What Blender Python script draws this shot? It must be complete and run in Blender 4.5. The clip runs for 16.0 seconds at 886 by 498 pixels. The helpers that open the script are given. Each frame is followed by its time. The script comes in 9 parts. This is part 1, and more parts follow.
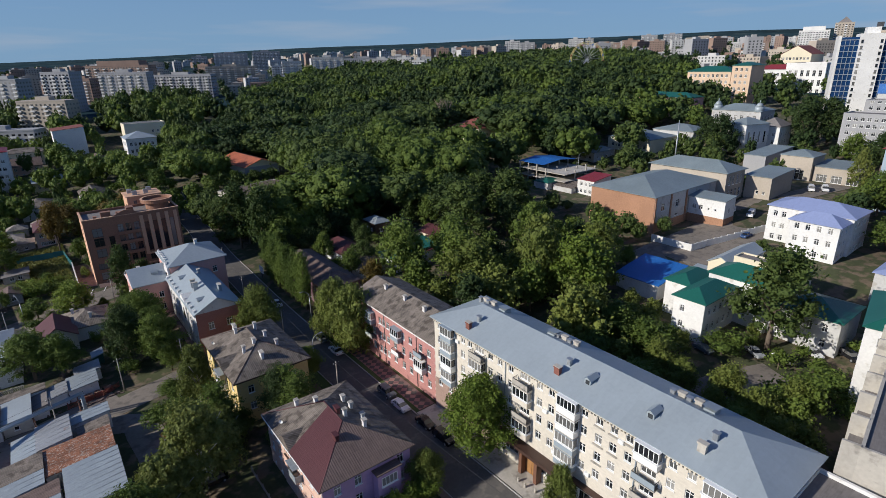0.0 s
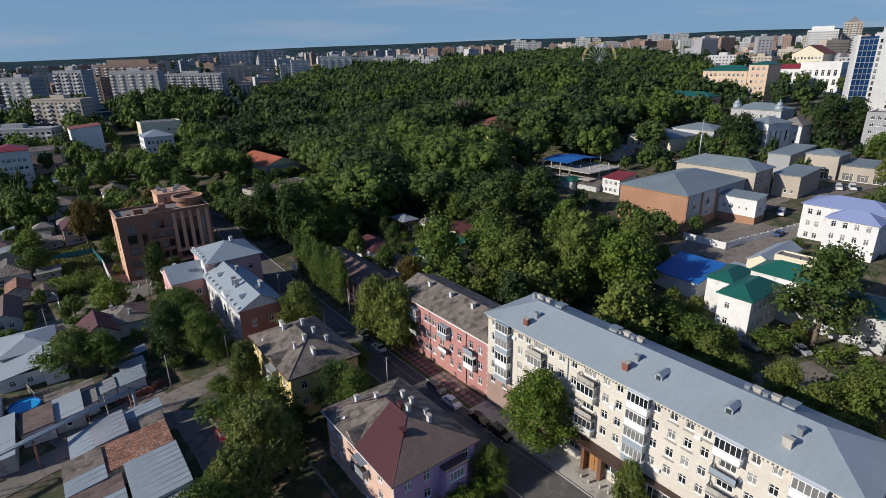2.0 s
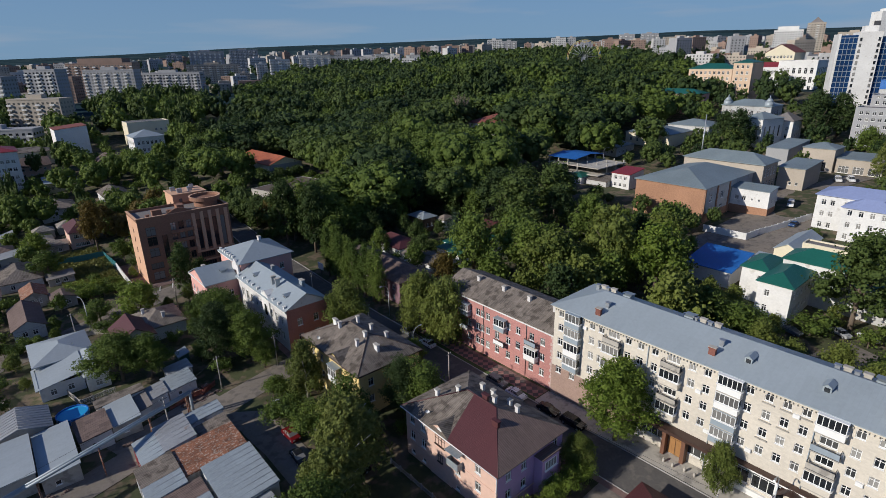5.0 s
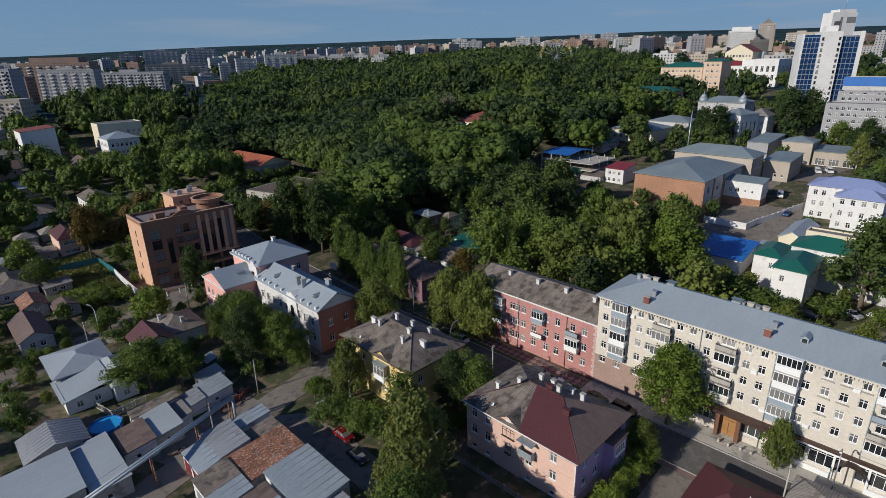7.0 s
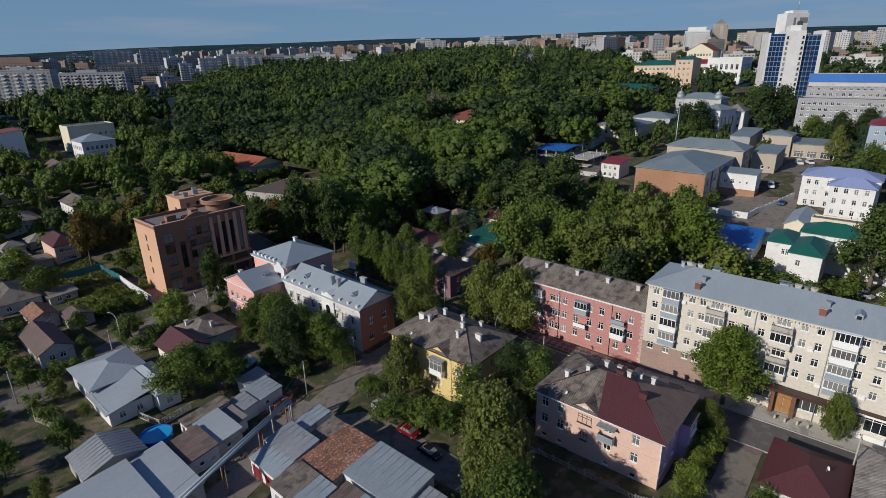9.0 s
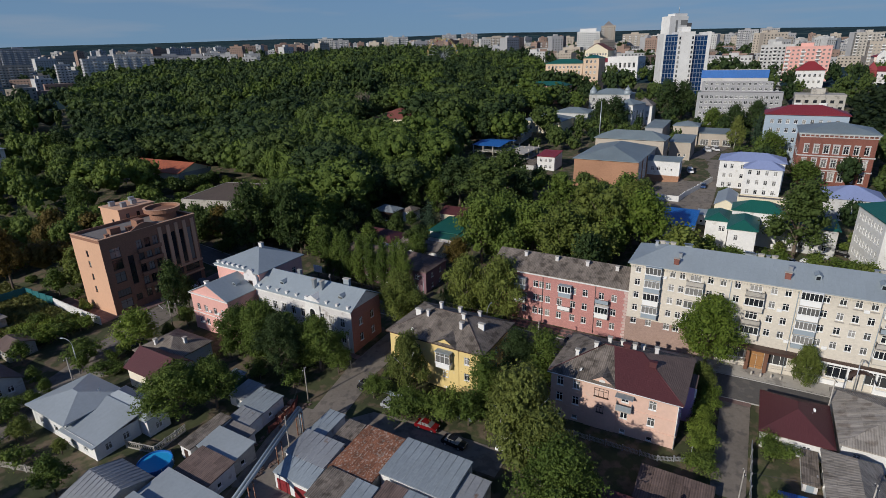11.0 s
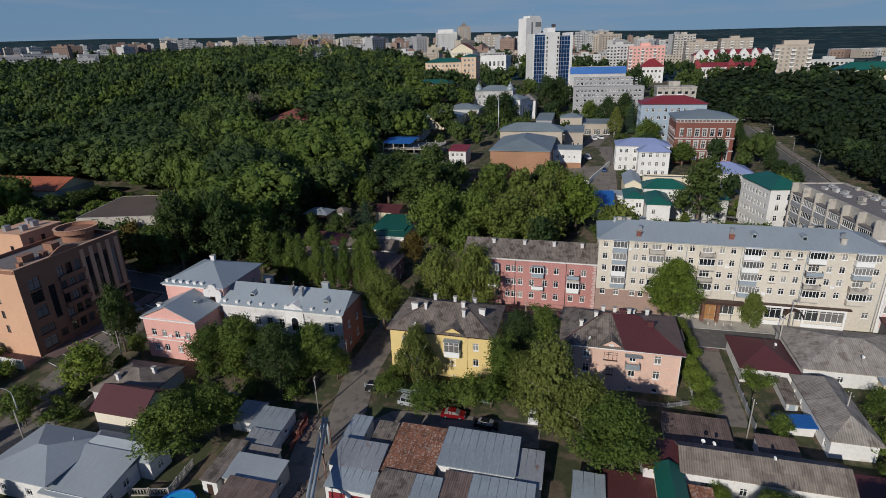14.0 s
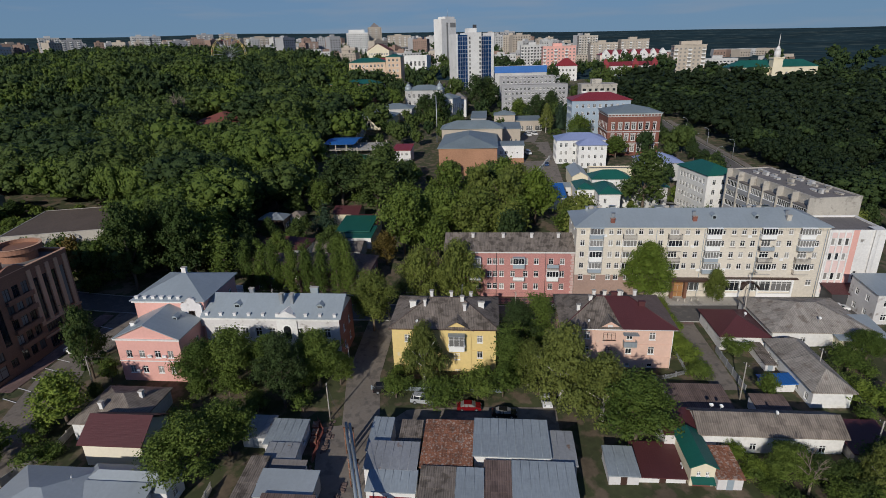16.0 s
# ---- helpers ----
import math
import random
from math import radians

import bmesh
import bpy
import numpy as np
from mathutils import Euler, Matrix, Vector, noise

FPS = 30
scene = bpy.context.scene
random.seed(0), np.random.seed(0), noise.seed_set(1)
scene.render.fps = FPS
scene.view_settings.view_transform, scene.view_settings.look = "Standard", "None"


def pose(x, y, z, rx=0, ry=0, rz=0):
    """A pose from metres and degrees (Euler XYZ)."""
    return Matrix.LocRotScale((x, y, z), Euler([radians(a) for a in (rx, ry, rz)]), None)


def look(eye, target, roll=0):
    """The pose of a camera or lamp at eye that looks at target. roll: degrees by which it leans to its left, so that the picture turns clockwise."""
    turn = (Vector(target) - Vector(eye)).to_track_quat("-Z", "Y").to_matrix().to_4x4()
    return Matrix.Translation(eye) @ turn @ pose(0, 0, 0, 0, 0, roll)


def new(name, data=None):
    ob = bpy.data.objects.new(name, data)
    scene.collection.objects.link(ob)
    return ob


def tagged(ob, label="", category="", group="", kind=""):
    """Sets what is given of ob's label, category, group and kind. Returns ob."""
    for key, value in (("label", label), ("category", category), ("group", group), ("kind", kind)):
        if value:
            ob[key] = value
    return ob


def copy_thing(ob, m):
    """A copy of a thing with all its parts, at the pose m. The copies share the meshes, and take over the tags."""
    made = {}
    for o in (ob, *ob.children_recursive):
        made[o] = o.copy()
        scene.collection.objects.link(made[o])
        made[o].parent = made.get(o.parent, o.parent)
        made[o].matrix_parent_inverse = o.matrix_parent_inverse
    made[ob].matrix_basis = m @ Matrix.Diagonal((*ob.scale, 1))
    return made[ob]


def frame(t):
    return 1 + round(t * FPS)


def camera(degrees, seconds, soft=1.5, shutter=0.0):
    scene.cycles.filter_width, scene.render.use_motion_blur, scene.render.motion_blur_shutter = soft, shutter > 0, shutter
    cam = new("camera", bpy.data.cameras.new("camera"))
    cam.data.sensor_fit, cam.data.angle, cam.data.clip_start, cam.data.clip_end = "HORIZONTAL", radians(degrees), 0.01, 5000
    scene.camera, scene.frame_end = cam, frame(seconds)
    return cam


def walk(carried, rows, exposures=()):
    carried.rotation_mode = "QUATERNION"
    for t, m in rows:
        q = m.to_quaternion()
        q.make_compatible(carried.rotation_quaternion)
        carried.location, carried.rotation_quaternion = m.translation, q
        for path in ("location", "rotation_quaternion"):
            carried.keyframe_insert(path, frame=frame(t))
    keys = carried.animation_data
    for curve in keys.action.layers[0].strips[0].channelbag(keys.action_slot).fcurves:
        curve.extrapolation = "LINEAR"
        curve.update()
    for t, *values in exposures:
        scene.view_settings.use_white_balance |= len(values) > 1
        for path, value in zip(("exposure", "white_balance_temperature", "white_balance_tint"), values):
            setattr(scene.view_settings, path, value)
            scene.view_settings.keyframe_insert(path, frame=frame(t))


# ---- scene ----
cam = camera(79.3, 16.0, soft=0.3)
METRES, EYE, TILT, LEAN, TURN = 118.0, 61.8, 0.0, 0.0, -37.2
ROWS = [
    (0.0, 0.0, 0.0, 0.0, -0.41, -19.37, 1.16),
    (0.5, -0.019, -0.0006, -0.0007, -0.35, -19.38, 1.13),
    (1.0, -0.0387, -0.001, -0.0013, -0.31, -19.4, 1.13),
    (1.5, -0.0592, -0.0018, -0.002, -0.28, -19.4, 1.14),
    (2.0, -0.0807, -0.0022, -0.0024, -0.28, -19.4, 1.1),
    (2.5, -0.1029, -0.0025, -0.003, -0.28, -19.4, 1.09),
    (3.0, -0.1256, -0.003, -0.004, -0.34, -19.4, 1.08),
    (3.5, -0.1488, -0.0034, -0.0047, -0.73, -19.41, 1.08),
    (4.0, -0.1725, -0.0036, -0.0052, -1.55, -19.44, 1.09),
    (6.5, -0.3214, 0.0017, -0.0106, -6.86, -19.57, 1.11),
    (7.0, -0.3561, 0.0048, -0.0114, -7.88, -19.58, 1.12),
    (7.5, -0.3918, 0.0087, -0.0124, -8.74, -19.57, 1.12),
    (8.0, -0.428, 0.0134, -0.0136, -9.64, -19.61, 1.15),
    (8.5, -0.4648, 0.0185, -0.0148, -10.7, -19.64, 1.19),
    (11.0, -0.6437, 0.0574, -0.0204, -22.92, -19.85, 1.34),
    (11.5, -0.6777, 0.0693, -0.0215, -25.64, -19.91, 1.39),
    (12.0, -0.7109, 0.0826, -0.0225, -28.41, -19.95, 1.43),
    (12.5, -0.744, 0.0984, -0.0233, -30.8, -20.02, 1.44),
    (13.0, -0.7743, 0.1141, -0.0243, -32.87, -20.05, 1.47),
    (13.5, -0.8044, 0.132, -0.0251, -35.51, -20.11, 1.51),
    (14.0, -0.8342, 0.1512, -0.0257, -38.18, -20.14, 1.53),
    (14.5, -0.8627, 0.1714, -0.0264, -40.64, -20.17, 1.54),
    (15.0, -0.8897, 0.1927, -0.027, -42.95, -20.21, 1.55),
    (15.5, -0.9147, 0.2146, -0.0278, -45.12, -20.24, 1.57),
    (16.0, -0.9394, 0.2392, -0.028, -47.91, -20.32, 1.59),
]
walk(cam, [(t, pose(0, 0, EYE, TILT, LEAN, TURN) @ pose(METRES * x, METRES * y, METRES * z, 90 + pitch, roll, yaw)) for t, x, y, z, yaw, pitch, roll in ROWS],
     [(0.0, 0.06, 6280, 10), (4.0, -0.06, 6310, 10), (8.0, -0.25, 6290, 10), (12.0, -0.35, 6280, 10), (16.0, -0.46, 6300, 10)])

# ---- light ----
SUN_EL, SUN_AZ = 25.0, 163.0   # height of the sun; direction it stands in, degrees from +x towards +y
world = bpy.data.worlds.new("sky")
scene.world = world
world.use_nodes = True
wn, wl = world.node_tree.nodes, world.node_tree.links
sky = wn.new("ShaderNodeTexSky")
sky.sky_type, sky.sun_disc = "NISHITA", False
sky.sun_elevation, sky.sun_rotation = radians(SUN_EL), radians(90 - SUN_AZ)
sky.air_density, sky.dust_density, sky.ozone_density = 1.0, 0.0, 5.0
wn["Background"].inputs["Strength"].default_value = 0.085
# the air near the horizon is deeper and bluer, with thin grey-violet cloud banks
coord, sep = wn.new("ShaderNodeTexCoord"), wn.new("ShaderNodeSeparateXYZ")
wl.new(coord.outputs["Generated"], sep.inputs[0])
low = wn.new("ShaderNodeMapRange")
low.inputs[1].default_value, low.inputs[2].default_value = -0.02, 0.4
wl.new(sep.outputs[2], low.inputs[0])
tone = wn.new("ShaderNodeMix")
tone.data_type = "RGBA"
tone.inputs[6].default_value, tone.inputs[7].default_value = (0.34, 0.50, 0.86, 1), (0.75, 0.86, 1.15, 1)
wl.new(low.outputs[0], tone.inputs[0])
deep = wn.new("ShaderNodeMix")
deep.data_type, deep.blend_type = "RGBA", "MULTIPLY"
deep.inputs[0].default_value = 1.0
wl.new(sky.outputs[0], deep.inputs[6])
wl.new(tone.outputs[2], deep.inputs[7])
stretch, cloud, veil = wn.new("ShaderNodeMapping"), wn.new("ShaderNodeTexNoise"), wn.new("ShaderNodeMapRange")
stretch.inputs["Scale"].default_value = (2.2, 2.2, 22.0)
cloud.inputs["Scale"].default_value, cloud.inputs["Detail"].default_value = 1.6, 6.0
wl.new(coord.outputs["Generated"], stretch.inputs[0])
wl.new(stretch.outputs[0], cloud.inputs["Vector"])
veil.inputs[1].default_value, veil.inputs[2].default_value, veil.inputs[4].default_value = 0.5, 0.72, 0.55
wl.new(cloud.outputs["Fac"], veil.inputs[0])
banks = wn.new("ShaderNodeMix")
banks.data_type = "RGBA"
wl.new(veil.outputs[0], banks.inputs[0])
banks.inputs[7].default_value = (3.9, 4.6, 5.6, 1)
haze, veil2 = wn.new("ShaderNodeMix"), wn.new("ShaderNodeMapRange")
haze.data_type = "RGBA"
veil2.inputs[1].default_value, veil2.inputs[2].default_value, veil2.inputs[3].default_value, veil2.inputs[4].default_value = 0.05, 0.4, 0.85, 0.0
wl.new(sep.outputs[2], veil2.inputs[0])
wl.new(veil2.outputs[0], haze.inputs[0])
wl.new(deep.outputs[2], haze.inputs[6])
haze.inputs[7].default_value = (2.4, 3.95, 5.75, 1)
wl.new(haze.outputs[2], banks.inputs[6])
wl.new(banks.outputs[2], wn["Background"].inputs["Color"])
sun = new("sun", bpy.data.lights.new("sun", "SUN"))
sun.data.energy, sun.data.angle, sun.data.color = 4.7, radians(0.6), (1.0, 0.93, 0.82)
sun_dir = Vector((math.cos(radians(SUN_AZ)) * math.cos(radians(SUN_EL)), math.sin(radians(SUN_AZ)) * math.cos(radians(SUN_EL)), math.sin(radians(SUN_EL))))
sun.matrix_world = look(tuple(sun_dir * 300), (0, 0, 0))


# ---- materials ----
def surf(name, col, rough=0.85, metal=0.0, var=0.25, big=0.12, fine=2.0, bump=0.25, pattern="", stain=None, stain_at=0.62, spec=0.5):
    """A procedural surface: base colour with large and fine variation, optional stains, relief and pattern along its UV metres."""
    m = bpy.data.materials.new(name)
    m.use_nodes = True
    n, l = m.node_tree.nodes, m.node_tree.links
    bsdf = n["Principled BSDF"]
    bsdf.inputs["Roughness"].default_value, bsdf.inputs["Metallic"].default_value = rough, metal
    bsdf.inputs["Specular IOR Level"].default_value = spec
    geo, info, uv = n.new("ShaderNodeNewGeometry"), n.new("ShaderNodeObjectInfo"), n.new("ShaderNodeUVMap")

    def noisy(scale, detail):
        t = n.new("ShaderNodeTexNoise")
        t.inputs["Scale"].default_value, t.inputs["Detail"].default_value = scale, detail
        l.new(geo.outputs["Position"], t.inputs["Vector"])
        return t.outputs["Fac"]

    def maths(op, a, b):
        t = n.new("ShaderNodeMath")
        t.operation = op
        for k, v in enumerate((a, b)):
            if hasattr(v, "is_linked"):
                l.new(v, t.inputs[k])
            else:
                t.inputs[k].default_value = v
        return t.outputs[0]

    def mixed(fac, a, b):
        t = n.new("ShaderNodeMix")
        t.data_type = "RGBA"
        for k, v in ((0, fac), (6, a), (7, b)):
            if hasattr(v, "is_linked"):
                l.new(v, t.inputs[k])
            else:
                t.inputs[k].default_value = v if k == 0 else (*v, 1)
        return t.outputs[2]

    large, small = noisy(big, 4), noisy(fine, 5)
    shade = maths("ADD", maths("MULTIPLY", maths("SUBTRACT", large, 0.5), 2.2 * var), maths("MULTIPLY", maths("SUBTRACT", small, 0.5), 1.6 * var))
    shade = maths("ADD", shade, maths("MULTIPLY", maths("SUBTRACT", info.outputs["Random"], 0.5), (0.8 if pattern == "slate" else 0.35) * var))
    if pattern in ("slate", "sheet"):
        shade = maths("ADD", shade, maths("MULTIPLY", maths("SUBTRACT", geo.outputs["Random Per Island"], 0.5), (1.1 if pattern == "slate" else 0.8) * var))
    height = maths("MULTIPLY", small, 0.03)
    if pattern:
        if pattern in ("slate", "corrugated"):
            w = n.new("ShaderNodeTexWave")
            w.inputs["Scale"].default_value = 0.95 if pattern == "slate" else 1.6
            l.new(uv.outputs[0], w.inputs["Vector"])
            height = maths("ADD", height, maths("MULTIPLY", w.outputs["Fac"], 0.05))
            # shading of the waves also put into the colour: troughs darker than crests
            shade = maths("ADD", shade, maths("MULTIPLY", maths("SUBTRACT", w.outputs["Fac"], 0.6), 0.32))
            run, streak = n.new("ShaderNodeMapping"), n.new("ShaderNodeTexNoise")
            run.inputs["Scale"].default_value = (3.0, 0.35, 1.0)
            l.new(uv.outputs[0], run.inputs[0])
            l.new(run.outputs[0], streak.inputs["Vector"])
            streak.inputs["Scale"].default_value, streak.inputs["Detail"].default_value = 1.4, 5.0
            shade = maths("ADD", shade, maths("MULTIPLY", maths("SUBTRACT", streak.outputs["Fac"], 0.5), 3.2 * var))
        if pattern == "sheet":
            run, streak = n.new("ShaderNodeMapping"), n.new("ShaderNodeTexNoise")
            run.inputs["Scale"].default_value = (4.0, 0.5, 1.0)
            l.new(uv.outputs[0], run.inputs[0])
            l.new(run.outputs[0], streak.inputs["Vector"])
            streak.inputs["Scale"].default_value, streak.inputs["Detail"].default_value = 1.2, 6.0
            shade = maths("ADD", shade, maths("MULTIPLY", maths("SUBTRACT", streak.outputs["Fac"], 0.5), 2.4 * var))
        if pattern in ("slate", "sheet", "brick", "block", "seam", "paving", "tile"):
            b = n.new("ShaderNodeTexBrick")
            bw, bh, mortar = {"slate": (1.1, 1.5, 0.02), "sheet": (1.3, 2.2, 0.02), "brick": (0.27, 0.09, 0.012), "block": (0.5, 0.22, 0.012),
                              "seam": (0.6, 2.4, 0.022), "paving": (1.3, 1.3, 0.03), "tile": (0.36, 0.38, 0.035)}[pattern]
            b.offset = 0.5 if pattern in ("brick", "block") else 0.0
            b.inputs["Scale"].default_value, b.inputs["Brick Width"].default_value, b.inputs["Row Height"].default_value = 1.0, bw, bh
            b.inputs["Mortar Size"].default_value, b.inputs["Mortar Smooth"].default_value = mortar, 0.3
            b.inputs["Color1"].default_value, b.inputs["Color2"].default_value, b.inputs["Mortar"].default_value = (0.2, 0.2, 0.2, 1), (0.8, 0.8, 0.8, 1), (0.1, 0.1, 0.1, 1)
            b.inputs["Bias"].default_value = 0.0
            l.new(uv.outputs[0], b.inputs["Vector"])
            grey = n.new("ShaderNodeRGBToBW")
            l.new(b.outputs["Color"], grey.inputs[0])
            amount = {"slate": 0.3, "sheet": 0.13, "brick": 0.35, "block": 0.15, "seam": 0.08, "paving": 0.9, "tile": 0.12}[pattern]
            shade = maths("ADD", shade, maths("MULTIPLY", maths("SUBTRACT", grey.outputs[0], 0.5), amount))
            line = maths("MULTIPLY", b.outputs["Fac"], 0.04 if pattern == "seam" else -0.03)
            height = maths("ADD", height, line)
    gain = maths("MAXIMUM", maths("ADD", shade, 1.0), 0.15)
    scale = n.new("ShaderNodeVectorMath")
    scale.operation = "SCALE"
    tone = (*col,)
    if stain:
        spots = noisy(big * 5, 6)
        ramp = n.new("ShaderNodeMapRange")
        ramp.inputs[1].default_value, ramp.inputs[2].default_value = stain_at - 0.05, stain_at + 0.05
        l.new(spots, ramp.inputs[0])
        l.new(mixed(ramp.outputs[0], tone, stain), scale.inputs[0])
    else:
        scale.inputs[0].default_value = tone
    l.new(gain, scale.inputs[3])
    l.new(scale.outputs[0], bsdf.inputs["Base Color"])
    rel = n.new("ShaderNodeBump")
    rel.inputs["Strength"].default_value, rel.inputs["Distance"].default_value = bump, 1.0
    l.new(height, rel.inputs["Height"])
    l.new(rel.outputs[0], bsdf.inputs["Normal"])
    return m


def foliage(name, col, col2, spread=0.5):
    m = bpy.data.materials.new(name)
    m.use_nodes = True
    n, l = m.node_tree.nodes, m.node_tree.links
    bsdf, out = n["Principled BSDF"], n["Material Output"]
    bsdf.inputs["Roughness"].default_value, bsdf.inputs["Specular IOR Level"].default_value = 0.6, 0.25
    geo, info = n.new("ShaderNodeNewGeometry"), n.new("ShaderNodeObjectInfo")
    no = n.new("ShaderNodeTexNoise")
    no.inputs["Scale"].default_value = 0.075
    l.new(geo.outputs["Position"], no.inputs["Vector"])
    add = n.new("ShaderNodeMath")
    add.operation = "MULTIPLY_ADD"
    l.new(geo.outputs["Random Per Island"], add.inputs[0])
    add.inputs[1].default_value = spread
    l.new(no.outputs["Fac"], add.inputs[2])
    add2 = n.new("ShaderNodeMath")
    add2.operation = "MULTIPLY_ADD"
    l.new(info.outputs["Random"], add2.inputs[0])
    add2.inputs[1].default_value = 0.7
    l.new(add.outputs[0], add2.inputs[2])
    rng = n.new("ShaderNodeMapRange")
    rng.inputs[1].default_value, rng.inputs[2].default_value = 0.3, 1.5
    l.new(add2.outputs[0], rng.inputs[0])
    mix = n.new("ShaderNodeMix")
    mix.data_type = "RGBA"
    l.new(rng.outputs[0], mix.inputs[0])
    mix.inputs[6].default_value, mix.inputs[7].default_value = (*col, 1), (*col2, 1)
    l.new(mix.outputs[2], bsdf.inputs["Base Color"])
    fine, rel = n.new("ShaderNodeTexNoise"), n.new("ShaderNodeBump")
    fine.inputs["Scale"].default_value, fine.inputs["Detail"].default_value = 1.6, 4.0
    l.new(geo.outputs["Position"], fine.inputs["Vector"])
    l.new(fine.outputs["Fac"], rel.inputs["Height"])
    rel.inputs["Strength"].default_value, rel.inputs["Distance"].default_value = 0.9, 0.8
    l.new(rel.outputs[0], bsdf.inputs["Normal"])
    tr, ms = n.new("ShaderNodeBsdfTranslucent"), n.new("ShaderNodeMixShader")
    l.new(mix.outputs[2], tr.inputs[0])
    ms.inputs[0].default_value = 0.28
    l.new(bsdf.outputs[0], ms.inputs[1])
    l.new(tr.outputs[0], ms.inputs[2])
    l.new(ms.outputs[0], out.inputs[0])
    return m


CREAM = surf("cream_block_masonry", (0.62, 0.565, 0.475), 0.9, var=0.16, pattern="block", big=0.1, bump=0.2)
PINK = surf("pink_brick_paint", (0.47, 0.225, 0.20), 0.9, var=0.2, pattern="brick", bump=0.2)
PEACH = surf("peach_plaster", (0.64, 0.435, 0.345), 0.9, var=0.16, stain=(0.55, 0.48, 0.42), stain_at=0.68)
LILAC_WALL = surf("lilac_plaster", (0.47, 0.30, 0.46), 0.9, var=0.16)
YELLOW = surf("yellow_plaster", (0.68, 0.52, 0.22), 0.9, var=0.14, stain=(0.6, 0.55, 0.42), stain_at=0.7)
WHITE = surf("white_plaster", (0.67, 0.66, 0.635), 0.9, var=0.2, stain=(0.54, 0.52, 0.48), stain_at=0.66)
# aged plaster of cottages; also white walls darkened to imitate cloud shade
AGED_SHADED = surf("aged_cloud_dimmed_plaster", (0.47, 0.465, 0.45), 0.9, var=0.22, stain=(0.38, 0.36, 0.33), stain_at=0.62)
GREYWALL = surf("grey_white_plaster", (0.60, 0.58, 0.565), 0.9, var=0.16, stain=(0.33, 0.3, 0.28), stain_at=0.66)
ROSE = surf("rose_plaster", (0.66, 0.36, 0.31), 0.9, var=0.12)
PALEROSE = surf("pale_rose_plaster", (0.66, 0.50, 0.47), 0.9, var=0.12)
SALMON = surf("salmon_plaster", (0.60, 0.36, 0.23), 0.85, var=0.12)
BROWNWALL = surf("brown_tile_cladding", (0.29, 0.145, 0.09), 0.7, var=0.16, pattern="brick")
REDBRICK = surf("red_brick", (0.20, 0.076, 0.055), 0.9, var=0.25, pattern="brick")
ORANGEBRICK = surf("orange_brick", (0.37, 0.20, 0.12), 0.9, var=0.25, pattern="brick")
CONCRETE = surf("raw_concrete", (0.42, 0.39, 0.34), 0.95, var=0.25, stain=(0.27, 0.25, 0.22), stain_at=0.6)
PANEL = surf("grey_panel_wall", (0.33, 0.33, 0.335), 0.9, var=0.18)
PANEL_WARM = surf("warm_panel_wall", (0.41, 0.355, 0.29), 0.9, var=0.18)
PALEYELLOW = surf("pale_yellow_plaster", (0.68, 0.61, 0.45), 0.9, var=0.12)
PALECREAM = surf("pale_cream_plaster", (0.72, 0.66, 0.53), 0.9, var=0.1)
PALEPEACH = surf("pale_peach_plaster", (0.60, 0.44, 0.31), 0.9, var=0.14)
BLUEWALL = surf("pale_blue_plaster", (0.31, 0.38, 0.45), 0.9, var=0.1)
METAL = surf("grey_sheet_metal_roof", (0.325, 0.37, 0.395), 0.5, metal=0.2, var=0.12, pattern="seam", bump=0.35)
METAL_TEAL = surf("old_teal_grey_sheet_metal", (0.215, 0.26, 0.272), 0.55, metal=0.2, var=0.22, pattern="seam", bump=0.35, stain=(0.25, 0.27, 0.27), stain_at=0.66)
METAL_PALE = surf("pale_grey_sheet_metal", (0.35, 0.385, 0.40), 0.5, metal=0.12, var=0.14, pattern="seam", bump=0.25)
METAL_OLD = surf("weathered_sheet_metal", (0.30, 0.31, 0.32), 0.6, metal=0.3, var=0.3, pattern="seam", bump=0.35, stain=(0.22, 0.14, 0.1), stain_at=0.7)
METAL_BLUE = surf("bluish_garage_metal", (0.30, 0.34, 0.365), 0.55, metal=0.15, var=0.2, pattern="sheet", bump=0.3)
SLATE = surf("grey_corrugated_slate", (0.195, 0.163, 0.136), 0.95, var=0.3, pattern="slate", bump=0.5, stain=(0.10, 0.082, 0.066), stain_at=0.57)
SLATE_PALE = surf("pale_weathered_slate", (0.29, 0.26, 0.225), 0.95, var=0.28, pattern="slate", bump=0.5, stain=(0.20, 0.168, 0.14), stain_at=0.6)
SLATE_WARM = surf("weathered_brown_grey_slate", (0.225, 0.19, 0.158), 0.95, var=0.24, pattern="slate", bump=0.5, stain=(0.165, 0.137, 0.115), stain_at=0.58)
SLATE_BROWN = surf("brown_corrugated_slate", (0.15, 0.105, 0.09), 0.95, var=0.3, pattern="slate", bump=0.5)
MAROON = surf("maroon_metal_tile", (0.085, 0.024, 0.026), 0.6, var=0.18, pattern="tile", bump=0.4)
REDROOF = surf("red_metal_roof", (0.23, 0.028, 0.032), 0.5, var=0.15, pattern="tile")
GREENROOF = surf("green_metal_roof", (0.012, 0.10, 0.075), 0.45, var=0.2, pattern="seam")
BLUEROOF = surf("blue_metal_roof", (0.02, 0.13, 0.42), 0.45, var=0.15, pattern="corrugated")
LILACROOF = surf("lilac_blue_metal_roof", (0.26, 0.31, 0.50), 0.5, var=0.12, pattern="seam")
ORANGEROOF = surf("orange_tile_roof", (0.40, 0.11, 0.05), 0.8, var=0.2, pattern="slate")
DARKRED = surf("dull_red_roof", (0.20, 0.06, 0.045), 0.8, var=0.2, pattern="seam")
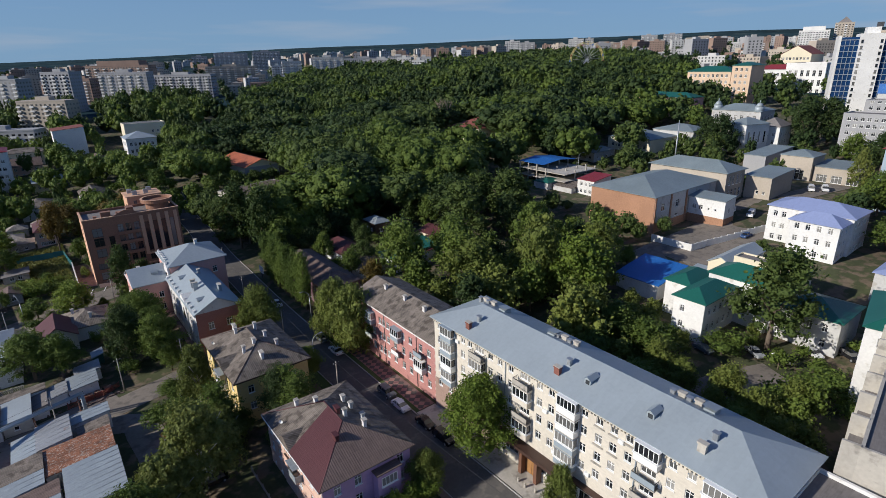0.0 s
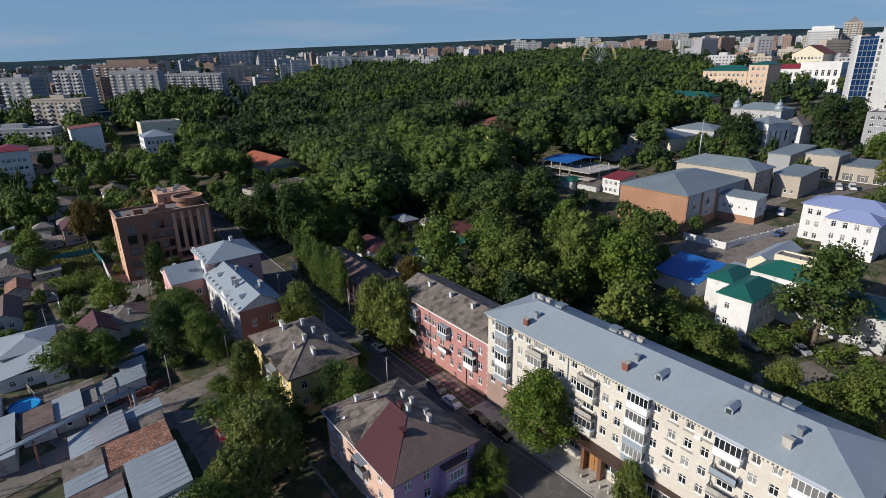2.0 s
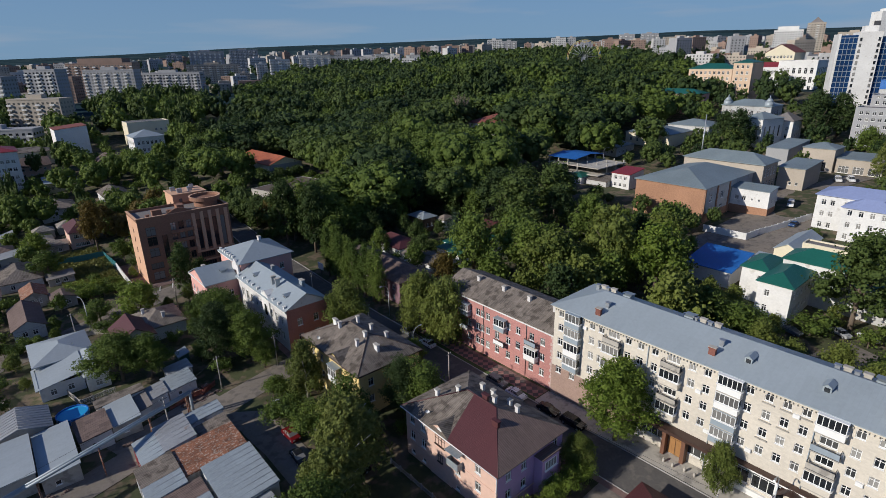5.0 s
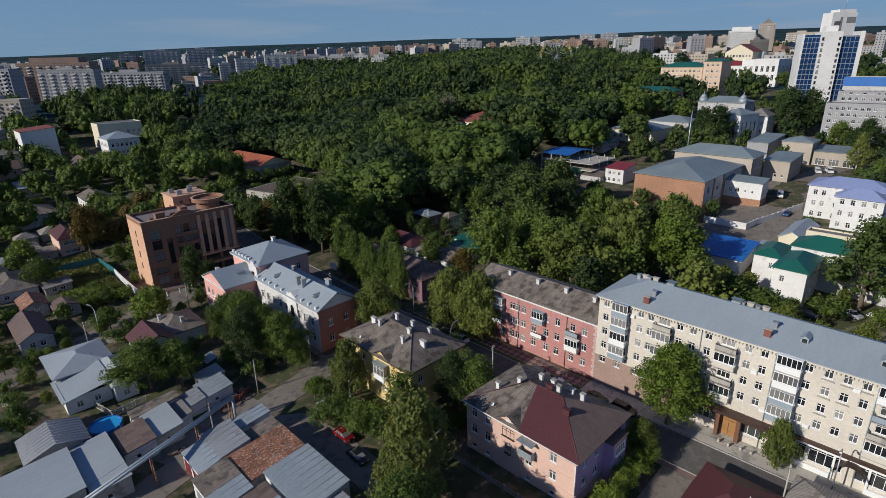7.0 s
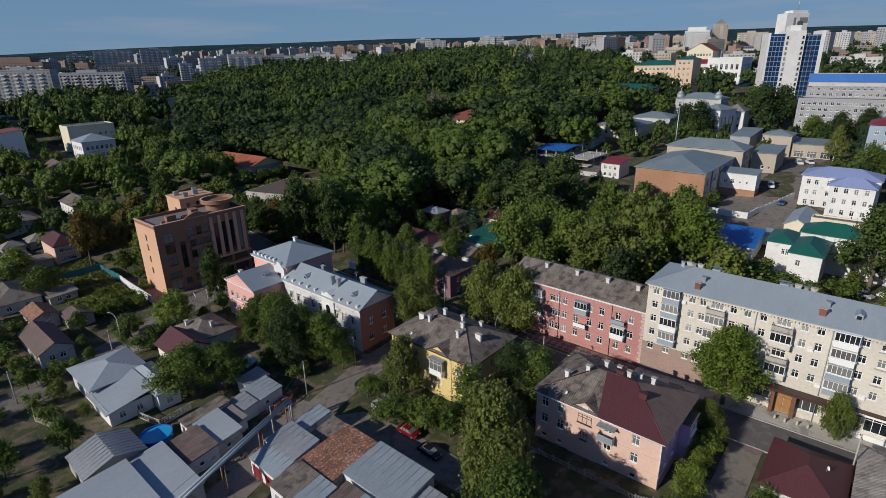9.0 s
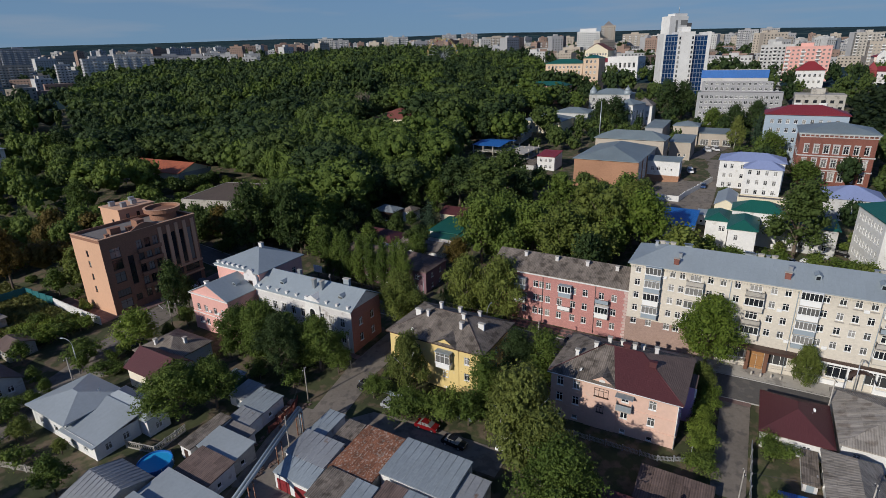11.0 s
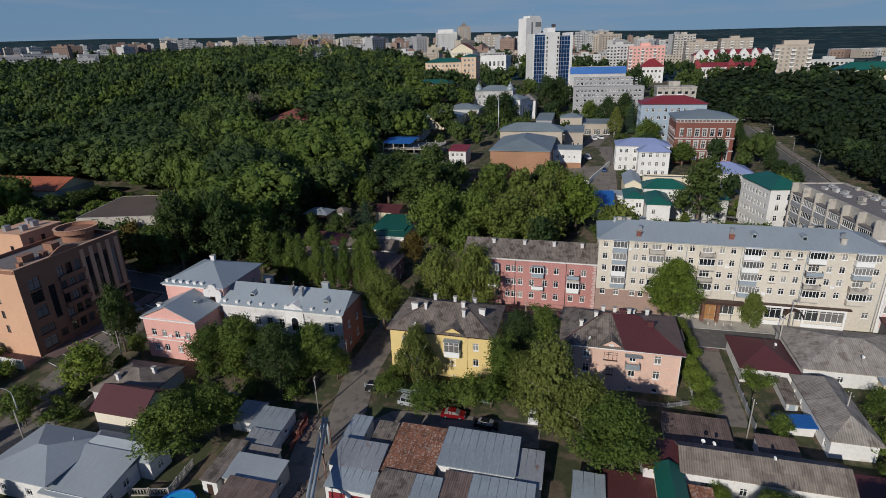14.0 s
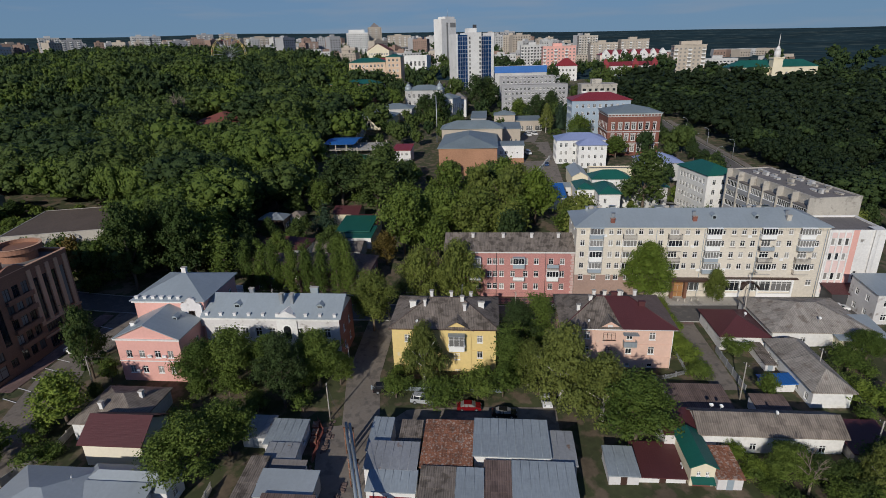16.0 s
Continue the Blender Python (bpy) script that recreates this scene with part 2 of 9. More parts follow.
RUST = surf("rusty_sheet_metal", (0.25, 0.105, 0.058), 0.9, var=0.5, pattern="sheet", big=0.5, fine=4.0, stain=(0.36, 0.27, 0.215), stain_at=0.57)
BITUMEN = surf("grey_bitumen_roof", (0.185, 0.168, 0.158), 0.95, var=0.25, pattern="sheet", bump=0.1)
BROWNFELT = surf("brown_roofing_felt", (0.115, 0.085, 0.066), 0.95, var=0.25, pattern="sheet", bump=0.1)
ASPHALT = surf("worn_asphalt", (0.105, 0.097, 0.09), 0.95, var=0.3, stain=(0.14, 0.126, 0.112), stain_at=0.6)
YARD = surf("dusty_yard_asphalt", (0.195, 0.168, 0.140), 0.95, var=0.28, stain=(0.135, 0.118, 0.102), stain_at=0.57)
PAVING = surf("red_grey_paving", (0.21, 0.135, 0.12), 0.9, var=0.2, pattern="paving")
KERB = surf("kerb_stone", (0.34, 0.33, 0.31), 0.95, var=0.2)
SOIL = surf("grass_and_soil", (0.050, 0.058, 0.022), 1.0, var=0.6, big=0.07, fine=0.9, bump=0.9, stain=(0.125, 0.095, 0.062), stain_at=0.53)
GRASS = surf("grass", (0.06, 0.095, 0.025), 1.0, var=0.4, fine=3.0, bump=0.6)
DRYGRASS = surf("dry_meadow_grass", (0.085, 0.105, 0.03), 1.0, var=0.5, big=0.2, fine=2.0, bump=0.8, stain=(0.14, 0.13, 0.05), stain_at=0.56)
WHITEPAINT = surf("white_window_paint", (0.78, 0.78, 0.76), 0.5, var=0.05, bump=0.05)
BROWNPAINT = surf("dark_brown_paint", (0.06, 0.032, 0.024), 0.5, var=0.15, bump=0.05)
GREYPAINT = surf("blue_grey_paint", (0.28, 0.33, 0.37), 0.6, var=0.15, bump=0.1)
BARK = surf("grey_brown_bark", (0.13, 0.10, 0.075), 1.0, var=0.35, fine=6, bump=0.8)
DEADBARK = surf("dry_brown_bark", (0.27, 0.215, 0.17), 1.0, var=0.35, fine=6, bump=0.5)
PALEBARK = surf("pale_bark", (0.42, 0.40, 0.36), 1.0, var=0.35, fine=6, bump=0.5)
STEEL = surf("galvanised_steel", (0.38, 0.40, 0.42), 0.45, metal=0.6, var=0.12, bump=0.05)
DARKSTEEL = surf("dark_painted_steel", (0.05, 0.05, 0.055), 0.5, var=0.15, bump=0.05)
RUBBER = surf("black_rubber", (0.02, 0.02, 0.02), 0.8, var=0.1, bump=0.05)
GLASS = surf("dark_window_glass", (0.018, 0.021, 0.025), 0.08, var=0.4, big=0.5, bump=0.0, spec=0.6)
gn, gl = GLASS.node_tree.nodes, GLASS.node_tree.links
pick, info = gn.new("ShaderNodeMapRange"), gn.new("ShaderNodeObjectInfo")
pick.inputs[1].default_value, pick.inputs[2].default_value, pick.inputs[4].default_value = 0.4, 0.95, 1.0
gl.new(info.outputs["Random"], pick.inputs[0])
cloth, old = gn.new("ShaderNodeMix"), gn["Principled BSDF"].inputs["Base Color"].links[0].from_socket
cloth.data_type = "RGBA"
gl.new(pick.outputs[0], cloth.inputs[0])
gl.new(old, cloth.inputs[6])
cloth.inputs[7].default_value = (0.30, 0.29, 0.27, 1)
gl.new(cloth.outputs[2], gn["Principled BSDF"].inputs["Base Color"])
BLUEGLASS = surf("blue_curtain_glass", (0.015, 0.055, 0.16), 0.07, metal=0.35, var=0.25, bump=0.0)
WATER = surf("blue_pool_water", (0.03, 0.34, 0.66), 0.05, var=0.1, bump=0.05)
LEAF = foliage("green_leaves", (0.048, 0.088, 0.016), (0.150, 0.205, 0.038))
LEAF_DARK = foliage("dark_green_leaves", (0.020, 0.045, 0.015), (0.062, 0.096, 0.028))
LEAF_LIGHT = foliage("olive_green_leaves", (0.084, 0.118, 0.022), (0.200, 0.235, 0.052))
LEAF_MID = foliage("mid_green_leaves", (0.030, 0.060, 0.014), (0.092, 0.132, 0.032))
LEAF_BIRCH = foliage("olive_birch_leaves", (0.078, 0.106, 0.022), (0.195, 0.222, 0.054))
LEAF_LIME = foliage("fresh_lime_leaves", (0.095, 0.150, 0.018), (0.215, 0.280, 0.046))
# green leaves darkened to imitate cloud shade over the old garden
LEAF_CLOUDED = foliage("cloud_shaded_leaves", (0.012, 0.026, 0.010), (0.028, 0.046, 0.015))
LEAF_AUTUMN = foliage("yellowing_leaves", (0.09, 0.072, 0.015), (0.17, 0.12, 0.028))
LEAF_FIR = foliage("blue_green_needles", (0.02, 0.045, 0.022), (0.05, 0.085, 0.05))


# ---- building tools ----
def put(name, mesh, material, parent=None, m=None, label=""):
    """Links a mesh as one object under a parent."""
    ob = new(name, mesh)
    if material and not mesh.materials:
        mesh.materials.append(material)
    if parent:
        ob.parent = parent
    if m is not None:
        ob.matrix_local = m
    if label:
        ob["label"] = label
    return ob


def part(name, bm, material, parent=None, label="", m=None):
    mesh = bpy.data.meshes.new(name)
    bm.normal_update()
    bm.to_mesh(mesh)
    bm.free()
    return put(name, mesh, material, parent, m, label)


def thing(name, x, y, z, turn, label, category, group="", kind=""):
    ob = new(name)
    ob.empty_display_size = 0.5
    ob.matrix_world = pose(x, y, z, 0, 0, turn)
    return tagged(ob, label, category, group, kind)


def face(bm, pts, uv=None):
    vs = [bm.verts.new(p) for p in pts]
    f = bm.faces.new(vs)
    lay = bm.loops.layers.uv.verify()
    for k, lo in enumerate(f.loops):
        if uv:
            lo[lay].uv = uv[k]
    return f


def quad(bm, a, b, c, d):
    """A quad with UV metres: a to b is along, a to d is up."""
    a, b, c, d = map(Vector, (a, b, c, d))
    ex = (b - a).normalized()
    nrm = (b - a).cross(d - a)
    ey = nrm.cross(b - a).normalized()
    # texture metres keep to the world, so that joints run on between neighbours
    return face(bm, (a, b, c, d), [((p - a).dot(ex), (p - a).dot(ey)) for p in (a, b, c, d)])


def tri3(bm, a, b, c):
    a, b, c = map(Vector, (a, b, c))
    ex = (b - a).normalized()
    ey = (b - a).cross(c - a).cross(b - a).normalized()
    return face(bm, (a, b, c), [((p - a).dot(ex), (p - a).dot(ey)) for p in (a, b, c)])


def box(bm, x0, x1, y0, y1, z0, z1, bottom=True):
    p = [(x, y, z) for z in (z0, z1) for y in (y0, y1) for x in (x0, x1)]
    quad(bm, p[0], p[1], p[5], p[4])
    quad(bm, p[1], p[3], p[7], p[5])
    quad(bm, p[3], p[2], p[6], p[7])
    quad(bm, p[2], p[0], p[4], p[6])
    quad(bm, p[4], p[5], p[7], p[6])
    if bottom:
        quad(bm, p[2], p[3], p[1], p[0])


def boxes(*rows):
    bm = bmesh.new()
    for r in rows:
        box(bm, *r)
    return bm


def rod(bm, a, b, r0, r1=None, sides=6):
    a, b = Vector(a), Vector(b)
    r1 = r0 if r1 is None else r1
    d = (b - a).normalized()
    u = d.orthogonal().normalized()
    v = d.cross(u)
    ra = [bm.verts.new(a + (u * math.cos(k * math.tau / sides) + v * math.sin(k * math.tau / sides)) * r0) for k in range(sides)]
    rb = [bm.verts.new(b + (u * math.cos(k * math.tau / sides) + v * math.sin(k * math.tau / sides)) * r1) for k in range(sides)]
    for k in range(sides):
        f = bm.faces.new((ra[k], ra[(k + 1) % sides], rb[(k + 1) % sides], rb[k]))
        f.smooth = True
    bm.faces.new(ra[::-1])
    bm.faces.new(rb)


CACHE = {}
FOOT = []
CLEAR = []


def window_meshes(w, h, style):
    """The frame and the pane of a window w by h, its origin at the lower middle, facing -y."""
    key = (round(w, 2), round(h, 2), style)
    if key not in CACHE:
        f, t = bmesh.new(), 0.075
        d0, d1 = -0.02, 0.06
        box(f, -w / 2, w / 2, d0, d1, 0, t), box(f, -w / 2, w / 2, d0, d1, h - t, h)
        box(f, -w / 2, -w / 2 + t, d0, d1, t, h - t), box(f, w / 2 - t, w / 2, d0, d1, t, h - t)
        bays = {"one": 1, "two": 2, "three": 3, "shop": max(2, round(w / 1.1)), "strip": max(2, round(w / 0.7))}[style]
        for k in range(1, bays):
            x = -w / 2 + w * k / bays
            box(f, x - 0.04, x + 0.04, d0, d1, t, h - t)
        if style in ("two", "three", "shop"):
            box(f, -w / 2 + t, w / 2 - t, d0, d1 - 0.01, h * 0.7 - 0.035, h * 0.7 + 0.035)
        box(f, -w / 2 - 0.08, w / 2 + 0.08, -0.2, 0.02, -0.07, 0.004)
        p = bmesh.new()
        quad(p, (-w / 2 + 0.02, 0.03, 0.02), (w / 2 - 0.02, 0.03, 0.02), (w / 2 - 0.02, 0.03, h - 0.02), (-w / 2 + 0.02, 0.03, h - 0.02))
        fm, pm = bpy.data.meshes.new("window"), bpy.data.meshes.new("pane")
        f.to_mesh(fm), p.to_mesh(pm)
        f.free(), p.free()
        CACHE[key] = (fm, pm)
    return CACHE[key]


def add_window(parent, x, y, z, turn, w, h, style="two", frame_mat=None):
    fm, pm = window_meshes(w, h, style)
    frame_mat = frame_mat or WHITEPAINT
    key = (fm.name, frame_mat.name)
    if key not in CACHE:
        CACHE[key] = fm if not fm.materials else fm.copy()
        if not fm.materials:
            fm.materials.append(frame_mat)
        else:
            CACHE[key].materials[0] = frame_mat
    ob = put("window", CACHE[key], None, parent, pose(x, y, z, 0, 0, turn))
    put("pane", pm, GLASS, ob)
    return ob


SIDES = {"F": 0, "R": 90, "B": 180, "L": 270}


def side_frame(side, w, d):
    """The pose of a side's lower left corner, seen from outside, and its length."""
    c = {"F": (-w / 2, -d / 2), "R": (w / 2, -d / 2), "B": (w / 2, d / 2), "L": (-w / 2, d / 2)}[side]
    return pose(c[0], c[1], 0, 0, 0, SIDES[side]), (w if side in "FB" else d)


def wall_side(bm, m, length, height, holes, depth=0.18, z0=0.0):
    """One side of a wall as real openings between masonry, with reveals."""
    us = sorted({0.0, length, *(v for h in holes for v in (h[0] - h[2] / 2, h[0] + h[2] / 2))})
    vs = sorted({z0, height, *(v for h in holes for v in (h[1], h[1] + h[3]))})
    us, vs = [u for u in us if -1e-6 <= u <= length + 1e-6], [v for v in vs if z0 - 1e-6 <= v <= height + 1e-6]

    def at(u, v, y=0.0):
        return m @ Vector((u, y, v))

    for i in range(len(us) - 1):
        run = None
        for j in range(len(vs) - 1):
            cu, cv = (us[i] + us[i + 1]) / 2, (vs[j] + vs[j + 1]) / 2
            hole = any(abs(cu - h[0]) < h[2] / 2 and h[1] < cv < h[1] + h[3] for h in holes)
            if not hole:
                a, b, v0, v1 = us[i], us[i + 1], vs[j], vs[j + 1]
                face(bm, (at(a, v0), at(b, v0), at(b, v1), at(a, v1)), [(a, v0), (b, v0), (b, v1), (a, v1)])
    for u, v, w, h in holes:
        a, b, c, e = u - w / 2, u + w / 2, v, v + h
        for p, q in (((a, c), (a, e)), ((a, e), (b, e)), ((b, e), (b, c)), ((b, c), (a, c))):
            quad(bm, at(*p), at(*q), at(q[0], q[1], depth), at(p[0], p[1], depth))


def grid_windows(us, rows, w=1.2, h=1.45, style="two"):
    return [(u, v, w, h, style) for u in us for v in rows]


def spread(length, n, margin=1.2):
    return [margin + (length - 2 * margin) * (k + 0.5) / n for k in range(n)]


def roof_mesh(w, d, h, kind, rise, over, axis="", lift=0.0, thick=0.18):
    """A roof over a w by d footprint with its eaves at height h."""
    bm = bmesh.new()
    X, Y = w / 2 + over, d / 2 + over
    z = h + lift
    axis = axis or ("x" if w >= d else "y")
    if kind == "flat":
        quad(bm, (-X, -Y, z), (X, -Y, z), (X, Y, z), (-X, Y, z))
        return bm
    c = [(-X, -Y, z), (X, -Y, z), (X, Y, z), (-X, Y, z)]
    if kind == "shed":
        up = {"x": lambda p: rise * (p[0] + X) / (2 * X), "y": lambda p: rise * (p[1] + Y) / (2 * Y)}[axis]
        t = [(p[0], p[1], p[2] + up(p)) for p in c]
        quad(bm, *t)
        for k in range(4):
            a, b = t[k], t[(k + 1) % 4]
            quad(bm, (a[0], a[1], a[2] - thick), (b[0], b[1], b[2] - thick), b, a)
        quad(bm, *[(p[0], p[1], p[2] - thick) for p in t[::-1]])
        return bm
    run = {"hip": min(X, Y), "half": min(X, Y) * 0.5, "gable": 0.0}[kind]
    if axis == "x":
        r0, r1 = (-X + run, 0, z + rise), (X - run, 0, z + rise)
        quad(bm, c[0], c[1], r1, r0), quad(bm, c[2], c[3], r0, r1)
        ends = ((c[1], c[2], r1), (c[3], c[0], r0))
    else:
        r0, r1 = (0, -Y + run, z + rise), (0, Y - run, z + rise)
        quad(bm, c[1], c[2], r1, r0), quad(bm, c[3], c[0], r0, r1)
        ends = ((c[0], c[1], r0), (c[2], c[3], r1))
    if kind != "gable":
        for e in ends:
            tri3(bm, *e)
    for k in range(4):
        a, b = c[k], c[(k + 1) % 4]
        if kind == "gable" and ((axis == "x") == (k in (1, 3))):
            r = r1 if k in (1, 2) else r0
            if axis == "y":
                r = r0 if k == 0 else r1
            for p, q in ((a, r), (r, b)):
                quad(bm, (p[0], p[1], p[2] - thick), (q[0], q[1], q[2] - thick), q, p)
            continue
        quad(bm, (a[0], a[1], a[2] - thick), (b[0], b[1], b[2] - thick), b, a)
    quad(bm, *[(p[0], p[1], p[2] - thick) for p in c[::-1]]) if kind != "gable" else None
    return bm


def clip(poly, axis, at, above):
    """The part of a flat outline on one side of a line."""
    out = []
    for k, p in enumerate(poly):
        q = poly[(k + 1) % len(poly)]
        a, b = (p[axis] - at) * above, (q[axis] - at) * above
        if a >= 0:
            out.append(p)
        if (a > 0 > b) or (a < 0 < b):
            f = a / (a - b)
            out.append((p[0] + (q[0] - p[0]) * f, p[1] + (q[1] - p[1]) * f))
    return out


def roof_sheets(b, roof_bm, material, su, sv, single, seed):
    """Lapped sheets over the slopes of a roof: each its own piece, a little uneven."""
    rng = random.Random(seed)
    joined = bmesh.new()
    for f in [f for f in roof_bm.faces if f.normal.z > 0.15]:
        n = f.normal.copy()
        U = Vector((-n.y, n.x, 0)).normalized()
        V = n.cross(U)
        o = f.verts[0].co.copy()
        flat = [((v.co - o).dot(U), (v.co - o).dot(V)) for v in f.verts]
        u0, u1, v0, v1 = min(p[0] for p in flat), max(p[0] for p in flat), min(p[1] for p in flat), max(p[1] for p in flat)
        nu, nv = max(1, round((u1 - u0) / su)), max(1, round((v1 - v0) / sv))
        for i in range(nu):
            for j in range(nv):
                a, c, e, g = u0 + (u1 - u0) * i / nu, u0 + (u1 - u0) * (i + 1) / nu, v0 + (v1 - v0) * j / nv, v0 + (v1 - v0) * (j + 1) / nv
                cell = flat
                for axis, at, side in ((0, a + 0.012, 1), (0, c - 0.012, -1), (1, e - 0.03 * (j > 0), 1), (1, g, -1)):
                    cell = clip(cell, axis, at, side) if len(cell) > 2 else []
                if len(cell) < 3 or abs(sum(p[0] * q[1] - p[1] * q[0] for p, q in zip(cell, cell[1:] + cell[:1]))) < 0.12:
                    continue
                skew, up = rng.uniform(-0.008, 0.008), rng.uniform(0.004, 0.014)
                top = [o + U * p[0] + V * p[1] + n * (up + 0.04 - 0.034 * (p[1] - e) / (g - e) + skew * (p[0] - a)) for p in cell]
                bm = bmesh.new() if single else joined
                face(bm, top, cell)
                for k in range(len(top)):
                    p, q = top[k], top[(k + 1) % len(top)]
                    quad(bm, p - n * 0.03, q - n * 0.03, q, p)
                if single:
                    part("roof_sheet", bm, material, b)
    if single:
        joined.free()
    else:
        tagged(part("roof_cover", joined, material, b), kind="stuff")


def building(name, label, x0, x1, y0, y1, floor_z, eave, wall, roof, kind="hip", rise=2.5, over=0.5, axis="", sides=None, front="-x",
             category="house", frame_mat=None, plinth=None, group="", other=None, parapet=0.6, sink=1.5, spin=0.0):
    """A building on the ground rectangle x0..x1, y0..y1; sides: windows (u, v, w, h, style) by side letter, F being the side that faces `front`."""
    turn = {"-x": -90, "-y": 0, "+x": 90, "+y": 180}[front]
    w, d = (y1 - y0, x1 - x0) if front in ("-x", "+x") else (x1 - x0, y1 - y0)
    b = thing(name, (x0 + x1) / 2, (y0 + y1) / 2, floor_z, turn + spin, label, category, group)
    H = eave - floor_z
    FOOT.append((x0, x1, y0, y1))
    bm = bmesh.new()
    sides = sides or {}
    for s in "FRBL":
        m, length = side_frame(s, w, d)
        wins = sides.get(s, [])
        own = bmesh.new() if other and s in other else bm
        wall_side(own, m, length, H, [q[:4] for q in wins], z0=-sink)
        if own is not bm:
            part("wall", own, other[s], b)
        for u, v, ww, hh, style in wins:
            p = m @ Vector((u, 0.12, v))
            add_window(b, p.x, p.y, p.z, SIDES[s], ww, hh, style, frame_mat)
    if kind == "gable":
        ax = axis or ("x" if w >= d else "y")
        k = rise * (1 - over / ((d if ax == "x" else w) / 2 + over)) * 1.0
        if ax == "x":
            for sx in (1, -1):
                tri3(bm, (sx * w / 2, -sx * d / 2, H), (sx * w / 2, sx * d / 2, H), (sx * w / 2, 0, H + k))
        else:
            for sy in (1, -1):
                tri3(bm, (sy * w / 2, sy * d / 2, H), (-sy * w / 2, sy * d / 2, H), (0, sy * d / 2, H + k))
    if kind == "shed":
        t = rise
        ax = axis or ("x" if w >= d else "y")
        if ax == "y":
            tri3(bm, (w / 2, -d / 2, H), (w / 2, d / 2, H), (w / 2, d / 2, H + t)), tri3(bm, (-w / 2, d / 2, H), (-w / 2, -d / 2, H), (-w / 2, d / 2, H + t))
            quad(bm, (w / 2, d / 2, H), (-w / 2, d / 2, H), (-w / 2, d / 2, H + t), (w / 2, d / 2, H + t))
        else:
            tri3(bm, (-w / 2, -d / 2, H), (w / 2, -d / 2, H), (w / 2, -d / 2, H + t)), tri3(bm, (w / 2, d / 2, H), (-w / 2, d / 2, H), (w / 2, d / 2, H + t))
            quad(bm, (w / 2, -d / 2, H), (w / 2, d / 2, H), (w / 2, d / 2, H + t), (w / 2, -d / 2, H + t))
    part("wall", bm, wall, b)
    if kind == "flat":
        pb = boxes((-w / 2, w / 2, -d / 2 - 0.05, -d / 2 + 0.3, H + 0.002, H + parapet), (-w / 2, w / 2, d / 2 - 0.3, d / 2 + 0.05, H + 0.002, H + parapet),
                   (-w / 2 - 0.05, -w / 2 + 0.3, -d / 2 + 0.3, d / 2 - 0.3, H + 0.002, H + parapet), (w / 2 - 0.3, w / 2 + 0.05, -d / 2 + 0.3, d / 2 - 0.3, H + 0.002, H + parapet))
        part("parapet", pb, wall, b)
        part("roof", roof_mesh(w, d, H + 0.15, "flat", 0, -0.28), roof, b)
    else:
        if roof in (SLATE, SLATE_PALE, SLATE_WARM, SLATE_BROWN, RUST) and x0 < 66 and y1 < 170:
            shape = roof_mesh(w, d, H + 0.12, kind, rise, over, axis)
            shape.normal_update()
            roof_sheets(b, shape, roof, *((0.8, 1.0) if roof is RUST else (1.0, 1.7)), "slate hip roof" in label and "two-storey" in label or "maroon and slate" in label, int(x0 * 10 + y0))
            shape.free()
        part("roof", roof_mesh(w, d, H + 0.12, kind, rise, over, axis), roof, b)
        if kind == "shed" and axis == "y" and roof in (METAL, METAL_OLD, METAL_BLUE) and x0 < 5 and y1 < 140:
            n = max(3, int((w + 2 * over) / 1.2))
            for k in range(n + 1):
                x = -w / 2 - over + 0.04 + (w + 2 * over - 0.08) * k / n
                sb = bmesh.new()
                rod(sb, (x, -d / 2 - over, H + 0.135 - rise * over / d), (x, d / 2 + over, H + 0.135 + rise * (1 + over / d)), 0.022, None, 4)
                part("roof_seam", sb, roof, b)
        if kind == "gable" and roof is METAL_OLD and y1 < 140:
            n = int((w + 2 * over) / 0.9)
            for k in range(n + 1):
                x = -w / 2 - over + 0.04 + (w + 2 * over - 0.08) * k / n
                for sy in (-1, 1):
                    sb = bmesh.new()
                    rod(sb, (x, sy * (d / 2 + over), H + 0.14), (x, 0, H + 0.14 + rise), 0.045, None, 4)
                    part("roof_seam", sb, roof, b)
    if plinth:
        part("plinth", boxes((-w / 2 - 0.08, w / 2 + 0.08, -d / 2 - 0.08, -d / 2 - 0.004, -sink, plinth[0]), (w / 2 + 0.004, w / 2 + 0.08, -d / 2 - 0.004, d / 2, -sink, plinth[0])), plinth[1], b)
    b["size"] = (w, d, H)
    return b


def chimney(b, x, y, z, w, d, h, material, cap=None):
    """A stack on a roof, in the building's own metres, with a projecting top course."""
    c = part("chimney", boxes((-w / 2, w / 2, -d / 2, d / 2, -0.8, h), (-w / 2 - 0.08, w / 2 + 0.08, -d / 2 - 0.08, d / 2 + 0.08, h - 0.22, h - 0.02)), material, b, m=pose(x, y, z))
    part("cap", boxes((-w / 2 - 0.12, w / 2 + 0.12, -d / 2 - 0.12, d / 2 + 0.12, h + 0.002, h + 0.07)), cap or CONCRETE, c)
    return c


# ---- ground ----
LEVELS = [(-60, 90, -2.8), (-11, 107, -2.5), (-22, 160, -2.4), (9, 90, -1.7), (9, 60, -0.8), (30, 50, 0.4), (43, 72, 0.2), (43, 130, -0.2), (50, 45, 1.3), (50, 17, 1.5), (50, -20, 2.0),
          (9, 184, -0.6), (79, 45, 2.3), (113, 31, 3.4), (143, 71, 8.7), (149, 90, 9.3), (172, 58, 11.2), (183, 70, 12.6), (202, 70, 14.2), (162, 80, 9.3), (160, 160, 11), (118, 60, 4.5), (190, 20, 11), (225, 70, 14.6),
          (80, 130, 3), (71, 276, 11), (30, 230, 3), (-40, 260, -1), (204, 245, 21), (18, 393, 13)]
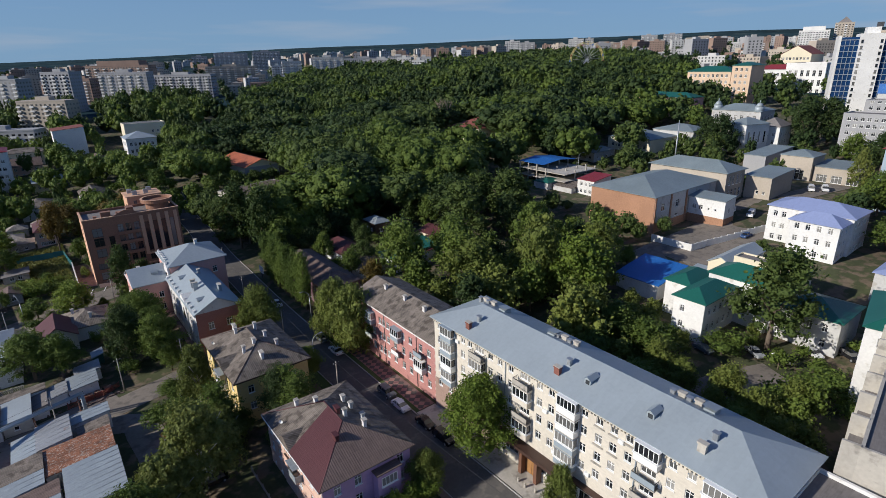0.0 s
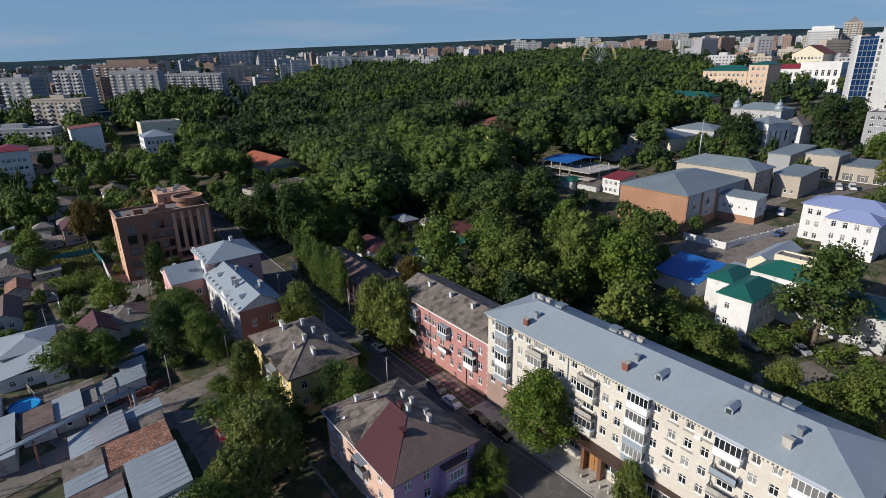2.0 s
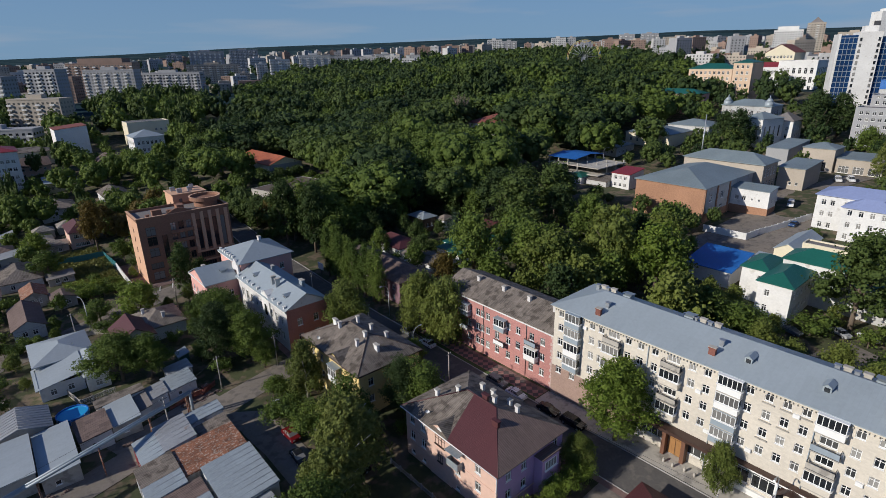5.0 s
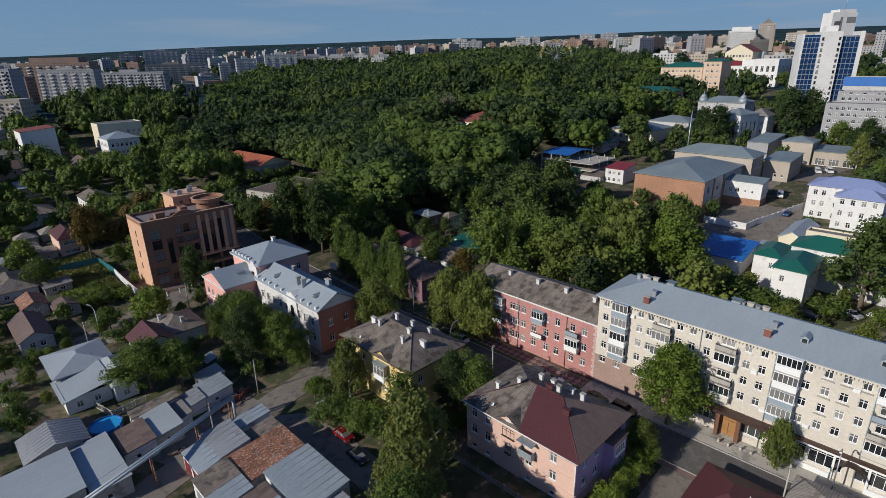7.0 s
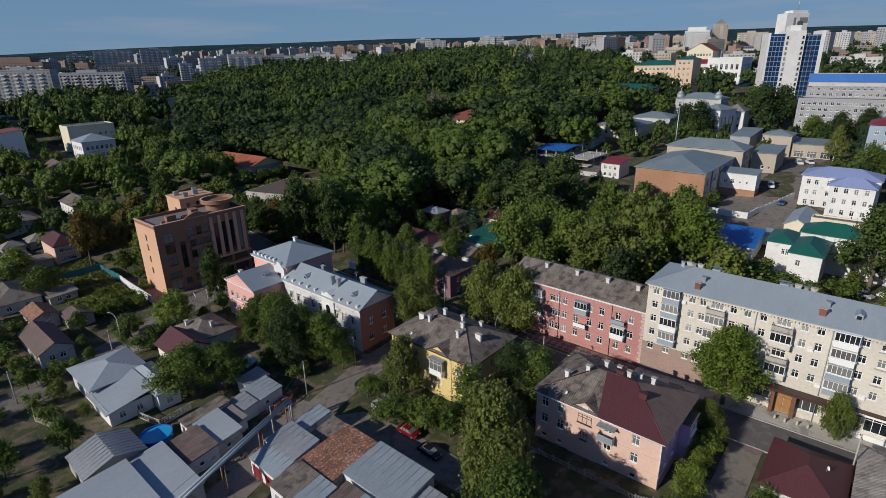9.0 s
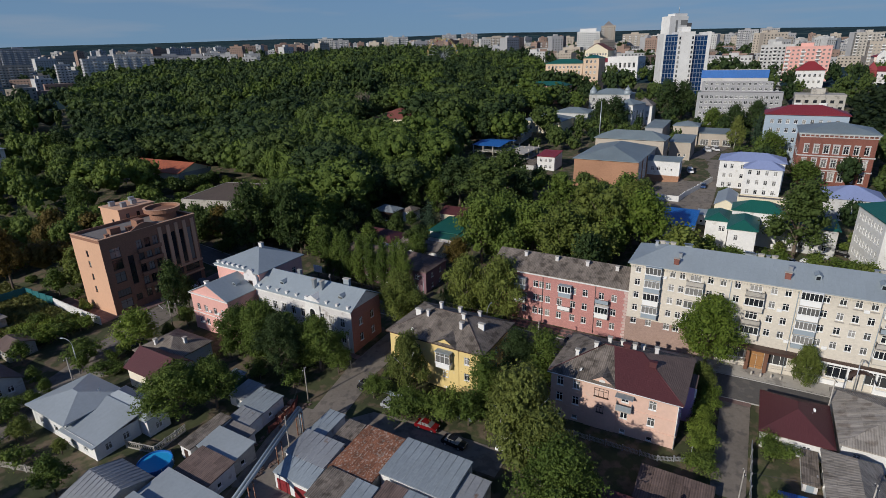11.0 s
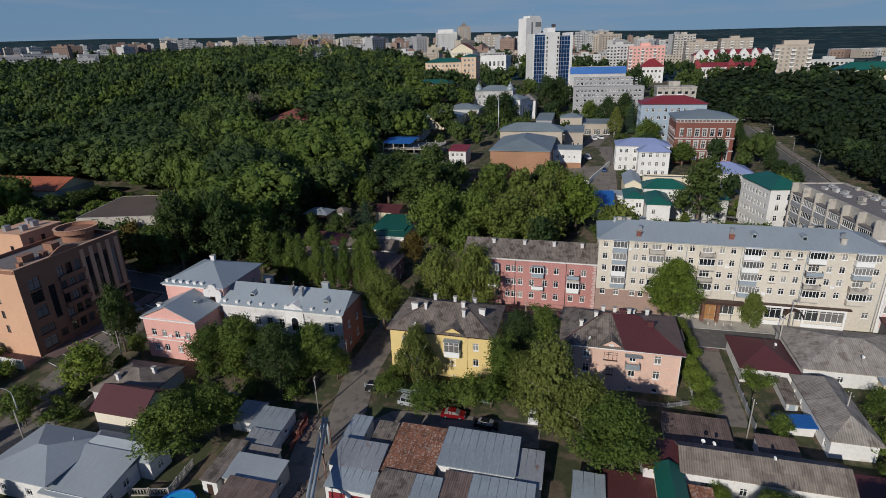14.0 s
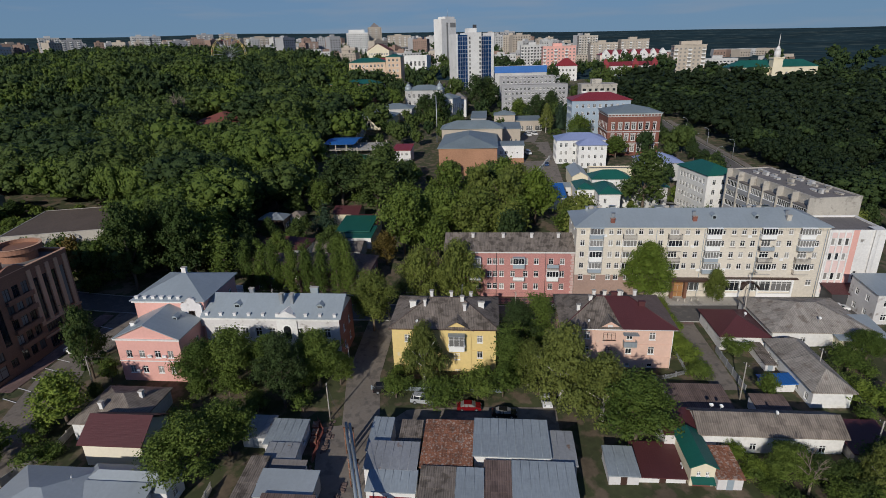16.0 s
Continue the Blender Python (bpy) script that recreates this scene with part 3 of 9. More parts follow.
FAR = [(385, 110, 34), (347, 170, 33), (280, 60, 20), (260, 130, 21), (600, 200, 46), (400, 313, 49), (74, 734, 26), (358, 1452, 50), (793, 814, 66), (961, 353, 64), (680, 46, 42), (-300, 500, 5), (-300, 100, -5),
       (300, -100, 18), (700, -200, 42), (430, -70, 30), (520, 40, 36), (620, 480, 60), (560, 380, 57), (430, 650, 49), (1035, 550, 68), (278, 668, 36), (110, 560, 24)]


def skyline(a):
    """The height of the skyline's hills, in degrees, in the direction a."""
    return float(np.interp(math.degrees(a), (-60, -34, -21, 0, 25, 45, 62, 76, 90, 120), (0.6, 0.75, 1.15, 1.6, 2.0, 1.9, 1.55, 1.1, 0.6, 0.6))) + 0.05 * math.sin(7 * a) + 0.03 * math.sin(17 * a)


def ground(x, y):
    """The height of the land: a smooth slope through known levels, rising to far hills."""
    sw = sz = 0.0
    for px, py, pz in LEVELS:
        w = 1.0 / ((x - px) ** 2 + (y - py) ** 2 + 300.0) ** 2
        sw, sz = sw + w, sz + w * pz
    for px, py, pz in FAR:
        w = 6.0 / ((x - px) ** 2 + (y - py) ** 2 + 12000.0) ** 2
        sw, sz = sw + w, sz + w * pz
    z = sz / sw
    r = math.hypot(x, y)
    if r > 1200:
        k = min(1.0, (r - 1200) / 3300.0)
        a = math.atan2(y, x)
        top = 61 + r * math.tan(radians(skyline(a)))
        z = z * (1 - k) ** 2 + top * (1 - (1 - k) ** 2)
    return z


def steps(lo, hi, fine, reach):
    out, v, s = [], lo, fine
    mid = list(np.arange(lo, hi + 0.1, fine))
    up, v = [], hi
    while v < reach:
        s *= 1.13
        v += s
        up.append(v)
    dn, v, s = [], lo, fine
    while v > -reach:
        s *= 1.13
        v -= s
        dn.append(v)
    return dn[::-1] + mid + up


GX, GY = steps(-70, 240, 6.0, 4600), steps(-20, 300, 6.0, 4600)
gv = [(x, y, ground(x, y)) for y in GY for x in GX]
nx = len(GX)
gf = [(j * nx + i, j * nx + i + 1, (j + 1) * nx + i + 1, (j + 1) * nx + i) for j in range(len(GY) - 1) for i in range(nx - 1)]
gm = bpy.data.meshes.new("ground")
gm.from_pydata(gv, [], gf)
gm.polygons.foreach_set("use_smooth", [True] * len(gf))
# distant haze put into the colour: green woods and fields tinted dark blue
HAZE_FIELD = surf("haze_blue_woods_and_fields", (0.026, 0.048, 0.056), 1.0, var=0.6, big=0.003, fine=0.03, bump=0.0, stain=(0.062, 0.084, 0.08), stain_at=0.6, spec=0.0)
gm.materials.append(SOIL)
gm.materials.append(HAZE_FIELD)
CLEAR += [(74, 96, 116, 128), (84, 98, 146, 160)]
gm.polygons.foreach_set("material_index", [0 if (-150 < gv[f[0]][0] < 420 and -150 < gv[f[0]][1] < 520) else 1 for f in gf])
tagged(new("ground", gm), "grass and bare soil sloping up to wooded hills", "ground", kind="structure")


def strip(name, pts, width, material, label, lift=0.07, kind="structure", category="road", kerbs=False):
    """A paved strip along a line of points, draped on the ground, with kerbs as real steps."""
    bm, line = bmesh.new(), []
    for (ax, ay), (bx, by) in zip(pts, pts[1:]):
        n = max(1, int(math.hypot(bx - ax, by - ay) / 3))
        line += [(ax + (bx - ax) * k / n, ay + (by - ay) * k / n) for k in range(n)]
    line.append(pts[-1])
    rows, along = [], 0.0
    for k, (x, y) in enumerate(line):
        a, b = line[max(0, k - 1)], line[min(len(line) - 1, k + 1)]
        d = Vector((b[0] - a[0], b[1] - a[1])).normalized()
        nrm = Vector((-d.y, d.x))
        if k:
            along += math.hypot(x - line[k - 1][0], y - line[k - 1][1])
        rows.append(([(x + nrm.x * o, y + nrm.y * o) for o in (width / 2, -width / 2)], along))
    lay = bm.loops.layers.uv.verify()
    for (p, s), (q, t) in zip(rows, rows[1:]):
        zl = lift
        face(bm, [(p[1][0], p[1][1], ground(*p[1]) + zl), (q[1][0], q[1][1], ground(*q[1]) + zl), (q[0][0], q[0][1], ground(*q[0]) + zl), (p[0][0], p[0][1], ground(*p[0]) + zl)],
             [(s, 0), (t, 0), (t, width), (s, width)])
    ob = tagged(part(name, bm, material), label, category, kind=kind)
    if kerbs:
        for e in (0, 1):
            kb = bmesh.new()
            for (p, _), (q, _) in zip(rows, rows[1:]):
                a, b = Vector((*p[e], ground(*p[e]))), Vector((*q[e], ground(*q[e])))
                d = (b - a).normalized()
                o = Vector((-d.y, d.x, 0)) * (0.15 if e == 0 else -0.15)
                u = Vector((0, 0, lift + 0.14))
                quad(kb, a + u, b + u, b + o + u, a + o + u) if e == 1 else quad(kb, a + o + u, b + o + u, b + u, a + u)
                quad(kb, a, b, b + u, a + u), quad(kb, b + o, a + o, a + o + u, b + o + u)
            tagged(part("kerb", kb, KERB), "grey concrete kerb along the street", "kerb", kind="structure")
    return ob


strip("road", [(42, -60), (42, 30), (42, 120), (43, 175), (46, 260)], 7.5, ASPHALT, "worn dark asphalt street between old houses", kerbs=True)
strip("road", [(38.2, 114.5), (17, 114.4), (4, 112), (-4, 110.5), (-60, 93)], 6.5, YARD, "dusty patched side lane past garages", 0.09)
strip("road", [(-3, 109), (5, 103), (6, 92), (6, 78)], 6.0, YARD, "patched yard lane behind the garages", 0.11)
strip("road", [(-16, 110.6), (-6, 114.0), (3, 116.2)], 6.0, YARD, "dusty open yard beside the sheds", 0.07, category="yard")
strip("road", [(39, 176), (15, 176), (-12, 168), (-60, 152)], 8.5, YARD, "wide asphalt side street beside the hotel", 0.08)
strip("road", [(38.2, 47.4), (14, 47.2)], 4.6, YARD, "asphalt path between two houses", 0.09, category="path")
strip("road", [(96, -14), (130, -11), (176, -9.6), (224, -9.6), (266, -7.6)], 10.0, ASPHALT, "asphalt avenue along the garden", 0.12, kerbs=True)
strip("pavement", [(130, -18.6), (176, -17.2), (224, -17.2), (264, -15.4)], 3.0, YARD, "grey pavement along the garden", 0.14, category="pavement")
strip("road", [(70, 38), (90, 36), (104, 30)], 12, YARD, "asphalt courtyard behind the long block", 0.10, category="yard")
strip("road", [(128, 72), (205, 72)], 22, YARD, "grey asphalt school yard", 0.14, category="yard")
strip("road", [(205, 72), (238, 66)], 9, YARD, "asphalt drive from the school yard", 0.16, category="yard")
strip("pavement", [(48.6, 70), (48.6, 112)], 3.4, PAVING, "red and grey chequered paving beside the pink block", 0.10, category="pavement").name = "pavement_pink"
strip("pavement", [(48.2, 20), (48.2, 69.8)], 4.2, CONCRETE, "grey concrete forecourt below the long block", 0.11, category="pavement")
strip("pavement", [(37.6, 45), (37.6, 76)], 1.2, PAVING, "narrow paved walk by the street", 0.12, category="pavement")


# ---- the long five-storey block ----
CREAM_U = [1.5, 8, 9.8, 14.8, 17, 19.4, 25.3, 27.5, 33.2, 35.6, 37.8, 40, 45.7, 48, 54]
BALC_U = [4.5, 12.2, 22.4, 30.9, 42.9, 51.3]
ROWS5 = [7.2, 10.05, 12.9, 15.75]
wins = grid_windows(CREAM_U, ROWS5, 1.05, 1.4) + grid_windows(BALC_U, ROWS5, 2.0, 1.5, "three")
wins += grid_windows([1.5, 4.5, 8, 9.8, 12.2, 14.8], [4.2], 1.15, 1.4)
wins += [(20.4, 1.6, 4.0, 2.9, "shop"), (27.8, 1.6, 3.4, 2.9, "shop")] + [(u, 1.6, 4.2, 2.9, "shop") for u in (33, 37.6)] + [(u, 1.6, 4.6, 2.9, "shop") for u in (43.4, 48.2)] + [(54, 3.2, 1.2, 1.4, "two")]
cream = building("apartment_block", "long five-storey cream block with a grey metal roof", 50.4, 62.8, 13.4, 69.4, 1.3, 18.95, CREAM, METAL, "hip", 2.7, 0.6,
                 sides={"F": wins, "L": grid_windows([3.5, 8.5], ROWS5, 1.15, 1.4), "B": grid_windows(spread(56, 22), ROWS5, 1.2, 1.4)}, category="apartment block")

# ---- the pink three-storey block ----
pu = [2.2, 8.0, 10.6, 13.6, 16.3, 19.4, 22.0, 25.5, 28.2]
pink = building("apartment_block", "three-storey pink brick block with a slate roof", 51.0, 63.0, 69.5, 100.5, 0.6, 12.6, PINK, SLATE, "gable", 2.6, 0.5,
                sides={"F": grid_windows(pu + [5.0, 12.2 - 0.2], [1.9, 5.2, 8.5], 1.15, 1.6)}, category="apartment block")

# ---- two-storey houses ----
mauve = building("house", "two-storey peach and lilac house with a maroon and slate roof", 20.8, 34.9, 55.2, 75.6, -0.4, 8.4, PEACH, SLATE, "hip", 3.2, 0.6,
                 sides={"F": grid_windows([1.6, 4.4, 12.4, 16.6], [3.3, 6.4], 1.15, 1.6) + [(u, 0.5, 0.9, 0.7, "one") for u in (1.6, 4.4, 12.4, 16.6)], "R": grid_windows([2.2, 5.4, 12.4], [3.3, 6.4], 1.1, 1.6)}, other={"R": LILAC_WALL, "B": LILAC_WALL})
yellow = building("house", "two-storey yellow plastered house with a slate hip roof", 20.0, 33.6, 88.5, 108.8, -1.0, 8.2, YELLOW, SLATE, "hip", 3.2, 0.6,
                  sides={"F": grid_windows([3, 6.5, 17.2], [2.7, 6.1], 1.1, 1.6) + [(u, -0.6, 1.0, 0.9, "two") for u in (3, 6.5, 17.2)], "R": grid_windows([2.5, 6.5, 10.5], [2.7, 6.1], 1.1, 1.6)})

# ---- the old school with grey metal roofs ----
school = building("school_wing", "two-storey grey-white old wing with a metal roof", 21.0, 31.0, 119.5, 147.5, -0.6, 9.4, GREYWALL, METAL, "gable", 3.0, 0.5,
                  sides={"F": grid_windows(spread(28, 9), [1.8, 5.6], 1.3, 2.0), "R": grid_windows([3, 7], [1.8, 5.6], 1.2, 1.8)}, category="school", other={"R": surf("old_rose_brick", (0.36, 0.155, 0.12), 0.9, var=0.25, pattern="brick")})
rose = building("school_wing", "rose plastered gabled wing with a grey metal roof", 13.2, 22.0, 148.6, 161.4, -0.8, 8.6, ROSE, METAL, "gable", 3.0, 0.4, axis="y",
                sides={"F": grid_windows([2.2, 4.8, 8.0, 10.6], [1.8, 5.2], 1.15, 1.6), "R": grid_windows([3, 6], [1.8, 5.2], 1.15, 1.6)}, category="school")
tallwing = building("school_wing", "taller rose wing with a grey pyramid roof", 22.1, 36.0, 147.6, 162.5, -0.6, 12.4, ROSE, METAL, "hip", 3.0, 0.6,
                    sides={"F": grid_windows([4, 8, 12], [9], 1.2, 1.7), "R": grid_windows([3, 7, 11], [9], 1.2, 1.7)}, category="school")

# ---- the brown hotel ----
hw = [(2.6 + 0.6, v, 2.6, 2.6, "two") for v in (8.2, 11.6, 14.6)] + [(3.2, 4.4, 3.4, 1.8, "strip"), (3.2, 1.0, 3.0, 2.4, "two"), (6.6, 6.6, 1.5, 7.6, "one"), (6.6, 2.0, 1.6, 1.6, "two")]
hw += [(u, v, 1.5, 2.5, "two") for u in (9.4, 11.6, 13.8) for v in (2.0, 5.4, 8.8, 12.2, 15.0)]
hw += [(u, 7.6, 1.25, 9.4, "one") for u in (16.6, 19.0, 21.4, 23.8)] + [(18.0, 4.6, 4.2, 1.7, "strip"), (23.0, 4.6, 4.2, 1.7, "strip"), (18.0, 0.8, 4.2, 2.4, "strip"), (23.0, 0.8, 4.2, 2.4, "strip")]
hotel = building("hotel", "five-storey brown and salmon hotel with a flat roof", 7.2, 33.4, 184.6, 197.5, -0.6, 18.6, BROWNWALL, BITUMEN, "flat", front="-y", parapet=0.9,
                 sides={"F": hw, "L": grid_windows([6.2], [5.4, 8.8, 12.2, 15], 0.9, 1.6, "one")}, category="hotel", frame_mat=BROWNPAINT, other={"L": SALMON})


# ---- houses of the near quarter ----
building("house", "cream gabled cottage with a maroon metal tile roof", -8.2, -0.9, 143.8, 153.6, -2.2, 2.2, PALECREAM, MAROON, "gable", 2.8, 0.5, sides={"F": [], "R": grid_windows([2.5], [1.2], 1.1, 1.3)})
slate_cottage = building("house", "whitewashed cottage with an old slate roof", -3.0, 7.0, 148.0, 159.5, -2.0, 1.8, WHITE, SLATE_WARM, "hip", 2.4, 0.4, sides={"F": grid_windows([2, 9], [1.2], 1.0, 1.3)})
for cx, cy in ((-1.6, -2.6), (3.4, 0.8)):
    chimney(slate_cottage, cx, cy, 4.9, 0.6, 0.6, 1.5, WHITE)
low_house = building("house", "low white house with several joined grey metal roofs", -23.6, -13.4, 146.2, 158.2, -2.4, 1.8, WHITE, METAL_PALE, "hip", 1.6, 0.6, sides={"F": grid_windows([3, 8], [1.1], 1.2, 1.3)})
FOOT += [(-24.0, -12.0, 135.0, 146.2)]
wb = bmesh.new()
for sd, hol in (("F", [(2.4, 1.1, 1.2, 1.3), (6.0, 1.1, 1.2, 1.3)]), ("R", [(2.2, 1.1, 1.1, 1.3), (5.2, 1.1, 1.1, 1.3)]), ("B", []), ("L", [])):
    m_, ln = side_frame(sd, 9.0, 7.6)
    wall_side(wb, pose(10.4, -1.6, 0) @ m_, ln, 3.5, hol, z0=-1.5)
    for u, v, ww, hh in hol:
        p = pose(10.4, -1.6, 0) @ m_ @ Vector((u, 0.12, v))
        add_window(low_house, p.x, p.y, p.z, SIDES[sd], ww, hh)
part("wing_wall", wb, WHITE, low_house)
part("wing_roof", roof_mesh(9.2, 7.6, 3.3, "shed", 1.5, 0.6, "y"), METAL_PALE, low_house, "lower ribbed metal roof", pose(10.3, -1.6, 0))
wb = bmesh.new()
for sd in "FRBL":
    m_, ln = side_frame(sd, 13.0, 4.0)
    wall_side(wb, pose(10.6, 4.4, 0) @ m_, ln, 3.9, [(2.0, 1.1, 1.2, 1.3)] if sd == "R" else [], z0=-1.5)
part("wing_wall", wb, WHITE, low_house)
add_window(low_house, 17.0, 4.4, 1.1, 90, 1.2, 1.3)
part("wing_roof", roof_mesh(13.0, 4.0, 4.02, "hip", 1.3, 0.5, "x"), METAL_PALE, low_house, "", pose(10.6, 4.4, 0))
building("house", "white cottage with a maroon hipped roof", 27.2, 38.4, 34.6, 43.6, 0.4, 3.6, WHITE, MAROON, "hip", 2.4, 0.5, sides={"F": grid_windows([2, 6], [1.0], 1.0, 1.2)})
building("house", "whitewashed house with an old slate hip roof", 28.2, 43.5, 14.5, 33.4, 0.8, 4.2, WHITE, SLATE_PALE, "hip", 2.8, 0.5, sides={"F": grid_windows([2, 6], [1.0], 1.0, 1.2)})
building("house", "long white cottage with a slate hip roof", 9.2, 26.0, 29.4, 35.6, -0.3, 3.4, WHITE, SLATE_PALE, "hip", 2.4, 0.5, sides={"L": grid_windows([2, 5, 9, 12, 15], [1.0], 1.0, 1.3)})
building("house", "pale yellow house with a grey metal roof", 26.2, 34.0, 12.8, 21.8, 0.8, 3.8, PALEYELLOW, METAL, "shed", 1.2, 0.5, axis="y", sides={"F": grid_windows([4, 7], [1.0], 1.2, 1.3)})
building("house", "long whitewashed house with a grey slate roof", -1.6, 4.0, 36.8, 57.6, -1.4, 2.8, WHITE, SLATE_WARM, "gable", 1.9, 0.5, sides={"F": grid_windows([3, 8, 13, 18], [1.3], 1.0, 1.3)})
green_house = building("house", "tiny cream gabled house with a green tile roof", -8.6, -1.2, 57.9, 61.2, -1.6, 2.6, PALEYELLOW, GREENROOF, "gable", 1.0, 0.35, axis="y", sides={"F": grid_windows([1.1, 2.3], [2.6], 0.5, 0.8)})
building("shed", "small white shed with a bright blue roof", 13.6, 16.5, 36.0, 41.0, -0.6, 1.5, WHITE, BLUEROOF, "shed", 0.5, 0.3, axis="x", category="shed")

part("garage_door", boxes((-1.2, 1.2, -3.78, -3.704, 0.0, 1.9)), DARKRED, green_house, "dull red double door")
awning = bmesh.new()
quad(awning, (-1.6, -4.7, 2.0), (1.6, -4.7, 2.0), (1.6, -3.7, 2.5), (-1.6, -3.7, 2.5)), quad(awning, (-1.6, -3.7, 2.42), (1.6, -3.7, 2.42), (1.6, -4.7, 1.92), (-1.6, -4.7, 1.92))
quad(awning, (-1.6, -4.7, 1.92), (1.6, -4.7, 1.92), (1.6, -4.7, 2.0), (-1.6, -4.7, 2.0))
part("awning", awning, GREENROOF, green_house, "green tiled awning over the door")

# ---- garages ----
G = "row of garages"
for x0, x1, y0, y1, e, mat_, lab in [
        (-6.0, 1.0, 105.3, 108.6, 1.0, METAL_BLUE, "narrow garage with a blue-grey metal roof"), (-10.2, -5.2, 100.3, 108.0, 1.4, METAL_OLD, "garage with a ribbed grey metal roof"),
        (-13.7, -10.4, 100.0, 107.0, 0.7, METAL_BLUE, "garage lean-to with spotted metal roof"), (-4.4, 0.5, 100.5, 103.8, 1.0, SLATE, "garage with a grey slate roof"),
        (-9.4, 0.4, 92.2, 99.8, 1.3, RUST, "garage with a rusty patched sheet roof"), (-7.0, 0.6, 80.6, 92.0, 1.7, METAL_BLUE, "wide garage with a blue-grey metal roof"),
        (-7.6, -1.0, 76.8, 80.4, 1.0, METAL_OLD, "garage with a weathered metal roof"), (-15.0, -9.6, 94.5, 99.4, 0.9, SLATE, "garage with a patched slate roof"),
        (-15.0, -9.6, 90.5, 94.3, 0.9, METAL_BLUE, "garage with a bluish metal roof"), (-15.0, -7.8, 86.5, 90.3, 0.8, SLATE_BROWN, "garage with a dark slate roof"),
        (-15.0, -7.8, 77.5, 86.3, 0.9, METAL_BLUE, "double garage with a pale blue metal roof")]:
    gar = building("garage", lab, x0, x1, y0, y1, -2.3, e, (GREYWALL, WHITE, CONCRETE)[int(abs(x0 * 7 + y0)) % 3], mat_, "shed", 0.7, 0.15, axis="y", category="garage", group=G)
    if x0 < -13:
        for k in range(1 if y1 - y0 < 6 else 2):
            u = (k + 0.5) * (y1 - y0) / (1 if y1 - y0 < 6 else 2) - (y1 - y0) / 2
            gd = boxes((u - 1.25, u - 0.01, -(x1 - x0) / 2 - 0.07, -(x1 - x0) / 2 - 0.004, 0.0, 2.15), (u + 0.01, u + 1.25, -(x1 - x0) / 2 - 0.07, -(x1 - x0) / 2 - 0.004, 0.0, 2.15))
            part("garage_door", gd, REDROOF if y0 > 99.9 else (METAL_OLD, GREENROOF, BROWNPAINT)[k + int(y0) % 2], gar)
    else:
        part("garage_door", boxes((-1.2, 1.2, (x1 - x0) / 2 + 0.004, (x1 - x0) / 2 + 0.07, 0.0, 2.1)), (METAL_OLD, BROWNPAINT, GREYPAINT)[int(y0) % 3], gar)
for x0, x1, y0, y1, e, mat_, kd, lab in [
        (-4.6, 0.6, 119.8, 125.6, 0.4, METAL_BLUE, "shed", "shed with a blue-grey sheet metal roof"), (-3.0, 1.6, 125.7, 130.0, 0.2, METAL_OLD, "shed", "lean-to with an old bent metal roof"),
        (-8.2, -4.8, 119.6, 124.4, 0.1, METAL_OLD, "shed", "small shed under a ribbed metal roof"), (-16.4, -8.3, 123.2, 125.8, 0.4, SLATE, "shed", "long narrow shed with a grey slate roof"),
        (-15.3, -10.8, 114.6, 122.9, 0.4, METAL_PALE, "shed", "shed with a pale ribbed metal roof"), (-20.4, -15.5, 113.8, 121.2, 0.4, SLATE_BROWN, "shed", "old shed with a brown rusty roof"),
        (-26.4, -21.2, 107.4, 121.6, 0.4, METAL_PALE, "shed", "long shed with a pale grey metal roof"), (-38.0, -26.9, 109.0, 121.2, 0.8, METAL_PALE, "shed", "wide shed with a pale grey metal roof"),
        (-32.4, -23.3, 122.4, 130.4, 0.6, METAL_OLD, "gable", "garden shed with a ribbed grey gable roof"), (-10.7, -8.3, 117.4, 123.0, -0.1, BITUMEN, "shed", "low lean-to under dark roofing felt"),
        (-8.7, -3.4, 68.2, 72.4, 0.6, METAL_BLUE, "shed", "small grey sheet-metal garage with flat roof"), (0.8, 2.9, 132.4, 135.4, 0.3, METAL_BLUE, "shed", "small green painted shed with metal roof"),
        (-8.2, -1.6, 61.5, 68.0, 0.1, MAROON, "shed", "low shed with a dark red roof"), (6.8, 13.0, 49.0, 58.6, 1.0, SLATE_BROWN, "shed", "dark slate-roofed outbuilding of two rooms"), (-3.6, 3.4, 29.6, 36.4, 1.6, MAROON, "shed", "low annex with a dark maroon roof"), (5.2, 9.6, 40.4, 45.6, 1.6, SLATE_BROWN, "shed", "small yard shed with dark slate roof"),
        (-9.2, -3.4, 54.2, 57.6, 1.3, RUST, "shed", "small shed with a rusty corrugated roof"), (-1.8, 3.9, 57.8, 62.8, 2.6, MAROON, "shed", "annex with a dark maroon metal roof"), (19.8, 26.6, 36.4, 38.2, 1.8, SLATE, "shed", "narrow lean-to with a slate roof")]:
    sd = building("shed", lab, x0, x1, y0, y1, ground((x0 + x1) / 2, (y0 + y1) / 2), e, GREENROOF if "green" in lab else (GREYWALL, CONCRETE, WHITE)[int(abs(x0 + 3 * y0)) % 3], mat_, kd, 0.6 if kd == "shed" else 1.6, 0.2, axis="y" if kd == "shed" else "x", category="shed",
                  sides={"R": grid_windows([2.0], [0.9], 0.8, 0.8, "one")} if x1 - x0 > 4 else None)
    part("door", boxes((-0.45, 0.45, -(x1 - x0) / 2 - 0.06, -(x1 - x0) / 2 - 0.004, -0.2, min(1.9, e - ground(x0, y0) - 0.2))), (BROWNPAINT, GREYPAINT)[int(abs(x0)) % 2], sd)

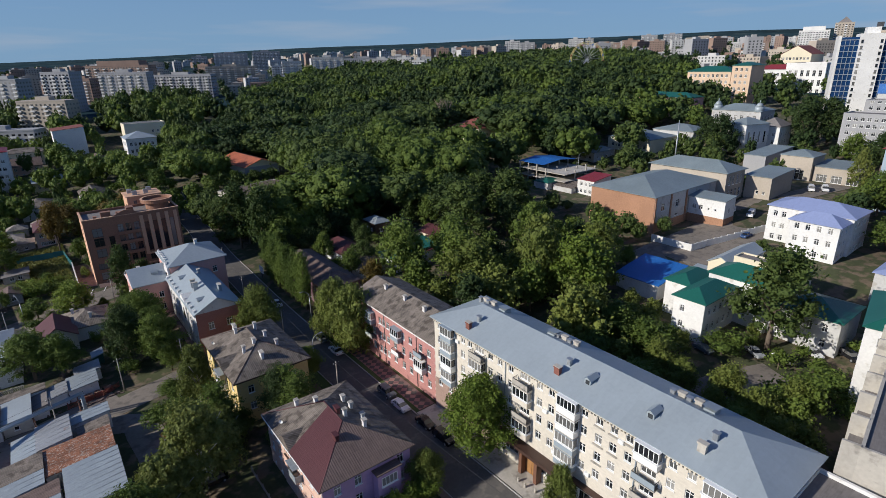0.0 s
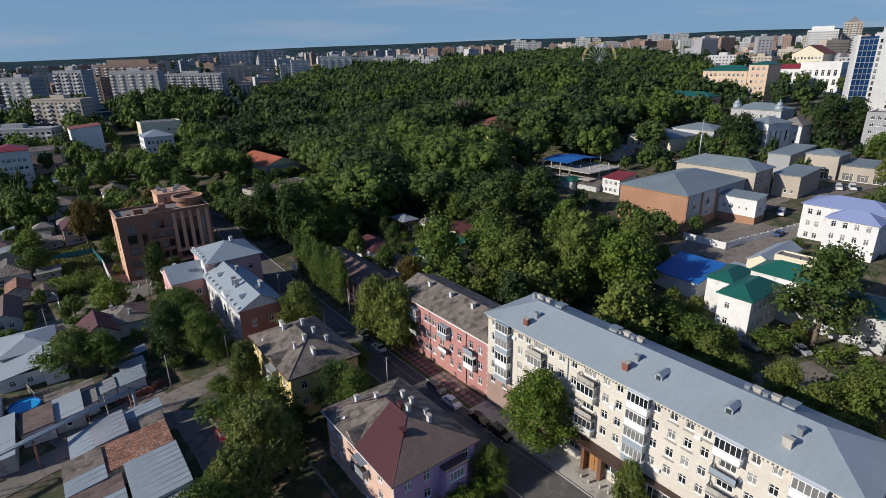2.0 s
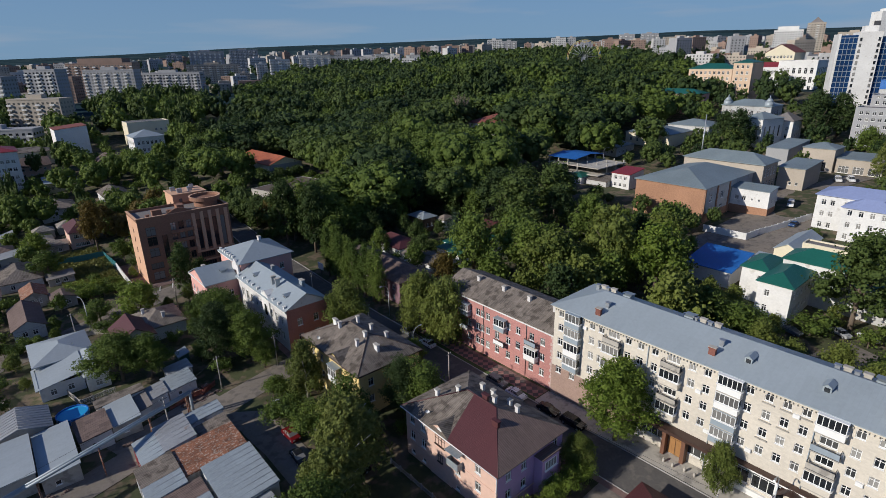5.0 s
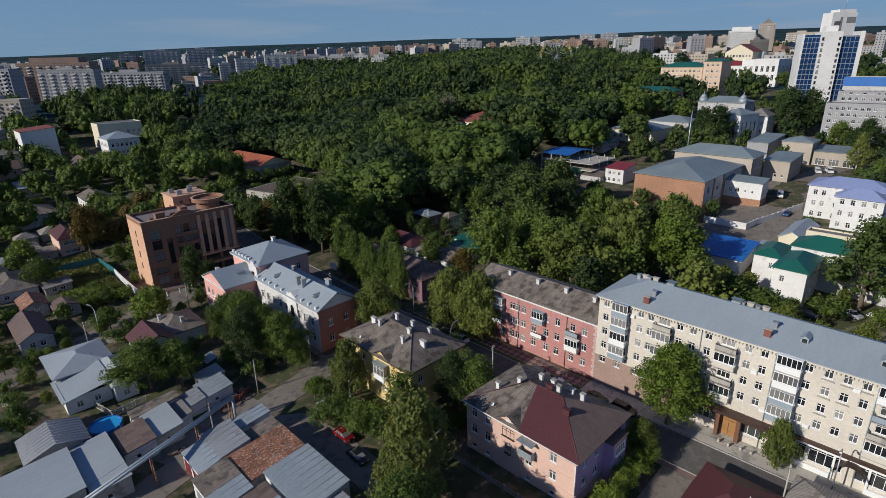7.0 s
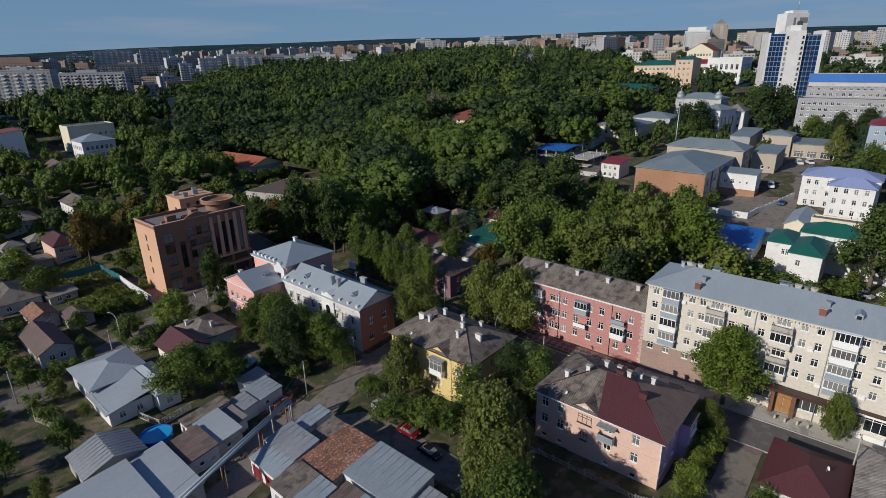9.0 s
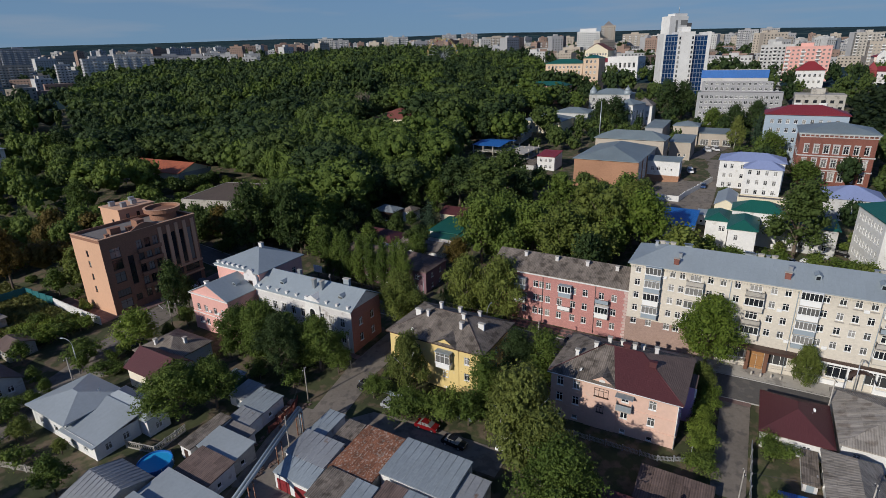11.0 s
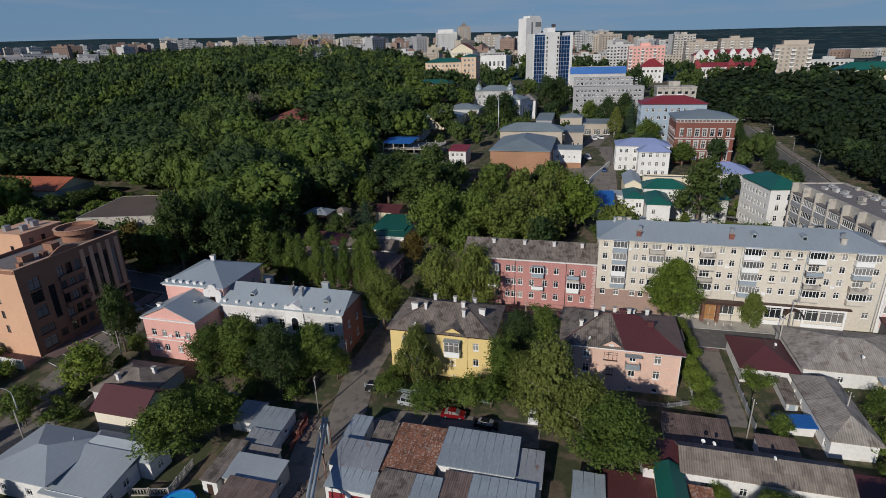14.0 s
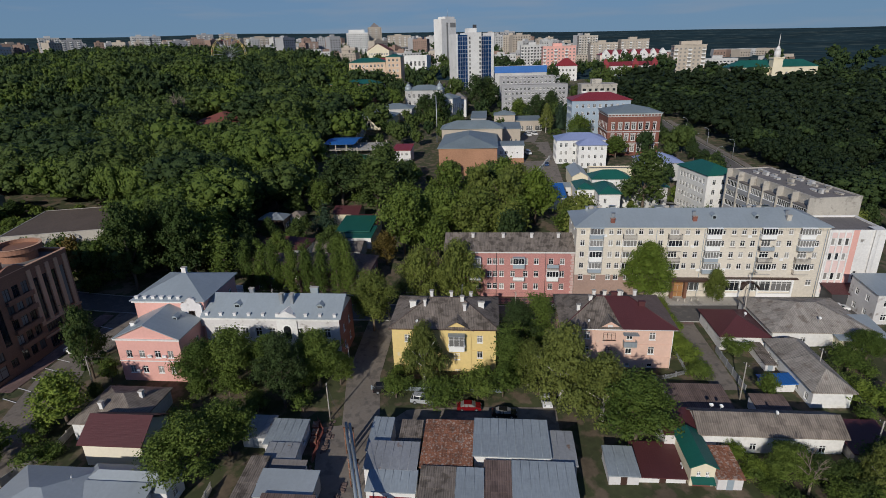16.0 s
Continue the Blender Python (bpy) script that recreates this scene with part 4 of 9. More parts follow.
# ---- behind the long block: clinic, school, offices ----
R2, R3 = [1.2, 4.6], [1.2, 4.6, 8.0]
building("clinic_wing", "white two-storey clinic wing with a green roof", 103.8, 117.8, 47.2, 54.0, 4.2, 13.0, WHITE, GREENROOF, "hip", 1.9, 0.5, sides={"R": grid_windows(spread(14, 5), [2.0, 5.6], 1.1, 1.6), "F": grid_windows([2.0], [2.0, 5.6], 1.0, 1.5)}, category="clinic")
building("clinic_wing", "white clinic wing with a green metal roof", 110.8, 122.0, 54.3, 60.2, 4.6, 12.9, WHITE, GREENROOF, "hip", 1.6, 0.5, sides={"F": grid_windows([3.9, 4.8], [5.2], 0.7, 1.6)}, category="clinic")
building("clinic_wing", "taller white clinic wing under a dark green roof", 118.2, 127.0, 40.5, 54.0, 4.6, 14.6, WHITE, GREENROOF, "hip", 2.4, 0.4, sides={"F": grid_windows([2, 4.5], [2.2, 5.8], 1.0, 1.5), "R": grid_windows(spread(8.8, 3), [2.2, 5.8], 1.0, 1.5)}, category="clinic")
building("clinic_wing", "white three-storey clinic with a dark green roof", 104.2, 122.2, 12.4, 22.4, 4.0, 18.9, WHITE, GREENROOF, "hip", 2.6, 0.5, spin=11.0,
         sides={"F": grid_windows([2.5, 5.5], [5.2, 8.4, 11.6], 1.1, 1.7), "L": grid_windows(spread(18, 8), [1.8, 5.2, 8.4, 11.6], 1.1, 1.7)}, category="clinic")
building("shed", "low building with a bright blue sheet roof", 113.6, 126.0, 63.6, 75.0, 4.6, 9.2, WHITE, BLUEROOF, "shed", 2.0, 0.5, axis="y", category="shed")
building("office", "pale yellow office with a blank wall and flat roof", 128.4, 132.6, 38.0, 53.4, 5.6, 15.8, PALEYELLOW, BITUMEN, "flat", parapet=0.5, category="office")
building("office", "lower pale yellow wing under a grey sheet roof", 128.6, 146.0, 53.6, 59.4, 5.6, 13.2, PALEYELLOW, METAL, "gable", 1.8, 0.3, axis="y", sides={"F": grid_windows([2.2], [2.6], 1.8, 1.6, "three")}, category="office")
building("shed", "small white lean-to beside the yellow wing", 128.0, 133.0, 59.7, 64.0, 5.6, 9.4, WHITE, METAL, "shed", 0.5, 0.25, axis="y", sides={"F": grid_windows([1.4, 2.9], [1.2], 0.8, 0.9, "one")}, category="shed")
building("office", "white three-storey office with a lilac-blue roof", 164.8, 177.0, 40.7, 61.4, 10.8, 21.0, WHITE, LILACROOF, "hip", 2.3, 0.5,
         sides={"F": grid_windows([2.0, 4.2, 7.6], [0.5, 3.9, 7.3], 1.1, 1.6), "L": grid_windows(spread(14, 5), [0.5, 3.9, 7.3], 1.1, 1.6), "R": grid_windows(spread(14, 5), [0.5, 3.9, 7.3], 1.1, 1.6)}, category="office")
building("office", "projecting white office wing under a lilac-blue roof", 157.7, 165.0, 41.4, 53.0, 10.4, 19.9, WHITE, LILACROOF, "hip", 2.2, 0.5,
         sides={"F": grid_windows([1.8, 4.4, 7.0, 9.6], [0.5, 3.9, 7.3], 1.1, 1.6), "L": grid_windows([2.0, 5.0], [3.9, 7.3], 1.1, 1.6), "R": grid_windows([2.0, 5.0], [0.5, 3.9, 7.3], 1.1, 1.6)}, category="office")
# white walls in the darker plaster, imitating cloud shade
building("office", "white office with a pale blue hip roof", 146.0, 160.0, 14.0, 30.0, 8.4, 14.5, AGED_SHADED, LILACROOF, "hip", 3.0, 0.5, category="office")
school_hall = building("school", "orange brick school hall with a grey metal roof", 148.6, 186.2, 87.4, 111.2, 9.0, 20.9, ORANGEBRICK, METAL_TEAL, "hip", 3.6, 0.6,
         other={"R": AGED_SHADED}, sides={"R": grid_windows([5.0, 13.4], [6.8], 1.9, 2.4) + grid_windows([5.0, 13.4], [3.9], 1.8, 0.8, "one") + [(9.4, 0.1, 1.6, 2.4, "two")]}, category="school", plinth=(3.4, ORANGEBRICK))
w, d, H = school_hall["size"]
for v in (-d / 2 + 0.5, -d / 2 + 9.2, -d / 2 + 18.4):
    part("pilaster", boxes((w / 2 + 0.004, w / 2 + 0.3, v - 0.35, v + 0.35, -1.0, H)), ORANGEBRICK, school_hall, "brick corner strip")
building("school", "tall rendered school block with a grey hip roof", 186.6, 200.0, 84.4, 113.2, 9.6, 23.6, PANEL_WARM, METAL_TEAL, "hip", 3.0, 0.7, sides={"R": grid_windows(spread(13.4, 4), [4.6, 9.4], 1.4, 3.2)}, category="school")
building("annex", "white two-storey annex on a brick base", 168.4, 175.0, 75.2, 87.1, 9.2, 18.4, WHITE, METAL_TEAL, "shed", 0.9, 0.3, axis="y", sides={"F": grid_windows([2.0, 4.2], [5.4], 1.3, 1.5) + grid_windows([6.8, 9.0], [5.6], 0.6, 0.8, "one"), "R": grid_windows([3, 7], [5.2], 1.2, 1.5)}, category="school", plinth=(3.6, ORANGEBRICK))
building("annex", "grey rendered school annex with a metal roof", 200.2, 218.0, 75.2, 83.9, 13.6, 21.4, PANEL_WARM, METAL_TEAL, "shed", 1.0, 0.4, axis="y", sides={"F": grid_windows([4.4, 6.6], [1.6], 0.9, 1.1, "one")}, category="school")
brick_house = building("public_building", "red brick three-storey house with pale cornice and grey roof", 181.0, 203.0, 14.0, 37.0, 10.8, 30.0, REDBRICK, METAL_TEAL, "hip", 2.9, 0.8,
         sides={"F": grid_windows(spread(23, 7), [2, 7, 12], 1.5, 2.8), "R": grid_windows(spread(22, 6), [2, 7, 12], 1.5, 2.8), "L": grid_windows(spread(22, 6), [2, 7, 12], 1.5, 2.8)}, category="public building")
w, d, H = brick_house["size"]
for z0, z1, out, mat_ in ((H - 0.55, H + 0.04, 0.55, AGED_SHADED), (H - 1.5, H - 1.25, 0.25, AGED_SHADED), (10.9, 11.3, 0.3, AGED_SHADED), (5.7, 6.1, 0.3, AGED_SHADED)):
    part("cornice", boxes((-w / 2 - out, w / 2 + out, -d / 2 - out, -d / 2 - 0.004, z0, z1), (-w / 2 - out, -w / 2 - 0.004, -d / 2 + 0.002, d / 2, z0, z1), (w / 2 + 0.004, w / 2 + out, -d / 2 + 0.002, d / 2, z0, z1)), mat_, brick_house, "pale moulded cornice")
for k in range(17):
    part("bracket", boxes((-0.16, 0.16, -d / 2 - 0.5, -d / 2 - 0.004, H - 1.2, H - 0.56)), AGED_SHADED, brick_house, m=pose(-w / 2 + w * k / 16, 0, 0))
for u in spread(23, 7):
    for v in (2, 7, 12):
        c = u - w / 2
        part("surround", boxes(*((c + a, c + b, -d / 2 - 0.14, -d / 2 - 0.004, v + e, v + f) for a, b, e, f in ((-1.05, -0.76, -0.2, 3.0), (0.76, 1.05, -0.2, 3.0), (-1.15, 1.15, 3.002, 3.4)))), AGED_SHADED, brick_house)
for k in range(8):
    part("pilaster", boxes((-0.3, 0.3, -d / 2 - 0.22, -d / 2 - 0.004, -1, H - 1.52)), REDBRICK, brick_house, m=pose(-w / 2 + 0.4 + (w - 0.8) * k / 7, 0, 0))
building("apartment_block", "pale blue four-storey block with a red roof", 212.0, 230.0, 20.0, 49.0, 12.0, 33.2, BLUEWALL, REDROOF, "hip", 3.2, 0.6,
         sides={"F": grid_windows(spread(28, 9), [2, 6, 10, 14, 17.6], 1.3, 1.7), "L": grid_windows(spread(18, 5), [2, 6, 10, 14, 17.6], 1.3, 1.7)}, category="apartment block")
concrete_block = building("apartment_block", "raw concrete block with stepped glazed bays and flat roof", 63.55, 99.55, 1.15, 13.05, 2.4, 21.8, CONCRETE, BITUMEN, "flat", spin=8.7, parapet=0.5, category="apartment block")
shop_house = building("shop_house", "white and pink building with a flat dark roof", 50.4, 62.0, 1.0, 13.2, 1.5, 17.6, WHITE, BITUMEN, "flat", sides={"F": grid_windows([1.2, 2.7, 4.2], [4.5, 9.4, 13.0], 0.8, 1.7, "one") + [(7.4, 13.6, 0.8, 0.9, "one"), (7.4, 4.5, 0.8, 2.2, "one")]}, category="shop")
building("apartment_block", "grey five-storey panel block with balconies", 283.0, 295.0, 42.0, 83.0, 21.0, 36.6, PANEL, BITUMEN, "flat", sides={"F": grid_windows(spread(41, 16), [1.2, 4.2, 7.2, 10.2, 13.0], 1.5, 1.5)}, category="apartment block")
building("apartment_block", "grey panel block behind another block", 312.0, 324.0, 47.0, 84.0, 24.0, 40.4, PANEL, BITUMEN, "flat", sides={"F": grid_windows(spread(42, 14), [9, 12.5, 15.5], 1.5, 1.6)}, category="apartment block")


# ---- details of the near buildings ----
def comb(L, zs, rails, step, bar, thick):
    """Upright bars joined by rails, cut from one plate: from x = 0 to L, bands between the heights zs, rails in the bands named."""
    bm, xs = bmesh.new(), [0.0]
    while xs[-1] < L - step - 0.05:
        xs += [xs[-1] + step - bar, xs[-1] + step]
    xs.append(L)
    for i in range(len(xs) - 1):
        for j in range(len(zs) - 1):
            if i % 2 or j in rails:
                quad(bm, (xs[i], 0, zs[j]), (xs[i + 1], 0, zs[j]), (xs[i + 1], 0, zs[j + 1]), (xs[i], 0, zs[j + 1]))
    bmesh.ops.remove_doubles(bm, verts=bm.verts, dist=0.001)
    made = bmesh.ops.extrude_face_region(bm, geom=bm.faces[:])
    bmesh.ops.translate(bm, vec=(0, thick, 0), verts=[v for v in made["geom"] if isinstance(v, bmesh.types.BMVert)])
    bmesh.ops.recalc_face_normals(bm, faces=bm.faces)
    return bm


bpy.context.view_layer.update()


def dormer(b, x, y, z, w=1.0, h=0.9, d=1.9, roof=None):
    """A small roof window in the front slope, its sill at z."""
    c = part("dormer", boxes((-w / 2, w / 2, 0, d, -0.3, h)), roof or METAL, b, m=pose(x, y, z))
    bm = bmesh.new()
    quad(bm, (-w / 2 - 0.15, -0.2, h), (0, -0.2, h + 0.45), (0, d, h + 0.45), (-w / 2 - 0.15, d, h))
    quad(bm, (0, -0.2, h + 0.45), (w / 2 + 0.15, -0.2, h), (w / 2 + 0.15, d, h), (0, d, h + 0.45))
    tri3(bm, (-w / 2, -0.02, h), (w / 2, -0.02, h), (0, -0.02, h + 0.4))
    part("dormer_roof", bm, roof or METAL, c)
    part("pane", boxes((-w / 2 + 0.18, w / 2 - 0.18, -0.03, -0.004, 0.08, h - 0.12)), GLASS, c)
    return c


def vent(b, x, y, z, h=0.9):
    c = part("vent", boxes((-0.3, 0.3, -0.25, 0.25, -0.6, h)), STEEL, b, m=pose(x, y, z))
    part("cap", boxes((-0.42, 0.42, -0.36, 0.36, h + 0.1, h + 0.16), (-0.04, 0.04, -0.04, 0.04, h + 0.001, h + 0.1)), STEEL, c)


def balcony(b, u, z, w, style, d=1.15, front=-6.2, panel=None):
    """A balcony on the front wall; its floor at z. Styles: open railing, glazed box, panelled parapet."""
    panel = panel or GREYPAINT
    c = part("balcony", boxes((-w / 2, w / 2, -d, -0.004, -0.16, 0)), CONCRETE, b, m=pose(u, front, z))
    if style == "open":
        part("railing", comb(w - 0.06, (0.0, 0.06, 1.0, 1.06), (0, 2), 0.16, 0.036, 0.04), DARKSTEEL, c, m=pose(-w / 2 + 0.03, -d + 0.01, 0.004))
        for sx in (-1, 1):
            part("railing", comb(d - 0.08, (0.0, 0.06, 1.0, 1.06), (0, 2), 0.18, 0.036, 0.04), DARKSTEEL, c, m=pose(sx * (w / 2 - 0.06), -d + 0.06, 0.004, 0, 0, 90))
        part("parapet_sheet", boxes((-w / 2 + 0.02, w / 2 - 0.02, -d - 0.03, -d - 0.004, 0.12, 0.95)), panel, c)
    else:
        part("parapet", boxes((-w / 2, w / 2, -d, -d + 0.08, 0.002, 1.05), (-w / 2, -w / 2 + 0.08, -d + 0.08, -0.004, 0.002, 1.05), (w / 2 - 0.08, w / 2, -d + 0.08, -0.004, 0.002, 1.05)), panel, c)
        if style == "glazed":
            add_window(c, 0, -d + 0.03, 1.06, 0, w, 1.5, "strip")
            for sx, t in ((-1, 270), (1, 90)):
                add_window(c, sx * (w / 2 - 0.03), -d / 2 - 0.02, 1.06, t, d - 0.14, 1.5, "one")
            part("balcony_roof", boxes((-w / 2 - 0.06, w / 2 + 0.06, -d - 0.08, -0.004, 2.58, 2.66)), panel, c)
    return c


# cream block: balconies, cornice, pipes, chimneys, shops
for k, z in enumerate(ROWS5):
    f = z - 0.75
    balcony(cream, 4.5 - 28, f, 3.0, "glazed", panel=(GREYPAINT, WHITEPAINT, GREYPAINT, GREYPAINT)[k])
    balcony(cream, 12.2 - 28, f, 3.1, "open" if k == 3 else "glazed", panel=(CONCRETE, CREAM, CREAM, CONCRETE)[k])
    balcony(cream, 22.4 - 28, f, 3.1, "open" if k in (1, 3) else "glazed", panel=(CREAM, CONCRETE, CREAM, CONCRETE)[k])
    balcony(cream, 30.9 - 28, f, 3.2, "glazed", panel=(GREYPAINT, GREYPAINT, WHITEPAINT, WHITEPAINT)[k])
    balcony(cream, 42.9 - 28, f, 3.2, "open" if k in (1, 2) else "glazed", panel=(CREAM, CONCRETE, GREYPAINT, WHITEPAINT)[k])
    balcony(cream, 51.3 - 28, f, 3.2, "glazed" if k != 1 else "parapet", panel=(CREAM, CONCRETE, GREYPAINT, WHITEPAINT)[k])
cor = boxes((-28.2, 28.2, -6.45, -6.204, 17.2, 17.5))
for k in range(112):
    x = -28 + 0.25 + k * 0.5
    box(cor, x - 0.1, x + 0.1, -6.5, -6.21, 16.9, 17.196)
part("cornice", cor, CREAM, cream)
for u in (18.3, 29.0, 41.2, 55.6):
    pb = bmesh.new()
    rod(pb, (u - 28, -6.34, 0), (u - 28, -6.34, 17.1), 0.07, None, 6)
    part("downpipe", pb, GREYPAINT, cream)
for u, v in ((-19.7, -5.2), (-1.0, -4.6), (19.8, -4.4)):
    z = 17.7 + 2.7 * (v + 6.8) / 6.8
    chimney(cream, u, v, z, 0.95, 0.55, 1.2, REDBRICK if u < 0 else CONCRETE)
    vent(cream, u + 0.4, v + 2.0, z + 0.8)
for u in (3.6, 13.0):
    dormer(cream, u, -3.9, 18.75)
for u in (-23.5, -21.5, -5.5, -3.2, 13.6, 15.8):
    chimney(cream, u, 2.2, 19.4, 0.9, 0.5, 0.9, CONCRETE)
    vent(cream, u - 1.1, 1.9, 19.5, 0.7)
for u in (-18.5, -7.5, 17.5):
    hb = bmesh.new()
    quad(hb, (-0.9, -0.2, 1.1), (0.9, -0.2, 1.1), (0.9, 1.8, 0.7), (-0.9, 1.8, 0.7))
    box(hb, -0.7, 0.7, 0, 1.5, -0.5, 0.66)
    part("roof_hatch", hb, METAL, cream, m=pose(u, 1.2, 19.6))
bc = bmesh.new()
wall_side(bc, pose(-28.05, -6.26, 0), 17.4, 5.5, [(u + 0.05, 4.2, 1.15, 1.3) for u in (1.5, 4.5, 8, 9.8, 12.2, 14.8)], 0.06, -0.6)
part("base_course", bc, surf("brownish_tile", (0.34, 0.235, 0.19), 0.8, var=0.2, pattern="brick"), cream, "brownish tiled base course")
part("shop_canopy", boxes((-10.4, 3.0, -8.0, -6.21, 4.75, 5.0), (-10.4, 3.0, -8.05, -8.004, 4.5, 5.05)), BROWNPAINT, cream, "dark brown shop canopy")
part("shop_canopy", boxes((4.2, 23.2, -7.2, -6.21, 4.95, 5.15)), BROWNPAINT, cream, "dark brown shop canopy")
part("shop_fascia", boxes((5.0, 22.6, -6.62, -6.21, 4.25, 4.9), (5.0, 5.4, -6.6, -6.21, 0.2, 4.246), (22.2, 22.6, -6.6, -6.21, 0.2, 4.246), (10.5, 10.8, -6.6, -6.21, 0.2, 4.246), (14.6, 14.9, -6.6, -6.21, 0.2, 4.246), (5.4, 10.5, -6.6, -6.21, 0.2, 1.1), (14.9, 22.2, -6.6, -6.21, 0.2, 1.1)), WHITEPAINT, cream, "white shop front frame")
ORANGE = surf("ochre_portal_wood", (0.34, 0.17, 0.06), 0.6, var=0.2)
portal = part("shop_portal", boxes((-5.3, -4.7, -7.4, -6.21, -0.3, 4.4), (-2.2, -1.6, -7.4, -6.21, -0.3, 4.4), (-5.3, -1.6, -7.5, -6.21, 4.403, 4.74)), surf("brown_portal_tile", (0.16, 0.075, 0.045), 0.6, var=0.2), cream, "brown tiled shop portal")
part("door", boxes((-4.6, -3.5, -6.36, -6.21, 0.1, 2.9), (-3.4, -2.3, -6.36, -6.21, 0.1, 2.9), (-4.6, -2.3, -6.36, -6.21, 3.0, 3.9)), ORANGE, portal, "ochre wooden double door")
part("step", boxes((-5.8, -1.1, -8.6, -6.5, -0.6, -0.05), (-6.2, -0.7, -9.0, -6.5, -0.6, -0.22)), CONCRETE, cream)
arch = bmesh.new()
for k in range(10):
    a0, a1 = math.pi * k / 10, math.pi * (k + 1) / 10
    quad(arch, (12.7 + 1.9 * math.cos(a0), -8.2, 2.6 + 1.9 * math.sin(a0)), (12.7 + 1.9 * math.cos(a1), -8.2, 2.6 + 1.9 * math.sin(a1)), (12.7 + 1.9 * math.cos(a1), -6.2, 2.6 + 1.9 * math.sin(a1)), (12.7 + 1.9 * math.cos(a0), -6.2, 2.6 + 1.9 * math.sin(a0)))
part("arched_awning", arch, BROWNPAINT, cream, "brown arched awning over a shop door")
for u, z in ((6.6, 16.6), (26.6, 13.9), (39.0, 16.4), (44.3, 13.6), (28.6, 8.0), (16.0, 11.0), (34.4, 8.2), (46.8, 10.8), (10.9, 14.0), (52.9, 8.6)):
    part("air_conditioner", boxes((-0.4, 0.4, -0.32, -0.004, 0, 0.55), (-0.36, 0.36, -0.34, -0.322, 0.04, 0.5)), WHITEPAINT, cream, m=pose(u - 28, -6.2, z - 1.3))
for u, r in ((35.6, 3), (37.8, 3), (35.6, 2), (37.8, 2), (35.6, 1), (40, 3)):
    part("flower_shelf", boxes((-0.75, 0.75, -0.3, -0.004, 0, 0.12)), CONCRETE, cream, m=pose(u - 28, -6.2, ROWS5[r] - 0.35))

w, d, H = shop_house["size"]
part("stripe", boxes((-1.0, 0.3, -d / 2 - 0.06, -d / 2 - 0.004, 0, H + 0.6)), ROSE, shop_house, "rose painted vertical stripe")
corner = bmesh.new()
arc = [(w / 2 - 2.6 + 2.9 * math.sin(q), -d / 2 + 2.6 - 2.9 * math.cos(q)) for q in [math.pi / 2 * k / 10 for k in range(11)]]
for p, q in zip(arc, arc[1:]):
    quad(corner, (*p, -1.2), (*q, -1.2), (*q, H + 0.62), (*p, H + 0.62))
    tri3(corner, (*p, H + 0.62), (*q, H + 0.62), (w / 2 - 2.6, -d / 2 + 2.6, H + 0.62))
for cx in (-5.6, -4.15, -2.65, -1.2):
    part("pilaster", boxes((cx - 0.16, cx + 0.16, -d / 2 - 0.16, -d / 2 - 0.004, 3.8, H + 0.6)), WHITE, shop_house, "white pilaster strip")
for cx in (-4.9, -3.4, -1.9):
    for z0, z1 in ((1.2, 4.4), (6.3, 9.3), (11.2, 12.9), (14.8, 16.1)):
        part("spandrel", boxes((cx - 0.55, cx + 0.55, -d / 2 - 0.05, -d / 2 - 0.004, z0, min(z1, H))), PALEROSE, shop_house, "pale pink wall panel")
part("rounded_corner", corner, WHITE, shop_house, "rounded white corner")

# pink block
for u in (12.6, 5.2, 24.0):
    uu = {12.6: 82.8, 5.2: 74.6, 24.0: 93.4}[u]
    for k, z in enumerate((4.6, 7.9)):
        balcony(pink, 85 - uu, z, 2.8, "glazed" if (k + int(u)) % 2 else "open", front=-6.0, panel=WHITEPAINT if k == 0 else GREYPAINT)
for u in (-9.0, -1.5, 5.5, 12.0):
    chimney(pink, u, -1.6, 13.6, 0.7, 0.6, 1.5, GREYWALL)
part("cornice", boxes((-15.6, 15.6, -6.4, -6.004, 11.55, 11.85)), WHITE, pink)
qb = bmesh.new()
for k in range(16):
    box(qb, 15.0 - (0.35 if k % 2 else 0.1), 15.5, -6.12, -6.004, 0.3 + k * 0.7, 0.3 + k * 0.7 + 0.55)
part("quoin_strip", qb, surf("rosy_white_paint", (0.55, 0.42, 0.38), 0.9), pink, "pale corner stones on pink brick")
for u in (8.7, -3.2, -14.0):
    pb = bmesh.new()
    rod(pb, (u, -6.1, 0), (u, -6.1, 11.6), 0.06, None, 6)
    part("downpipe", pb, DARKSTEEL, pink)

# peach and lilac house: metal half of the roof, gable, balcony, bay, chimneys
def on_hip(b, x, y, rise, over, lift=0.0):
    w, d, H = b["size"]
    X, Y = w / 2 + over, d / 2 + over
    k = min(1.0, (Y - abs(y)) / Y, (X - abs(x)) / Y)
    return H + 0.12 + rise * max(0.0, k) + lift


w, d, H = mauve["size"]
X, Y = w / 2 + 0.6, d / 2 + 0.6
ms = bmesh.new()
quad(ms, (0.6, -Y - 0.08, H + 0.2), (X, -Y - 0.08, H + 0.2), (X - Y, 0, H + 3.42), (-1.6, 0, H + 3.42))
quad(ms, (0.6, -Y - 0.08, H + 0.06), (X, -Y - 0.08, H + 0.06), (X, -Y - 0.08, H + 0.2), (0.6, -Y - 0.08, H + 0.2))
part("roof_sheet", ms, MAROON, mauve, "maroon metal half of the roof")
ridge = bmesh.new()
for a, c in (((X, -Y, H + 0.2), (X - Y, 0, H + 3.45)), ((X - Y, 0, H + 3.42), (-X + Y, 0, H + 3.42)), ((-X, -Y, H + 0.15), (-X + Y, 0, H + 3.4))):
    rod(ridge, a, c, 0.09, None, 6)
part("ridge_cap", ridge, MAROON, mauve)
